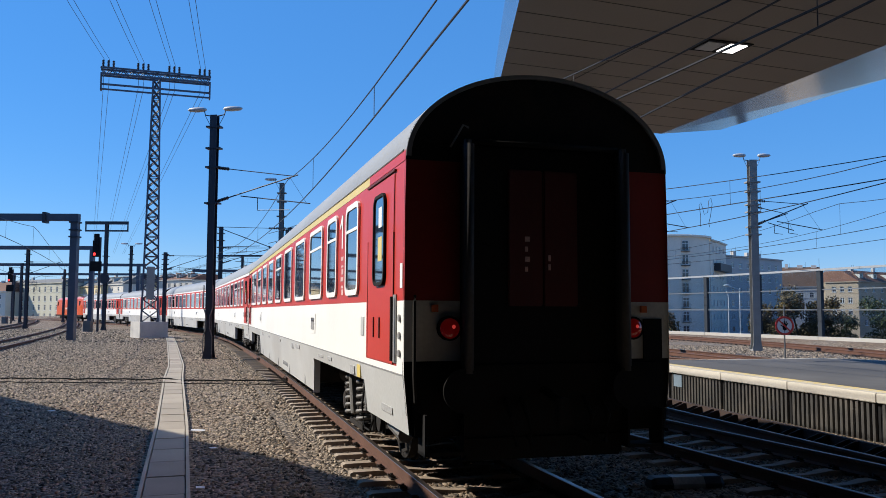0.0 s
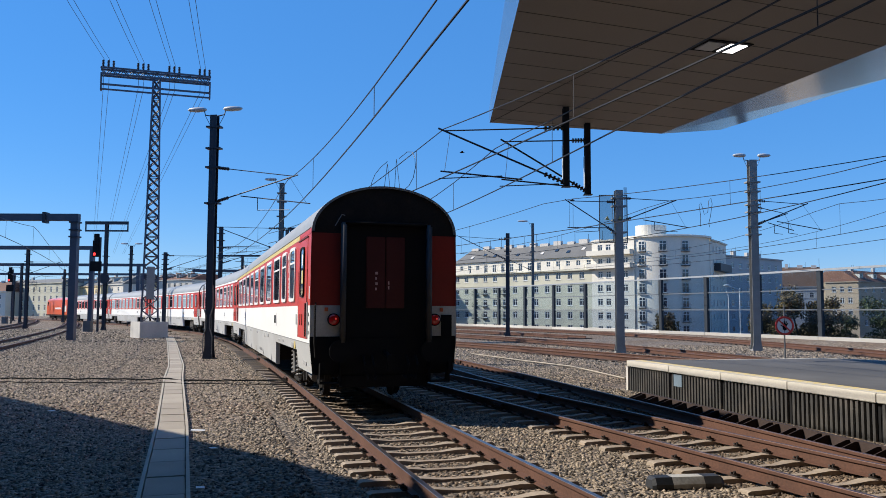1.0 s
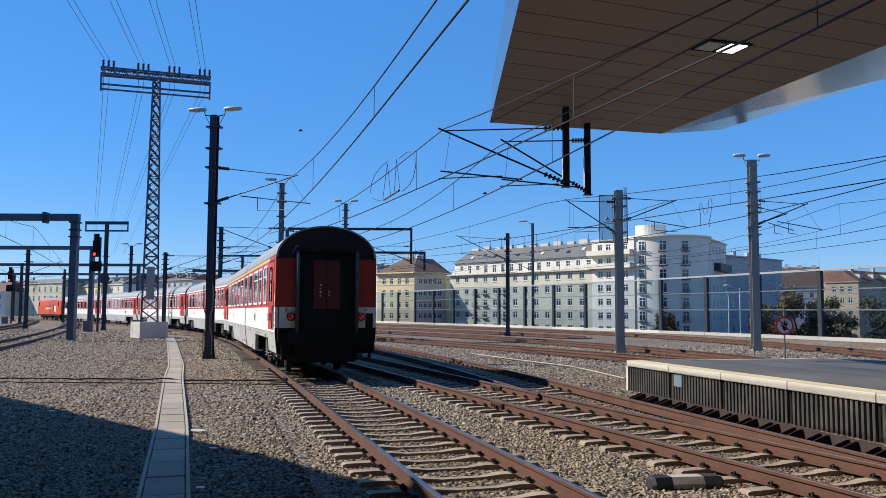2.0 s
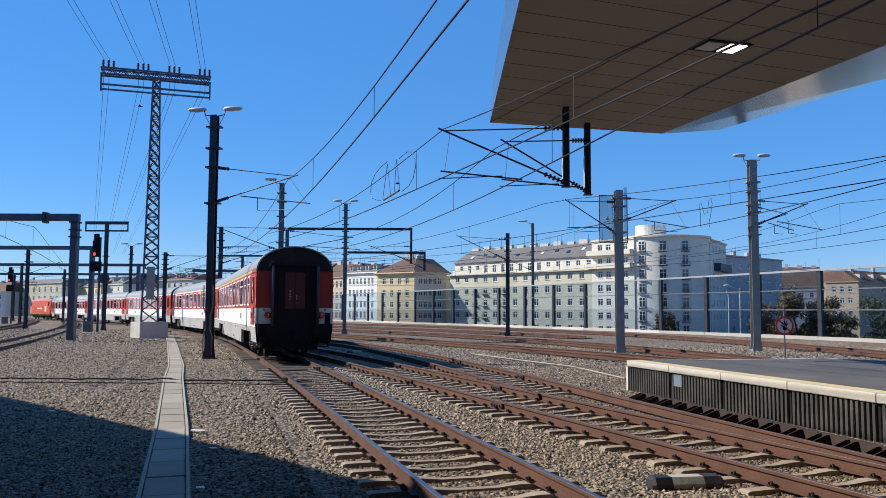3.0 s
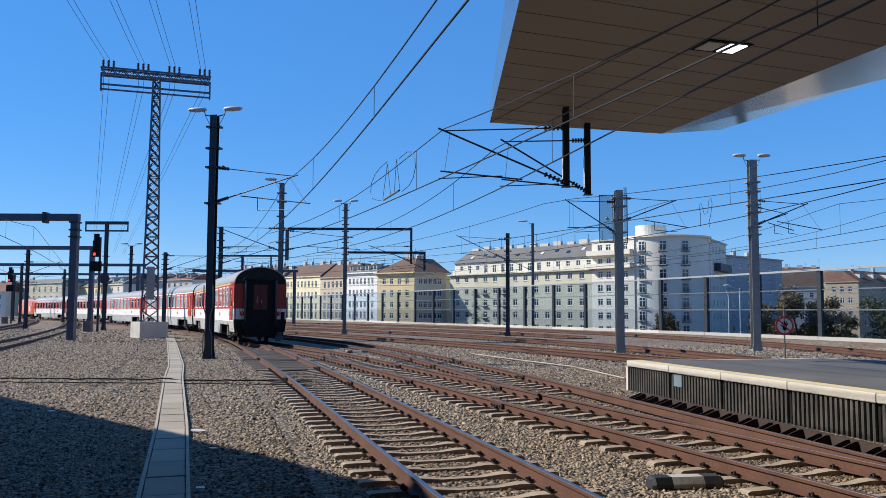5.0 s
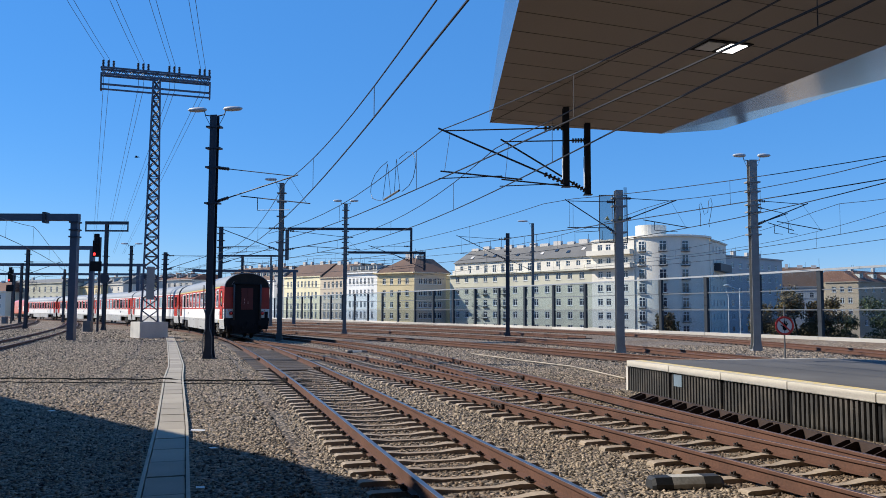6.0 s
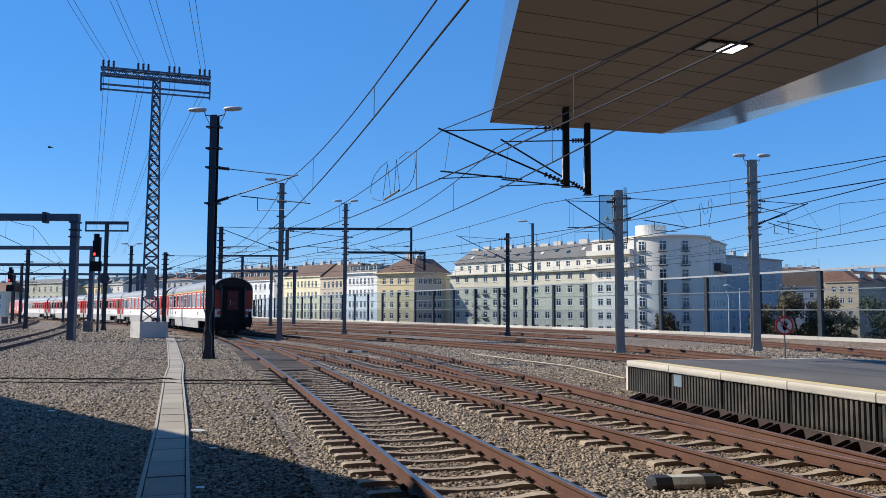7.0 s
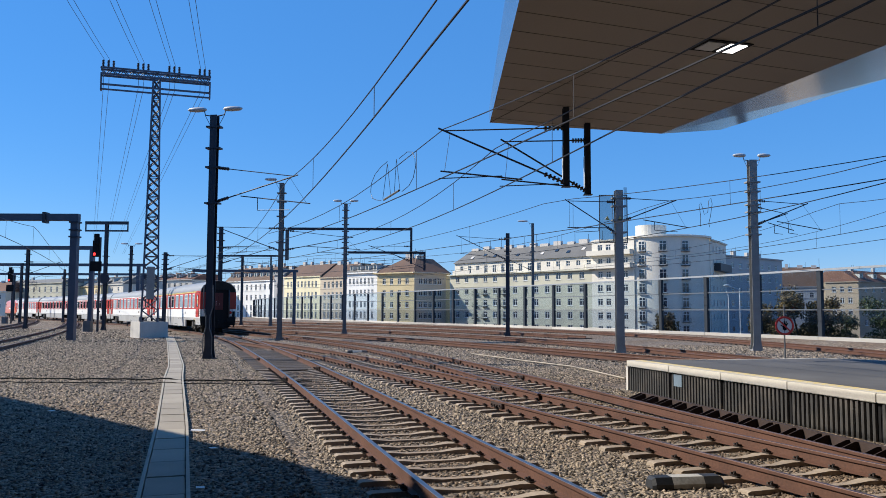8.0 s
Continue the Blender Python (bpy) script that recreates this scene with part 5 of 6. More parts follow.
# ---- overhead wires ----
def overhead(name, fn, y0, y1, zc, zm, span=45.0, shift=0.0):
    t = thing(name, pose(0, 0, 0), "thin dark contact wire and messenger wire with droppers", "wires", kind="stuff")
    pts = run(fn, y0, y1, 2.5)
    low, high = bmesh.new(), bmesh.new()
    drop = bmesh.new()
    a, b = [], []
    for i, (p, d) in enumerate(pts):
        u = (p.y - shift) / span
        u -= math.floor(u)
        sag = 4 * u * (1 - u) * (zm - zc) * 0.62
        n = Vector((d.y, -d.x, 0))
        q = p + n * 0.2 * math.cos(math.pi * (p.y - shift) / span)
        a.append(q + Vector((0, 0, zc)))
        b.append(q + Vector((0, 0, zm - sag)))
        if i % 4 == 1:
            tube(drop, a[-1], b[-1], 0.008, 4)
    polytube(low, a, 0.018, 5)
    polytube(high, b, 0.015, 5)
    part("contact_wire", low, M_WIRE, t)
    part("messenger_wire", high, M_WIRE, t)
    part("dropper", drop, M_WIRE, t)


overhead("overhead_line", line_main, 4, 200, 5.62, 7.1, 48, 33.5)
overhead("overhead_line", line_second, 4, 48, 5.56, 6.95, 40, 23)
overhead("overhead_line", line_third, 8, 118, 5.5, 6.85, 46, 24.5)
overhead("overhead_line", line_fourth, 18, 110, 5.7, 7.25, 45, 40)
overhead("overhead_line", line_fifth, 20, 120, 5.75, 7.3, 45, 40.6)
overhead("overhead_line", line_sixth, 20, 145, 5.85, 7.5, 45, 43)
overhead("overhead_line", lambda y: line_sixth(y) + 4.2, 20, 130, 5.9, 7.6, 50, 43)
overhead("overhead_line", line_left, 22, 180, 5.6, 7.2, 50, 53.5)
overhead("overhead_line", lambda y: line_left(y) - 6, 22, 180, 5.6, 7.2, 50, 53.5)

# ---- hangers under the canopy ----
def hanger(x, y, z0, z1, tip_x, tip_y, label):
    t = thing("catenary_hanger", pose(x, y, 0), label, "catenary hanger", "hangers under the canopy")
    bm = bmesh.new()
    i_post(bm, 0.085, 0.10, z0, z1, 0.02)
    box(bm, -0.13, 0.13, -0.13, 0.13, z0 - 0.02, z0)
    part("post", bm, M_MAST, t, "dark steel hanging post")
    part("plate", bm_box(-0.105, -0.088, -0.09, 0.09, z0 + 0.2, z0 + 1.15), M_LAMPH, t, "pale plate along the post")
    arm(t, (x - 0.08, y, z0 + 0.12), (x - 0.08, y, z0 + 1.65), (tip_x, tip_y, z0 + 1.60), (tip_x + 2.2, tip_y, z0 + 0.22), (tip_x - 0.1, tip_y, z0 + 0.45), (tip_x - 0.15, tip_y, z0 + 0.24))
    return t


h = hanger(3.42, 22.7, 5.28, 7.5, 0.02, 22.9, "dark hanging post with a cantilever under the canopy")
h = hanger(4.35, 24.6, 5.33, 7.5, 1.85, 24.6, "second dark hanging post with a cantilever")


# jumper loops between the wires of the second track
def jumper_loops():
    t = thing("jumper_loops", pose(0, 0, 0), "curved jumper cables hanging between two overhead wires", "wires")
    def on(pts):
        out = []
        for a, b in zip(pts, pts[1:]):
            out += [Vector((line_second(a[0] + (b[0] - a[0]) * u), a[0] + (b[0] - a[0]) * u, a[1] + (b[1] - a[1]) * u)) for u in (0, 0.5)]
        return out + [Vector((line_second(pts[-1][0]), *pts[-1]))]
    for pts in (((27.6, 6.86), (28.4, 6.80), (29.1, 6.66), (29.55, 6.42), (29.65, 6.1), (29.4, 5.85), (28.9, 5.72), (28.3, 5.62)),
                ((26.3, 6.72), (25.5, 6.78), (25.0, 6.68), (24.75, 6.45), (24.7, 6.15), (24.9, 5.86), (25.3, 5.68), (26.0, 5.6))):
        bm = bmesh.new()
        polytube(bm, on(pts), 0.011, 5)
        part("loop", bm, M_WIRE, t)
    for a, b in (((27.6, 6.78), (28.1, 5.66)), ((27.6, 6.78), (27.2, 5.66)), ((26.6, 6.75), (26.8, 5.66)), ((26.6, 6.75), (26.2, 5.66))):
        bm = bmesh.new()
        polytube(bm, on((a, b)), 0.009, 5)
        part("dropper", bm, M_WIRE, t)
    bm = bmesh.new()
    polytube(bm, on(((28.0, 5.6), (26.3, 5.68))), 0.035, 6)
    part("section_insulator", bm, M_GALV, t, "pale section insulator")


jumper_loops()

def cable_loops():
    t = thing("jumper_loops", pose(14.0, 43.0, 6.2), "thin looped jumper cable hanging between overhead wires", "wires")
    pts = ((-0.5, 0.1), (-0.48, 0.7), (-0.55, 1.2), (-0.45, 1.36), (-0.38, 1.1), (-0.28, 0.72), (-0.1, 0.85), (-0.04, 1.45), (0.08, 1.6), (0.14, 1.3), (0.04, 0.65), (-0.06, 0.25), (0.0, 0.05))
    bm = bmesh.new()
    polytube(bm, [(x, 0, z) for x, z in pts], 0.014, 5)
    part("loop", bm, M_WIRE, t)


cable_loops()

# two birds that cross the sky
BIRDS = []
def bird(label):
    t = thing("bird", pose(0, 0, 0), label, "bird", "birds in the sky")
    bm = bmesh.new()
    loft(bm, [[Vector((r * math.cos(k * math.tau / 8), y, r * math.sin(k * math.tau / 8))) for k in range(8)] for y, r in ((-0.17, 0.012), (-0.10, 0.03), (0.0, 0.05), (0.10, 0.045), (0.15, 0.03), (0.19, 0.008))])
    part("body", bm, M_BLACK, t, smooth=True)
    for s in (-1, 1):
        bm = bmesh.new()
        loft(bm, [[Vector((s * x, y0, z - 0.006)), Vector((s * x, y1, z - 0.006)), Vector((s * x, y1, z)), Vector((s * x, y0, z + 0.004))] for x, y0, y1, z in ((0.03, -0.07, 0.08, 0.02), (0.16, -0.06, 0.09, 0.07), (0.32, -0.09, 0.0, 0.05))])
        part("wing", bm, M_BLACK, t, "spread dark wing")
    return t


BIRDS.append((bird("small dark bird flying across the sky"), (13.3, 60.0, 11.7), (-82.0, 60.0, 25.4)))
BIRDS.append((bird("small dark bird flying far over the tracks"), (15.9, 60.0, 9.25), (-35.4, 60.0, 14.3)))


# ---- the town beyond the barrier ----
M_PANEH = mat("house_pane", (0.03, 0.04, 0.055), 0.08, 0, 0.2, 0.5, 10, 0, coat=0.6, spread=0.4)
M_WFRAME = mat("white_window_frame", (0.72, 0.72, 0.70), 0.5, 0, 0.06)
PLASTER = {}


def plaster(key, color):
    if key not in PLASTER:
        PLASTER[key] = mat("plaster_" + key, color, 0.85, 0, 0.10, 0.25, 6, 0.05, tuple(c * 0.72 for c in color), 0.35, stretch=(1, 1, 0.4))
    return PLASTER[key]


M_BROOF = mat("brown_roof_tiles", (0.12, 0.068, 0.045), 0.8, 0, 0.3, 0.4, 8, 0.4, (0.10, 0.07, 0.06), 0.5, size=0.05)
M_RROOF = mat("red_roof_tiles", (0.19, 0.088, 0.055), 0.8, 0, 0.3, 0.4, 8, 0.4, (0.15, 0.07, 0.05), 0.5, size=0.05)
M_GROOF = mat("grey_roof_sheet", (0.135, 0.13, 0.12), 0.6, 0.1, 0.25, 0.4, 8, 0.2, (0.15, 0.15, 0.15), 0.5, size=0.03)
M_CHIM = mat("pale_chimney", (0.55, 0.52, 0.48), 0.8, 0, 0.2)


def wall_with_holes(bm, length, z0, z1, holes, deep=0.16):
    """The front wall in the plane y = 0 with window openings (x0, x1, za, zb) that go back by deep."""
    xs = sorted({0.0, length, *(h[0] for h in holes), *(h[1] for h in holes)})
    zs = sorted({z0, z1, *(h[2] for h in holes), *(h[3] for h in holes)})
    for a, b in zip(xs, xs[1:]):
        for c, d in zip(zs, zs[1:]):
            mx, mz = (a + b) / 2, (c + d) / 2
            if not any(h[0] < mx < h[1] and h[2] < mz < h[3] for h in holes):
                bm.faces.new([bm.verts.new(v) for v in ((a, 0, c), (b, 0, c), (b, 0, d), (a, 0, d))])
    for a, b, c, d in holes:
        for p, q in (((a, c), (b, c)), ((b, c), (b, d)), ((b, d), (a, d)), ((a, d), (a, c))):
            bm.faces.new([bm.verts.new(v) for v in ((p[0], 0, p[1]), (q[0], 0, q[1]), (q[0], deep, q[1]), (p[0], deep, p[1]))])


WINDOWS = {}


def house_window(w, h):
    key = (round(w, 2), round(h, 2))
    if key not in WINDOWS:
        bm = bmesh.new()
        k, zm = 0.08, h * 0.66
        xs, zs = (-w / 2, -w / 2 + k, -k / 2, k / 2, w / 2 - k, w / 2), (0, k, zm, zm + k, h - k, h)
        grid = {(i, j, y): bm.verts.new((xs[i], y, zs[j])) for i in range(6) for j in range(6) for y in (0.06, 0.12)}
        for i in range(5):
            for j in range(5):
                if i in (1, 3) and j in (1, 3):
                    for p, q in (((i, j), (i + 1, j)), ((i + 1, j), (i + 1, j + 1)), ((i + 1, j + 1), (i, j + 1)), ((i, j + 1), (i, j))):
                        bm.faces.new((grid[(*p, 0.06)], grid[(*q, 0.06)], grid[(*q, 0.12)], grid[(*p, 0.12)]))
                else:
                    bm.faces.new([grid[(a, b, 0.06)] for a, b in ((i, j), (i + 1, j), (i + 1, j + 1), (i, j + 1))])
        fr = mesh_of(bm, "window_frame", M_WFRAME)
        bm = bmesh.new()
        box(bm, -w / 2, w / 2, 0.12, 0.15, 0, h)
        pane = mesh_of(bm, "pane", M_PANEH)
        WINDOWS[key] = fr, pane, mesh_of(bm_box(-w / 2 - 0.1, w / 2 + 0.1, -0.12, 0.02, -0.1, 0.0), "window_sill", M_WFRAME)
    return WINDOWS[key]


def house(left, right, depth, z1, rows, cols, color, roof, ridge, label, w=1.15, h=1.55, setback=4.0, cornice=0.35, z0=TOWN, chimneys=4, skip=(), side_cols=0, hip=False, margin=1.2, dormers=0):
    """A town house: facade from left to right, window rows by the height of their sills, cornice, pitched roof, chimneys."""
    a, b = Vector((*left, 0)), Vector((*right, 0))
    length = (b - a).length
    t = thing("apartment_building", Matrix.Translation(a) @ Matrix.Rotation(math.atan2((b - a).y, (b - a).x), 4, "Z"), label, "building", "town houses")
    rows = (*rows, rows[-1] - 3.1)      # the storey below the level of the tracks
    holes, spots = [], []
    for r, z in enumerate(rows):
        for c in range(cols):
            if (r, c) in skip:
                continue
            x = margin + (length - 2 * margin) * (c + 0.5) / cols
            holes.append((x - w / 2, x + w / 2, z, z + h))
            spots.append((x, z))
    bm = bmesh.new()
    wall_with_holes(bm, length, z0, z1, holes)
    part("front_wall", bm, color, t, "plastered front wall")
    bm = bmesh.new()
    box(bm, 0.02, length - 0.02, 0.2, depth, z0, z1 - 0.02)
    for x in (0, length):
        vs = [bm.verts.new(v) for v in ((x, 0, z0), (x, depth, z0), (x, depth, z1), (x, 0, z1))]
        bm.faces.new(vs)
    part("body", bm, color, t)
    bm = bmesh.new()
    box(bm, -cornice, length + cornice, -cornice, 0.05, z1 - 0.35, z1, bevel=0.06)
    box(bm, -0.06, length + 0.06, -0.08, 0.01, z1 - 3.5, z1 - 3.3)
    part("cornice", bm, color, t, "moulded cornice and string course")
    fr, pn, sl = house_window(w, h)
    for x, z in spots:
        f = part("window", fr, None, t, "white-framed window", Matrix.Translation((x, 0, z)))
        part("pane", pn, None, f)
        part("window_sill", sl, None, f)
    if ridge > z1:
        bm = bmesh.new()
        e, k = cornice * 0.9, (min(setback, length * 0.4) if hip else 0.0)
        lo = [Vector((-e, -e, z1)), Vector((length + e, -e, z1)), Vector((length + e, depth, z1)), Vector((-e, depth, z1))]
        hi = [Vector((k, setback, ridge)), Vector((length - k, setback, ridge)), Vector((length - k, depth - 1, ridge)), Vector((k, depth - 1, ridge))]
        loft(bm, [lo, hi])
        part("roof", bm, roof, t, "pitched roof")
    rng = random.Random(int(abs(left[0]) * 10))
    for i in range(chimneys):
        keep = min(setback, length * 0.4) if hip else 0.6
        x = keep + (length - 2 * keep) * (i + 0.5 + rng.uniform(-0.25, 0.25)) / chimneys
        wd = rng.uniform(0.6, 1.7)
        part("chimney", bm_box(x - wd / 2, x + wd / 2, setback - 0.3, setback + 0.5, ridge - 0.6, ridge + rng.uniform(0.5, 1.1)), M_CHIM, t, "pale chimney stack")
        part("antenna", bm_tube((x + wd, setback, ridge - 0.3), (x + wd, setback, ridge + rng.uniform(1.2, 2.6)), 0.05, 5), M_FENCE, t, "thin roof antenna")
    if dormers:
        run_, rise = setback + cornice * 0.9, ridge - z1
        for i in range(dormers):
            x = length * (i + 0.5) / dormers
            y = run_ * 0.28 - cornice * 0.9
            z = z1 + rise * 0.28
            part("dormer", bm_box(x - 0.75, x + 0.75, y, y + run_ * 0.5, z - 0.3, z + 1.45), C_DORMER, t, "small pale dormer")
            part("dormer_roof", bm_box(x - 0.95, x + 0.95, y - 0.2, y + run_ * 0.55, z + 1.45, z + 1.62), roof, t, "flat dormer roof")
            part("dormer_window", bm_box(x - 0.45, x + 0.45, y - 0.03, y + 0.05, z + 0.15, z + 1.25), M_PANEH, t, "dark dormer window")
    return t


C_DORMER = plaster("dormer", (0.62, 0.60, 0.55))
C_GREEN = plaster("grey_green", (0.52, 0.50, 0.39))
C_WHITE = plaster("white", (0.70, 0.66, 0.57))
C_BRIGHT = plaster("bright_white", (0.86, 0.85, 0.81))
C_CREAM = plaster("cream", (0.70, 0.57, 0.33))
C_LEMON = plaster("lemon", (0.90, 0.81, 0.54))
C_BEIGE = plaster("beige", (0.62, 0.52, 0.39))
C_PEACH = plaster("peach", (0.44, 0.34, 0.24))
C_GREY = plaster("grey", (0.42, 0.42, 0.42))
STOREYS = (9.5, 6.4, 3.3, 0.2)

# the long grey-green house with its terrace storey
LONGH = house((2.0, 225.0), (34.4, 190.0), 13, 11.7, STOREYS, 13, C_GREEN, M_GROOF, 11.7, "long grey-green apartment building with a recessed terrace storey", w=1.35, h=1.6, chimneys=0, cornice=0.7, skip=((0, 5), (2, 9)))


def terrace_storey():
    t = LONGH
    n = 47.5
    holes = [(1.6 + i * 3.05 + 0.6, 1.6 + i * 3.05 + 1.8, 12.0, 14.0) for i in range(15)]
    bm = bmesh.new()
    wall_with_holes(bm, n, 11.7, 14.8, holes)
    part("terrace_wall", bm, C_WHITE, t, "pale recessed storey", Matrix.Translation((0, 1.7, 0)))
    fr, pn, sl = house_window(1.2, 2.0)
    for a in holes:
        f = part("window", fr, None, t, "", Matrix.Translation(((a[0] + a[1]) / 2, 1.7, 12.0)))
        part("pane", pn, None, f)
        part("window_sill", sl, None, f)
    bm = bmesh.new()
    lo = [Vector((-0.2, 1.2, 14.8)), Vector((n + 0.2, 1.2, 14.8)), Vector((n + 0.2, 13, 14.8)), Vector((-0.2, 13, 14.8))]
    hi = [Vector((2.5, 6.0, 18.6)), Vector((n, 6.0, 18.6)), Vector((n, 12, 18.6)), Vector((2.5, 12, 18.6))]
    loft(bm, [lo, hi])
    part("roof", bm, M_GROOF, t, "grey sheet roof")
    part("terrace_body", bm_box(0.05, n - 0.05, 1.9, 13, 11.7, 14.75), C_WHITE, t)
    for i in range(11):
        x = 4 + i * 4.1
        part("chimney", bm_box(x - 1.3 + 0.3 * (i % 3), x + 1.3, 5.6, 6.5, 18.0, 19.0 + 0.35 * (i % 2)), M_CHIM, t, "pale chimney stack")
        part("skylight", bm_box(-0.45, 0.45, -0.5, 0.5, 0.0, 0.12), M_PANEH if i % 3 else M_CHIM, t, "roof window in the sheet roof", Matrix.Translation((x + 1.7, 3.0 + 0.7 * (i % 2), 16.26 + 0.55 * (i % 2))) @ Matrix.Rotation(math.atan2(3.8, 4.8), 4, "X"))
        part("antenna", bm_tube((x + 1.2, 6.2, 18.5), (x + 1.2, 6.2, 20.6 + 0.5 * (i % 3)), 0.05, 5), M_FENCE, t, "thin roof antenna")
    for x0, x1 in ((1.5, 8), (9, 13.5), (33, 38.5), (40, 46)):
        part("parapet", bm_box(x0, x1, -0.55, -0.4, 11.7, 12.7), C_WHITE, t, "white terrace parapet")
    for c in (2, 3, 5):
        for z in STOREYS[1:]:
            x = 1.2 + (47.6 - 2.4) * (c + 0.5) / 13
            bm = bmesh.new()
            box(bm, x - 0.95, x + 0.95, -0.6, 0, z - 0.35, z - 0.2)
            for k in range(8):
                box(bm, x - 0.93 + k * 0.26, x - 0.90 + k * 0.26, -0.58, -0.55, z - 0.2, z + 0.75)
            box(bm, x - 0.95, x + 0.95, -0.6, -0.54, z + 0.72, z + 0.78)
            part("balcony", bm, M_FENCE, t, "small iron balcony")


terrace_storey()
WHITEH = house((34.4, 190.0), (42.2, 181.5), 14, 18.2, (15.6, 12.5, *STOREYS), 4, C_WHITE, M_GROOF, 18.2, "white apartment wing with long balconies", w=1.3, h=1.5, chimneys=0, cornice=0.2)
for z in (14.6, 11.6):
    part("balcony", bm_box(-0.5, 11.4, -1.5, -0.1, z, z + 1.1), C_WHITE, WHITEH, "white balcony front")


def round_corner():
    c, r = Vector((50.5, 188.0, 0)), 10.2
    t = thing("apartment_building", Matrix.Translation(c), "white rounded corner building with a small drum on its roof", "building", "town houses")
    a0, a1, n = radians(178), radians(330), 30
    bm = bmesh.new()
    def at(a, rr, z):
        return Vector((rr * math.cos(a), rr * math.sin(a), z))
    ring = [a0 + (a1 - a0) * i / n for i in range(n + 1)]
    loft(bm, [[at(a, r, TOWN) for a in ring], [at(a, r, 18.2) for a in ring]], close=False)
    part("round_wall", bm, C_WHITE, t, "pale curved wall", smooth=True)
    bm = bmesh.new()
    loft(bm, [[at(a, r - 0.2, 18.2) for a in ring], [at(a, r + 0.5, 18.2) for a in ring], [at(a, r + 0.5, 18.6) for a in ring], [at(a, r - 0.2, 18.7) for a in ring]], close=False)
    top = [bm.verts.new(at(a, r - 0.2, 18.7)) for a in ring]
    bm.faces.new(top)
    part("cornice", bm, C_WHITE, t, "projecting roof edge")
    part("drum", bm_tube((-3.5, -2.5, 18.6), (-3.5, -2.5, 21.2), 3.4, 28), C_WHITE, t, "round roof drum")
    fr, pn, sl = house_window(1.5, 2.1)
    for a in (radians(228), radians(254), radians(281)):
        for z in (15.2, 12.1, 9.0, 6.0, 2.9, -0.1, -3.2):
            m = Matrix.Translation(at(a, r + 0.17, z)) @ Matrix.Rotation(a + math.pi / 2, 4, "Z")
            f = part("window", fr, None, t, "tall window", m)
            part("pane", pn, None, f)
            part("window_sill", sl, None, f)
            bm = bmesh.new()
            box(bm, -0.95, 0.95, -0.35, 0.2, -0.30, -0.14)
            for k in range(8):
                box(bm, -0.93 + k * 0.26, -0.90 + k * 0.26, -0.33, -0.30, -0.14, 0.65)
            box(bm, -0.95, 0.95, -0.35, -0.29, 0.62, 0.68)
            part("balcony", bm, M_FENCE, t, "small iron balcony", m)


round_corner()
SIDEH = house((59.5, 183.0), (68.0, 197.5), 12, 18.2, (15.5, 12.4, 9.4, 6.3, 3.2, 0.1), 4, C_WHITE, M_GROOF, 18.2, "pale apartment wing in the side street", w=1.2, h=1.4, chimneys=1)
part("balcony", bm_box(3.6, 15.8, -1.5, -0.05, 11.2, 12.9), M_FENCE, SIDEH, "long dark balcony front")
house((68.0, 197.5), (89.0, 216.0), 12, 15.6, (12.6, 9.5, 6.4, 3.3, 0.2), 7, C_GREY, M_GROOF, 16.2, "grey apartment building down the side street", w=1.2, h=1.4, chimneys=4)
house((-18.4, 231.0), (-7.7, 222.8), 16, 12.4, (9.2, 6.0, 2.8, -0.2), 4, C_CREAM, M_BROOF, 16.8, "cream corner house with a brown hipped roof", hip=True, chimneys=2, setback=6, cornice=0.8)
house((-7.7, 222.8), (0.8, 228.0), 12, 12.4, (9.2, 6.0, 2.8, -0.2), 5, C_BEIGE, M_BROOF, 16.6, "shaded beige wing of the corner house", hip=True, chimneys=3, setback=6, cornice=0.8)
house((-28.4, 240.6), (-18.4, 231.0), 13, 12.8, (9.2, 6.0, 2.8, -0.2), 7, C_BRIGHT, M_GROOF, 14.9, "white stuccoed town house with grey dormers", dormers=4, w=0.85, h=1.9, chimneys=3, setback=4, cornice=0.6)
house((-37.0, 248.9), (-28.4, 240.6), 13, 11.8, (8.6, 5.4, 2.2, -0.4), 5, C_BEIGE, M_BROOF, 16.0, "beige town house with a brown roof", w=1.0, h=1.9, chimneys=3, setback=6)
house((-50.4, 261.7), (-37.0, 248.9), 13, 12.4, (9.0, 5.6, 2.2, -0.4), 9, C_LEMON, M_BROOF, 16.4, "lemon yellow town house with narrow windows", w=0.85, h=1.9, chimneys=4, setback=6)
house((-54.3, 265.4), (-50.4, 261.7), 13, 13.4, (9.0, 5.6, 2.2), 2, C_GREY, M_GROOF, 15.2, "narrow grey town house", dormers=1, chimneys=1)
house((-75.1, 285.4), (-54.3, 265.4), 13, 11.7, (8.6, 5.2, 1.8, -0.4), 10, C_BRIGHT, M_BROOF, 16.4, "white town house under a dark roof with dormers", dormers=8, w=1.0, h=1.8, chimneys=6, setback=5)
house((-98.0, 284.0), (-84.0, 276.0), 13, 12.2, (9.4, 6.2, 3.0), 5, C_WHITE, M_RROOF, 14.2, "white gabled house with a red roof", dormers=3, chimneys=2, setback=5)
house((-110.0, 290.0), (-99.0, 284.0), 13, 11.2, (8.6, 5.4), 5, C_CREAM, M_RROOF, 13.2, "low cream house with a red roof", dormers=3, chimneys=2, setback=5)
house((-122.0, 290.0), (-107.0, 276.0), 13, 10.6, (8.0, 4.8), 4, C_WHITE, M_GROOF, 13.5, "distant house with a steep grey roof", dormers=3, chimneys=2, setback=5)
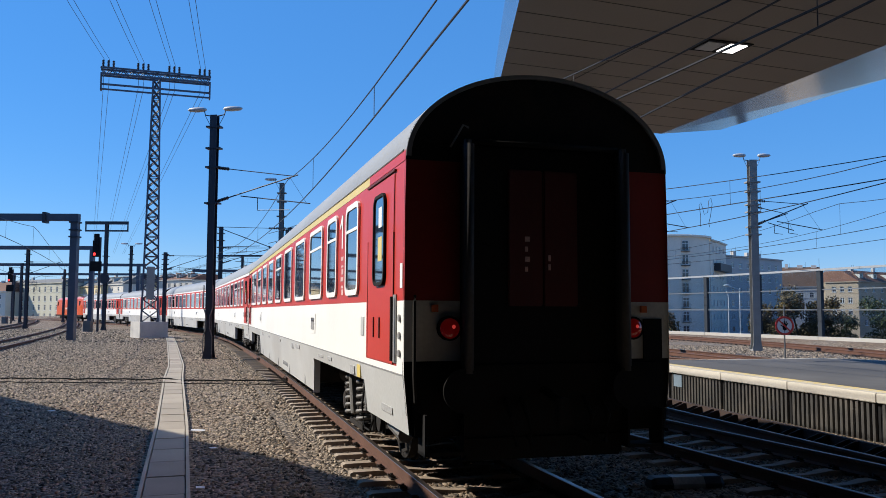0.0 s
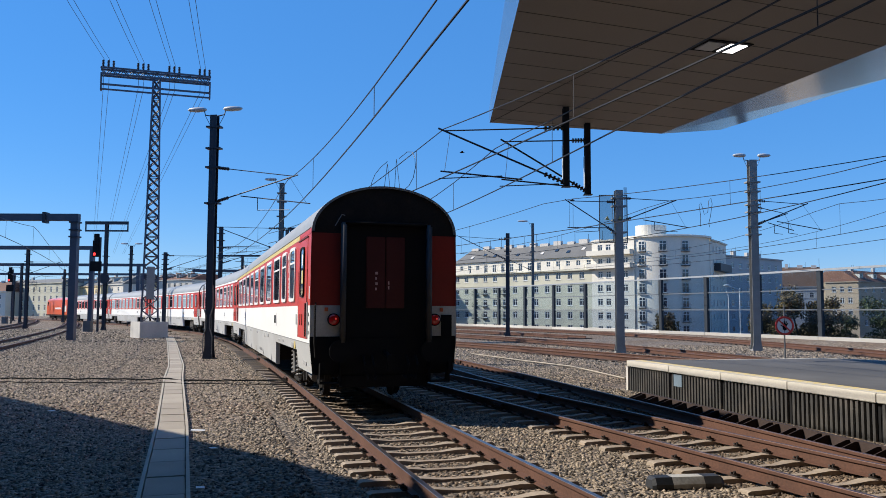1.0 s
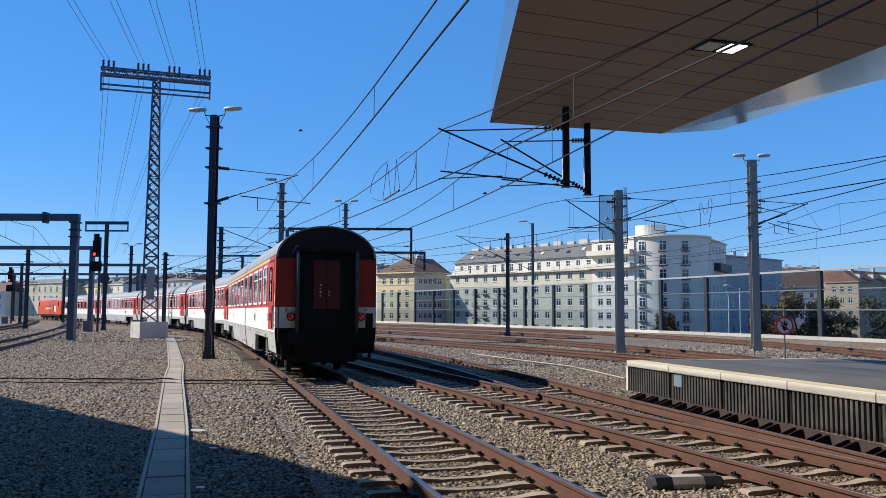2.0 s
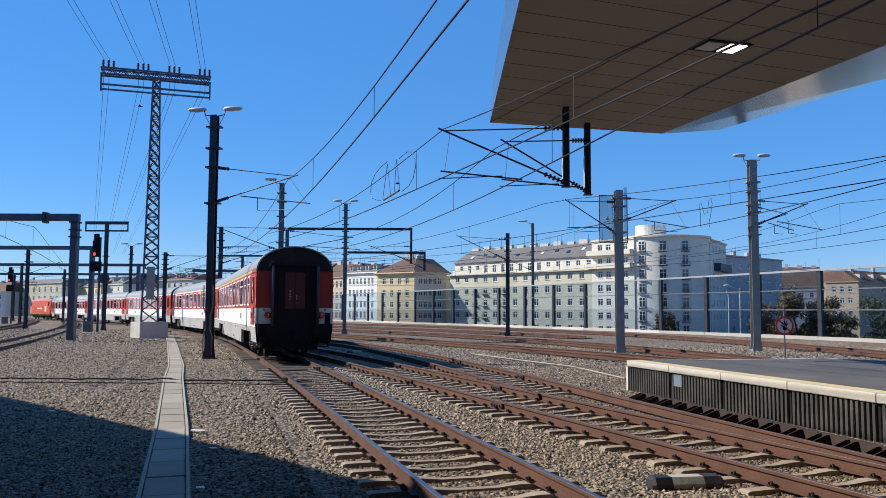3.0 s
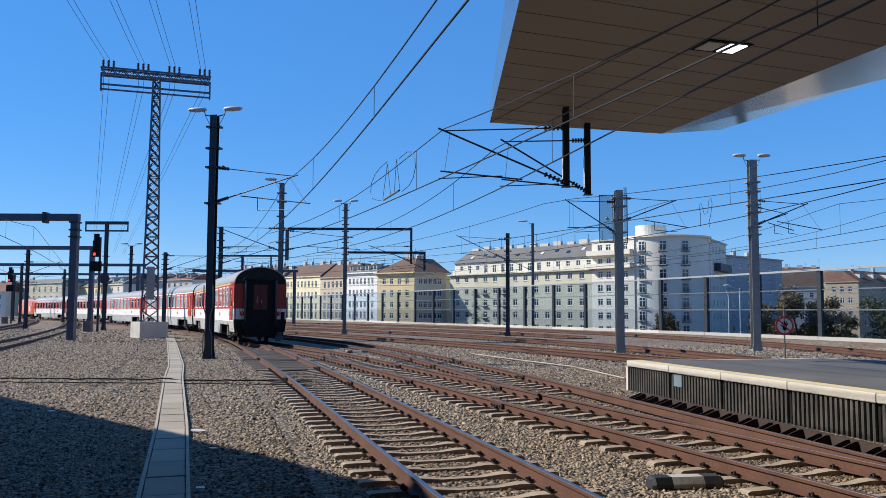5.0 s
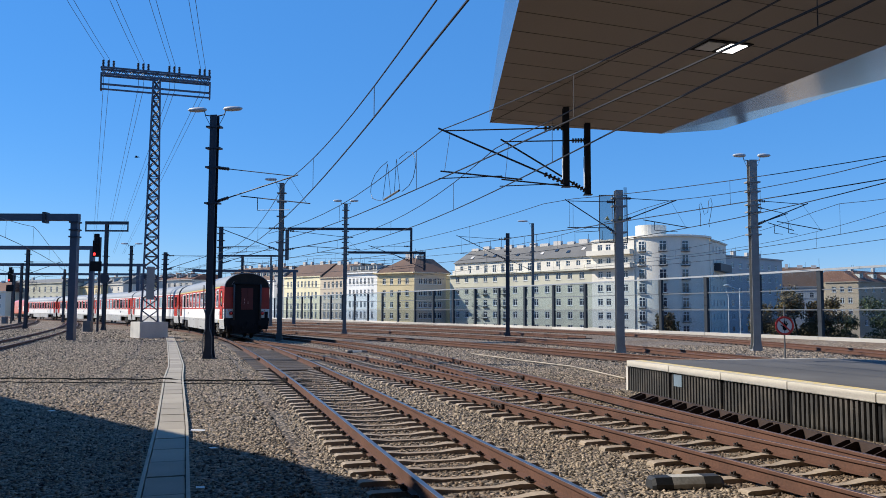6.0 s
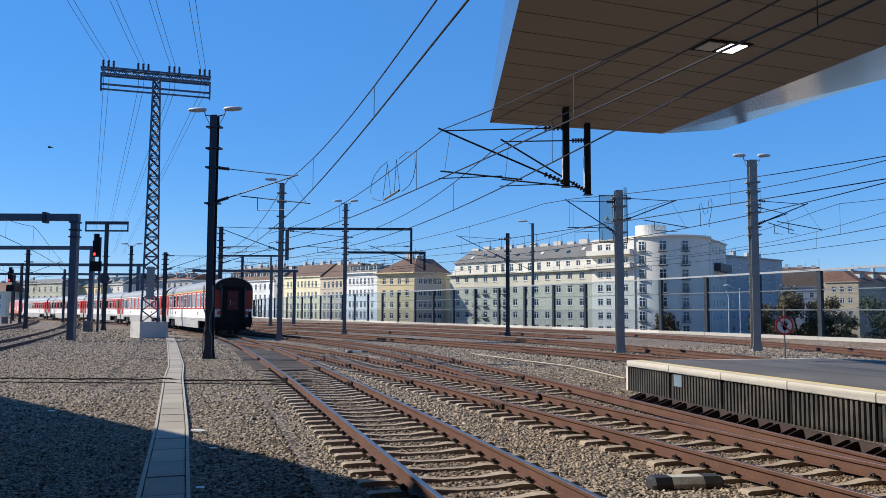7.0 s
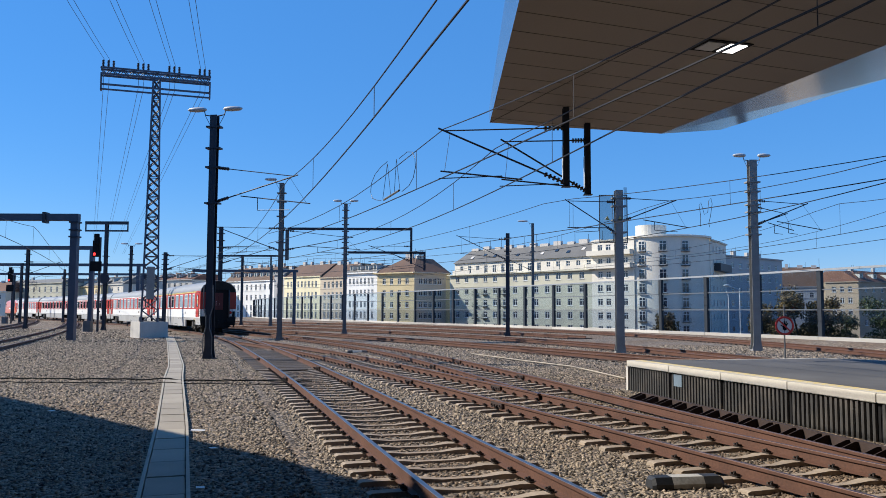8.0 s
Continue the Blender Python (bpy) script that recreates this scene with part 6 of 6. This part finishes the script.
house((-138.0, 304.0), (-117.0, 282.0), 13, 10.2, (7.4, 4.2), 5, C_CREAM, M_GROOF, 12.8, "distant cream house with a grey roof", dormers=4, chimneys=3, setback=5)
house((-166.0, 315.0), (-134.0, 290.0), 14, 11.5, (8.0, 4.8, 1.6), 9, C_GREEN, M_GROOF, 13.0, "distant pale stuccoed palace front", w=1.2, h=2.0, chimneys=2, setback=3)
house((-178.0, 305.0), (-160.0, 302.0), 14, 8.5, (5.6, 2.4), 6, C_WHITE, M_RROOF, 12.0, "distant white house with a red roof", chimneys=3, setback=4)
house((112.0, 241.0), (118.0, 234.0), 18, 10.8, (7.8, 4.6, 1.4), 3, C_PEACH, M_RROOF, 14.2, "peach house with a big red-brown roof", hip=True, chimneys=1, setback=5)
house((118.0, 234.0), (140.0, 246.0), 12, 10.8, (7.8, 4.6, 1.4), 6, C_PEACH, M_RROOF, 14.0, "shaded long side of the peach house", dormers=4, chimneys=3, setback=5)
house((97.0, 250.0), (112.0, 244.0), 14, 9.6, (6.2, 3.0), 5, C_GREY, M_BROOF, 15.6, "grey house with a brown roof and chimneys", chimneys=4, setback=5)
house((138.0, 262.0), (165.0, 262.0), 14, 8.0, (5.0, 2.0), 7, C_WHITE, M_RROOF, 12.0, "far white houses with red roofs", chimneys=4, setback=5)

# trees and shrubs behind the barrier
M_BARK = mat("bark", (0.07, 0.05, 0.035), 0.9, 0, 0.3, 4, 30, 0.6)


def leaf_mat(name, c0, c1):
    m = stone_mat(name, c0, c1)
    m.node_tree.nodes["Principled BSDF"].inputs["Roughness"].default_value = 0.6
    return m


M_LEAF_A = leaf_mat("autumn_leaves", (0.05, 0.045, 0.014), (0.20, 0.125, 0.04))
M_LEAF_B = leaf_mat("green_leaves", (0.025, 0.045, 0.012), (0.09, 0.10, 0.03))


def tree(x, y, h, spread, leaves, label, seed, count=7000):
    rng = random.Random(seed)
    h -= TOWN
    t = thing("tree", pose(x, y, TOWN), label, "tree", "trees behind the barrier")
    bm = bmesh.new()
    fork = h * 0.15
    tube(bm, (0, 0, 0), (0.1, 0, fork), 0.17, 8, 0.12)
    tips = []
    for i in range(16):
        a = i * 2.4
        q = Vector((math.cos(a) * spread * rng.uniform(0.3, 0.8), math.sin(a) * spread * rng.uniform(0.3, 0.8), h * rng.uniform(0.48, 0.95)))
        mid = Vector((0.1, 0, fork)).lerp(q, 0.5) + Vector((0, 0, 0.3))
        tube(bm, (0.1, 0, fork), mid, 0.09, 6, 0.06)
        tube(bm, mid, q, 0.06, 6, 0.02)
        tips += [q, mid]
    part("trunk", bm, M_BARK, t, "brown trunk and limbs")
    verts, faces = [], []
    clumps = [(c, rng.uniform(0.35, 0.75) * spread * 0.6) for c in tips for _ in range(2)]
    for i in range(count):
        c, r = rng.choice(clumps)
        v = Vector((rng.gauss(0, 1), rng.gauss(0, 1), rng.gauss(0, 0.8))).normalized() * r * rng.random() ** 0.4
        p = c + v
        p.z = max(0.2, p.z)
        s = rng.uniform(0.08, 0.15)
        u = Vector((rng.gauss(0, 1), rng.gauss(0, 1), rng.gauss(0, 1))).normalized()
        w = u.cross(Vector((rng.gauss(0, 1), rng.gauss(0, 1), rng.gauss(0, 1)))).normalized()
        k = len(verts)
        verts += [p - u * s, p + w * s * 0.6, p + u * s, p - w * s * 0.6]
        faces.append((k, k + 1, k + 2, k + 3))
    part("crown", raw("crown", verts, faces, leaves), None, t, "loose crown of small leaves")


tree(30.6, 76, 3.6, 2.7, M_LEAF_A, "brownish green autumn tree behind the barrier", 1, 15000)
tree(33.9, 77, 4.1, 3.0, M_LEAF_A, "tall brownish autumn tree behind the barrier", 2, 17000)
tree(37.6, 78, 1.8, 2.0, M_LEAF_B, "low dark green tree behind the barrier", 3, 9000)
tree(41.8, 76, 3.3, 3.0, M_LEAF_B, "dark green tree behind the barrier", 5, 15000)
tree(21.5, 80, 2.0, 1.5, M_LEAF_A, "low reddish brown shrub behind the barrier", 6, 6000)


def street_lamp(x, y, h, s):
    h -= TOWN
    t = thing("street_lamp", pose(x, y, TOWN), "slim white street lamp behind the barrier", "street lamp", "street lamps behind the barrier")
    part("post", bm_tube((0, 0, 0), (0, 0, h), 0.075, 8, r2=0.05), M_WHITE, t, "white tapered post")
    part("arm", bm_tube((0, 0, h - 0.15), (s * 1.5, 0, h + 0.25), 0.045, 6), M_WHITE, t, "raised white arm")
    bm = bmesh.new()
    loft(bm, [[Vector((s * u, wd * math.cos(k * math.tau / 8), h + 0.27 + ht * math.sin(k * math.tau / 8))) for k in range(8)] for u, wd, ht in ((1.2, 0.06, 0.05), (1.5, 0.18, 0.11), (1.9, 0.16, 0.10), (2.1, 0.05, 0.03))])
    part("lamp_head", bm, M_WHITE, t, "white lamp head", smooth=True)


street_lamp(30.6, 85.0, 4.3, -0.8)
street_lamp(29.6, 85.5, 3.6, -0.1)


# unseen plain wall on the yard's far side, added to darken pane reflections
part("reflection_wall", bm_box(-171, -170, -60, 250, -0.3, 14.0), M_BROOF, None)
tagged(bpy.data.objects["reflection_wall"], "unseen plain brown wall added to darken coach window reflections", "wall", kind="structure")


# ---- cable trough ----
def trough_line(y):
    return float(np.interp(y, (4, 9, 14, 24, 29, 48, 61), (-1.42, -2.98, -4.54, -7.77, -9.3, -15.67, -20.1)))


M_TROUGHSIDE = mat("trough_side", (0.37, 0.33, 0.265), 0.85, 0, 0.2, 1.5, 50, 0.2)


def build_trough():
    t = thing("cable_trough", pose(0, 0, 0), "concrete cable trough with a row of flat lids", "cable trough", kind="structure")
    pts = run(trough_line, 4.5, 60, 1.0)
    bm = bmesh.new()
    box(bm, -0.215, 0.215, -0.490, 0.490, -0.2, -0.122, bevel=0.008)
    lid = mesh_of(bm, "lid", M_TROUGH)
    for i, (p, d) in enumerate(pts):
        part("lid", lid, None, t, m=Matrix.Translation(p + Vector((0, 0, random.uniform(-0.004, 0.004)))) @ Matrix.Rotation(math.atan2(d.y, d.x) - math.pi / 2 + random.uniform(-0.012, 0.012), 4, "Z"))
    for s in (-1, 1):
        bm = bmesh.new()
        rings = []
        for p, d in pts:
            n = Vector((d.y, -d.x, 0))
            rings.append([p + n * (s * o) + Vector((0, 0, z)) for o, z in ((0.225, -0.3), (0.225, -0.112), (0.268, -0.112), (0.272, -0.3))])
        loft(bm, rings)
        part("side_wall", bm, M_TROUGHSIDE, t, "pale trough side")


build_trough()


# ---- loose stones of the ballast ----
def scatter(name, label, y0, y1, per_m2, size, seed, wide=0.57, bed=False, left=False):
    g = np.random.RandomState(seed)
    area = wide * (y1 * y1 - y0 * y0)
    n = int(area * per_m2)
    y = np.sqrt(g.uniform(y0 * y0, y1 * y1, n))
    x = y * g.uniform(-wide, wide, n)
    tl = np.interp(y, (4, 9, 14, 24, 29, 48, 61), (-1.42, -2.98, -4.54, -7.77, -9.3, -15.67, -20.1))
    keep = (np.abs(x - tl) > 0.33) & ((x < 4.75 + (21.63 - y) * 0.2333) | (y > 23.5))
    grid = np.arange(0, 70, 0.5)
    near_track = np.zeros(n, bool)
    for fn, reach in ((line_main, 1.15), (line_second, 1.2), (line_third, 1.2)):
        near_track |= np.abs(x - np.interp(y, grid, [fn(v) for v in grid])) < reach
    keep &= near_track if bed else ~near_track
    if left:
        grid = np.arange(0, 100, 0.5)
        keep &= x < np.interp(y, grid, [line_main(v) for v in grid]) - 1.5
    x, y = x[keep], y[keep]
    n = len(x)
    edge = np.array([line_main(v) for v in np.arange(0, 70, 0.5)])
    level = np.where(x < np.interp(y, np.arange(0, 70, 0.5), edge) - 1.85, -0.186, -0.232)
    base = np.array([(1, 0, 0), (-1, 0, 0), (0, 1, 0), (0, -1, 0), (0, 0, 1), (0, 0, -1)], float)
    tri = np.array([(0, 2, 4), (2, 1, 4), (1, 3, 4), (3, 0, 4), (2, 0, 5), (1, 2, 5), (3, 1, 5), (0, 3, 5)])
    v = base[None] * g.uniform(0.55, 1.25, (n, 6, 1)) + g.normal(0, 0.16, (n, 6, 3))
    a, b = g.uniform(0, 6.28, n), g.uniform(-0.7, 0.7, n)
    ca, sa, cb, sb = np.cos(a), np.sin(a), np.cos(b), np.sin(b)
    vy = v[:, :, 1] * cb[:, None] - v[:, :, 2] * sb[:, None]
    vz = v[:, :, 1] * sb[:, None] + v[:, :, 2] * cb[:, None]
    vx = v[:, :, 0] * ca[:, None] - vy * sa[:, None]
    vy = v[:, :, 0] * sa[:, None] + vy * ca[:, None]
    s = g.uniform(size * 0.6, size * 1.35, n)[:, None]
    out = np.stack([vx * s + x[:, None], vy * s + y[:, None], vz * s * 0.8 + level[:, None] + g.uniform(-0.008, 0.012, n)[:, None]], 2).reshape(-1, 3)
    faces = (tri[None] + 6 * np.arange(n)[:, None, None]).reshape(-1, 3)
    me = bpy.data.meshes.new(name)
    me.vertices.add(len(out))
    me.vertices.foreach_set("co", out.ravel())
    me.loops.add(faces.size)
    me.loops.foreach_set("vertex_index", faces.ravel().astype(np.int32))
    me.polygons.add(len(faces))
    me.polygons.foreach_set("loop_start", np.arange(0, faces.size, 3, dtype=np.int32))
    me.update(calc_edges=True)
    me.materials.append(M_BED if bed else M_STONE)
    tagged(new(name, me), label, "gravel", kind="stuff")


scatter("ballast_stones", "loose grey and brown crushed stones of the ballast", 7.0, 15.0, 520, 0.032, 3)
scatter("ballast_stones", "rust-brown crushed stones between the rails", 7.0, 16.0, 480, 0.030, 6, bed=True)
scatter("ballast_stones", "rust-brown crushed stones between the rails", 16.0, 45.0, 150, 0.042, 7, bed=True)
scatter("ballast_stones", "loose grey and brown crushed stones of the ballast", 15.0, 32.0, 190, 0.042, 4)
scatter("ballast_stones", "loose grey and brown crushed stones of the ballast", 32.0, 50.0, 75, 0.055, 5)
scatter("ballast_stones", "loose grey and brown crushed stones of the ballast", 50.0, 84.0, 22, 0.085, 8, left=True)


# ---- guide brackets along the inner rail ----
def PLATE(y):
    return 4.28 + (19.53 - y) * 0.2005 + 0.0003 * (19.53 - y) ** 2


def build_ribs():
    t = thing("guard_rail", pose(0, 0, 0), "rusty guide plate with a row of gusset plates along the platform", "guard rail", kind="structure")
    fn = lambda y: PLATE(y)
    bm = bmesh.new()
    rib = [Vector((-0.46, 0, -0.17)), Vector((0.0, 0, -0.17)), Vector((0.0, 0, 0.0)), Vector((-0.06, 0, 0.0)), Vector((-0.40, 0, -0.13))]
    loft(bm, [[p + Vector((0, -0.009, 0)) for p in rib], [p + Vector((0, 0.009, 0)) for p in rib]])
    plate = mesh_of(bm, "gusset", M_DARKRAIL)
    for i, (p, d) in enumerate(run(fn, 7.0, 18.6, 0.62)):
        turn = Matrix.Rotation(math.atan2(d.y, d.x) - math.pi / 2, 4, "Z")
        for o in (-0.09, 0.09):
            part("gusset", plate, None, t, m=Matrix.Translation(p + d * o) @ turn)
    rings, bed = [], []
    for p, d in run(fn, 5.0, 19.2, 1.0):
        n = Vector((d.y, -d.x, 0))
        rings.append([p + n * o + Vector((0, 0, z)) for o, z in ((0.0, -0.20), (0.02, -0.20), (0.02, -0.01), (0.075, -0.01), (0.075, 0.01), (0.0, 0.01))])
        bed.append([p + n * o + Vector((0, 0, z)) for o, z in ((-0.50, -0.24), (0.10, -0.24), (0.10, -0.172), (-0.50, -0.172))])
    bm = bmesh.new()
    loft(bm, rings)
    part("guide_plate", bm, M_DARKRAIL, t, "dark rusty upright guide plate")
    bm = bmesh.new()
    loft(bm, bed)
    part("base_plate", bm, M_DARKRAIL, t, "dark base plate")


build_ribs()


# ---- prohibition sign ----
def build_sign():
    x, y = 14.3, 34.6
    t = thing("prohibition_sign", pose(x, y, -0.2), "round white prohibition sign with a red ring on a grey post", "sign")
    part("post", bm_tube((0, 0.03, 0), (0, 0.03, 2.35), 0.035, 8), M_GALV, t, "grey post")
    part("disc", bm_tube((0, 0, 1.46), (0, 0.012, 1.46), 0.385, 32), M_WHITE, t, "white disc")
    bm = bmesh.new()
    o = [Vector((0.395 * math.cos(i * math.tau / 32), -0.006, 1.46 + 0.395 * math.sin(i * math.tau / 32))) for i in range(32)]
    n = [Vector((0.31 * math.cos(i * math.tau / 32), -0.006, 1.46 + 0.31 * math.sin(i * math.tau / 32))) for i in range(32)]
    loft(bm, [[p + Vector((0, 0.02, 0)) for p in o], o, n, [p + Vector((0, 0.02, 0)) for p in n]], caps=False)
    part("ring", bm, M_SIGN, t, "red ring")
    bar = pose(0, -0.012, 1.46, ry=45)
    part("bar", bm_box(-0.31, 0.31, -0.003, 0.003, -0.03, 0.03), M_SIGN, t, "red diagonal bar", bar)
    bm = bmesh.new()
    prism_pts = [Vector((0.10 * math.cos(k * math.tau / 10) + 0.01, -0.006, 1.37 + 0.11 * math.sin(k * math.tau / 10))) for k in range(10)]
    loft(bm, [prism_pts, [p + Vector((0, 0.004, 0)) for p in prism_pts]])
    for ang, l in ((-58, 0.20), (-24, 0.25), (-4, 0.28), (15, 0.27), (34, 0.23)):
        box(bm, -0.024, 0.024, -0.006, -0.002, 0.03, l, m=pose(0.01, 0, 1.38, ry=ang))
    part("pictogram", bm, M_BLACK, t, "black stop pictogram")


build_sign()


# ---- striped box, track marker, cables, litter ----
M_BOXEND = mat("dark_box_paint", (0.02, 0.022, 0.026), 0.6, 0, 0.4, 6, 40, 0.2, (0.09, 0.08, 0.07), 0.5)
M_BOXMID = mat("dirty_white_box_paint", (0.44, 0.42, 0.38), 0.7, 0, 0.3, 6, 40, 0.2, (0.2, 0.17, 0.13), 0.6)


def striped_box(x, y, rz, l=1.0):
    t = thing("track_marker_box", pose(x, y, -0.21, rz=rz), "low black and white striped box on the ballast", "marker box", "striped boxes on the ballast")
    for i, (a, b, mt) in enumerate(((-0.5, -0.22, M_BOXEND), (-0.22, 0.22, M_BOXMID), (0.22, 0.5, M_BOXEND))):
        bm = bmesh.new()
        e0, e1 = (0.05 if i == 0 else 0), (0.05 if i == 2 else 0)
        prof = ((-0.13, 0.0), (0.13, 0.0), (0.13, 0.05), (0.08, 0.125), (-0.08, 0.125), (-0.13, 0.05))
        loft(bm, [[Vector((a * l, v * (0.8 if e0 else 1), w * (0.75 if e0 else 1))) for v, w in prof], [Vector(((a + e0) * l, v, w)) for v, w in prof],
                  [Vector(((b - e1) * l, v, w)) for v, w in prof], [Vector((b * l, v * (0.8 if e1 else 1), w * (0.75 if e1 else 1))) for v, w in prof]])
        part("block", bm, mt, t, "white middle" if i == 1 else "black end")


striped_box(2.82, 9.75, 9, 0.88)
striped_box(-4.1, 39.8, 8, 1.0)


def ground_cable(y, x0, x1, r, seed, fall):
    rng = random.Random(seed)
    bm = bmesh.new()
    n = 46
    pts = []
    for i in range(n + 1):
        x = x0 + (x1 - x0) * i / n
        z = -0.135 + rng.uniform(-0.012, 0.014)
        if abs(x - trough_line(y)) < 0.36:
            z = -0.095
        pts.append((x, y + fall * (x - x0) + 0.06 * math.sin(i * 0.5 + seed) + rng.uniform(-0.015, 0.015), z))
    polytube(bm, pts, r, 6)
    tagged(part("ground_cable", bm, M_BLACK), "black cable lying across the ballast", "cable", "cables on the ground")


ground_cable(23.9, -16.0, -3.6, 0.022, 1, -0.075)
ground_cable(22.6, -15.0, -3.4, 0.013, 2, -0.065)


def scrap(x, y, w, d, rz, label):
    bm = bmesh.new()
    vs = box(bm, -w, w, -d, d, -0.004, 0.004)
    for v in vs:
        v.co.z += 0.25 * v.co.x * v.co.x - 0.1 * v.co.y * v.co.x
    ob = part("paper_scrap", bm, M_WHITE, None, "", pose(x, y, -0.128, 4, 3, rz))
    tagged(ob, label, "litter", "litter on the ballast")


scrap(-3.95, 13.5, 0.11, 0.05, 10, "small white paper scrap on the ballast")
scrap(-3.23, 11.8, 0.05, 0.04, 40, "tiny pale paper scrap on the ballast")
scrap(-7.5, 16.0, 0.07, 0.04, 70, "tiny pale paper scrap on the ballast")
scrap(-2.65, 9.2, 0.045, 0.04, 20, "tiny pale paper scrap on the ballast")

# ---- lamp in the canopy ----
M_GLOW = mat("lamp_panel", (1.0, 0.93, 0.90), 0.4, 0, 0.02, emit=1.6)


def canopy_lamp():
    t = thing("canopy_lamp", pose(5.95, 17.3, 7.5, rz=17), "recessed twin canopy lamp, one panel lit", "lamp")
    bm = bmesh.new()
    box(bm, -0.56, 0.56, -0.36, 0.36, -0.02, -0.006)
    part("frame", bm, M_BLACK, t, "dark lamp recess")
    part("panel", bm_box(-0.48, -0.06, -0.26, 0.26, -0.035, -0.02), M_GREY, t, "unlit grey panel")
    part("panel", bm_box(0.06, 0.48, -0.26, 0.26, -0.035, -0.02), M_GLOW, t, "lit white panel")


canopy_lamp()


# ---- pale conduit lying on the ballast behind the tracks ----
bm = bmesh.new()
polytube(bm, [(1.38, 39.0, -0.17), (2.4, 36.0, -0.165), (3.35, 33.5, -0.17), (4.66, 30.2, -0.165), (5.1, 27.5, -0.17), (5.45, 24.8, -0.17)], 0.022, 8)
tagged(part("conduit", bm, M_TROUGH), "pale conduit lying on the ballast", "conduit")


# ---- the train's way ----
WAY = [p for p, d in run(line_main, -8, 220, 0.25)]
ALONG = [0.0]
for p, q in zip(WAY, WAY[1:]):
    ALONG.append(ALONG[-1] + (q - p).length)


def on_way(s):
    x = np.interp(s, ALONG, [p.x for p in WAY])
    y = np.interp(s, ALONG, [p.y for p in WAY])
    return Vector((float(x), float(y), 0))


START = float(np.interp(8.17, [p.y for p in WAY], ALONG))


def gone(t):
    """Metres that the train has run since the start."""
    return 7.80 * t - 0.02 * t * t


def car_pose(s, length, pivot):
    a, b = on_way(s + pivot), on_way(s + length - pivot)
    d = (b - a).normalized()
    swing = 0.205     # the body hangs outwards on the curve
    base = a - d * pivot + Vector((d.y, -d.x, 0)) * swing
    return Matrix.Translation(base) @ Matrix.Rotation(math.atan2(d.y, d.x) - math.pi / 2, 4, "Z")


def motions():
    times = [i * 0.5 for i in range(17)]
    fine = [i / 15 for i in range(121)]
    for b, p, q in BIRDS:
        way = Vector(q) - Vector(p)
        turn = Matrix.Rotation(math.atan2(way.y, way.x) - math.pi / 2, 4, "Z")
        walk(b, [(t, Matrix.Translation(Vector(p) + way * (t / 8.0) + Vector((0, 0, 0.08 * math.sin(t * 2.1)))) @ turn) for t in times])
    for car, ahead, length, pivot, sets, radius in CARS:
        walk(car, [(t, car_pose(START + ahead + gone(t), length, pivot)) for t in times])
        for w, at in sets:
            walk(w, [(t, at @ Matrix.Rotation(-gone(t) / radius, 4, "X")) for t in fine])


motions()
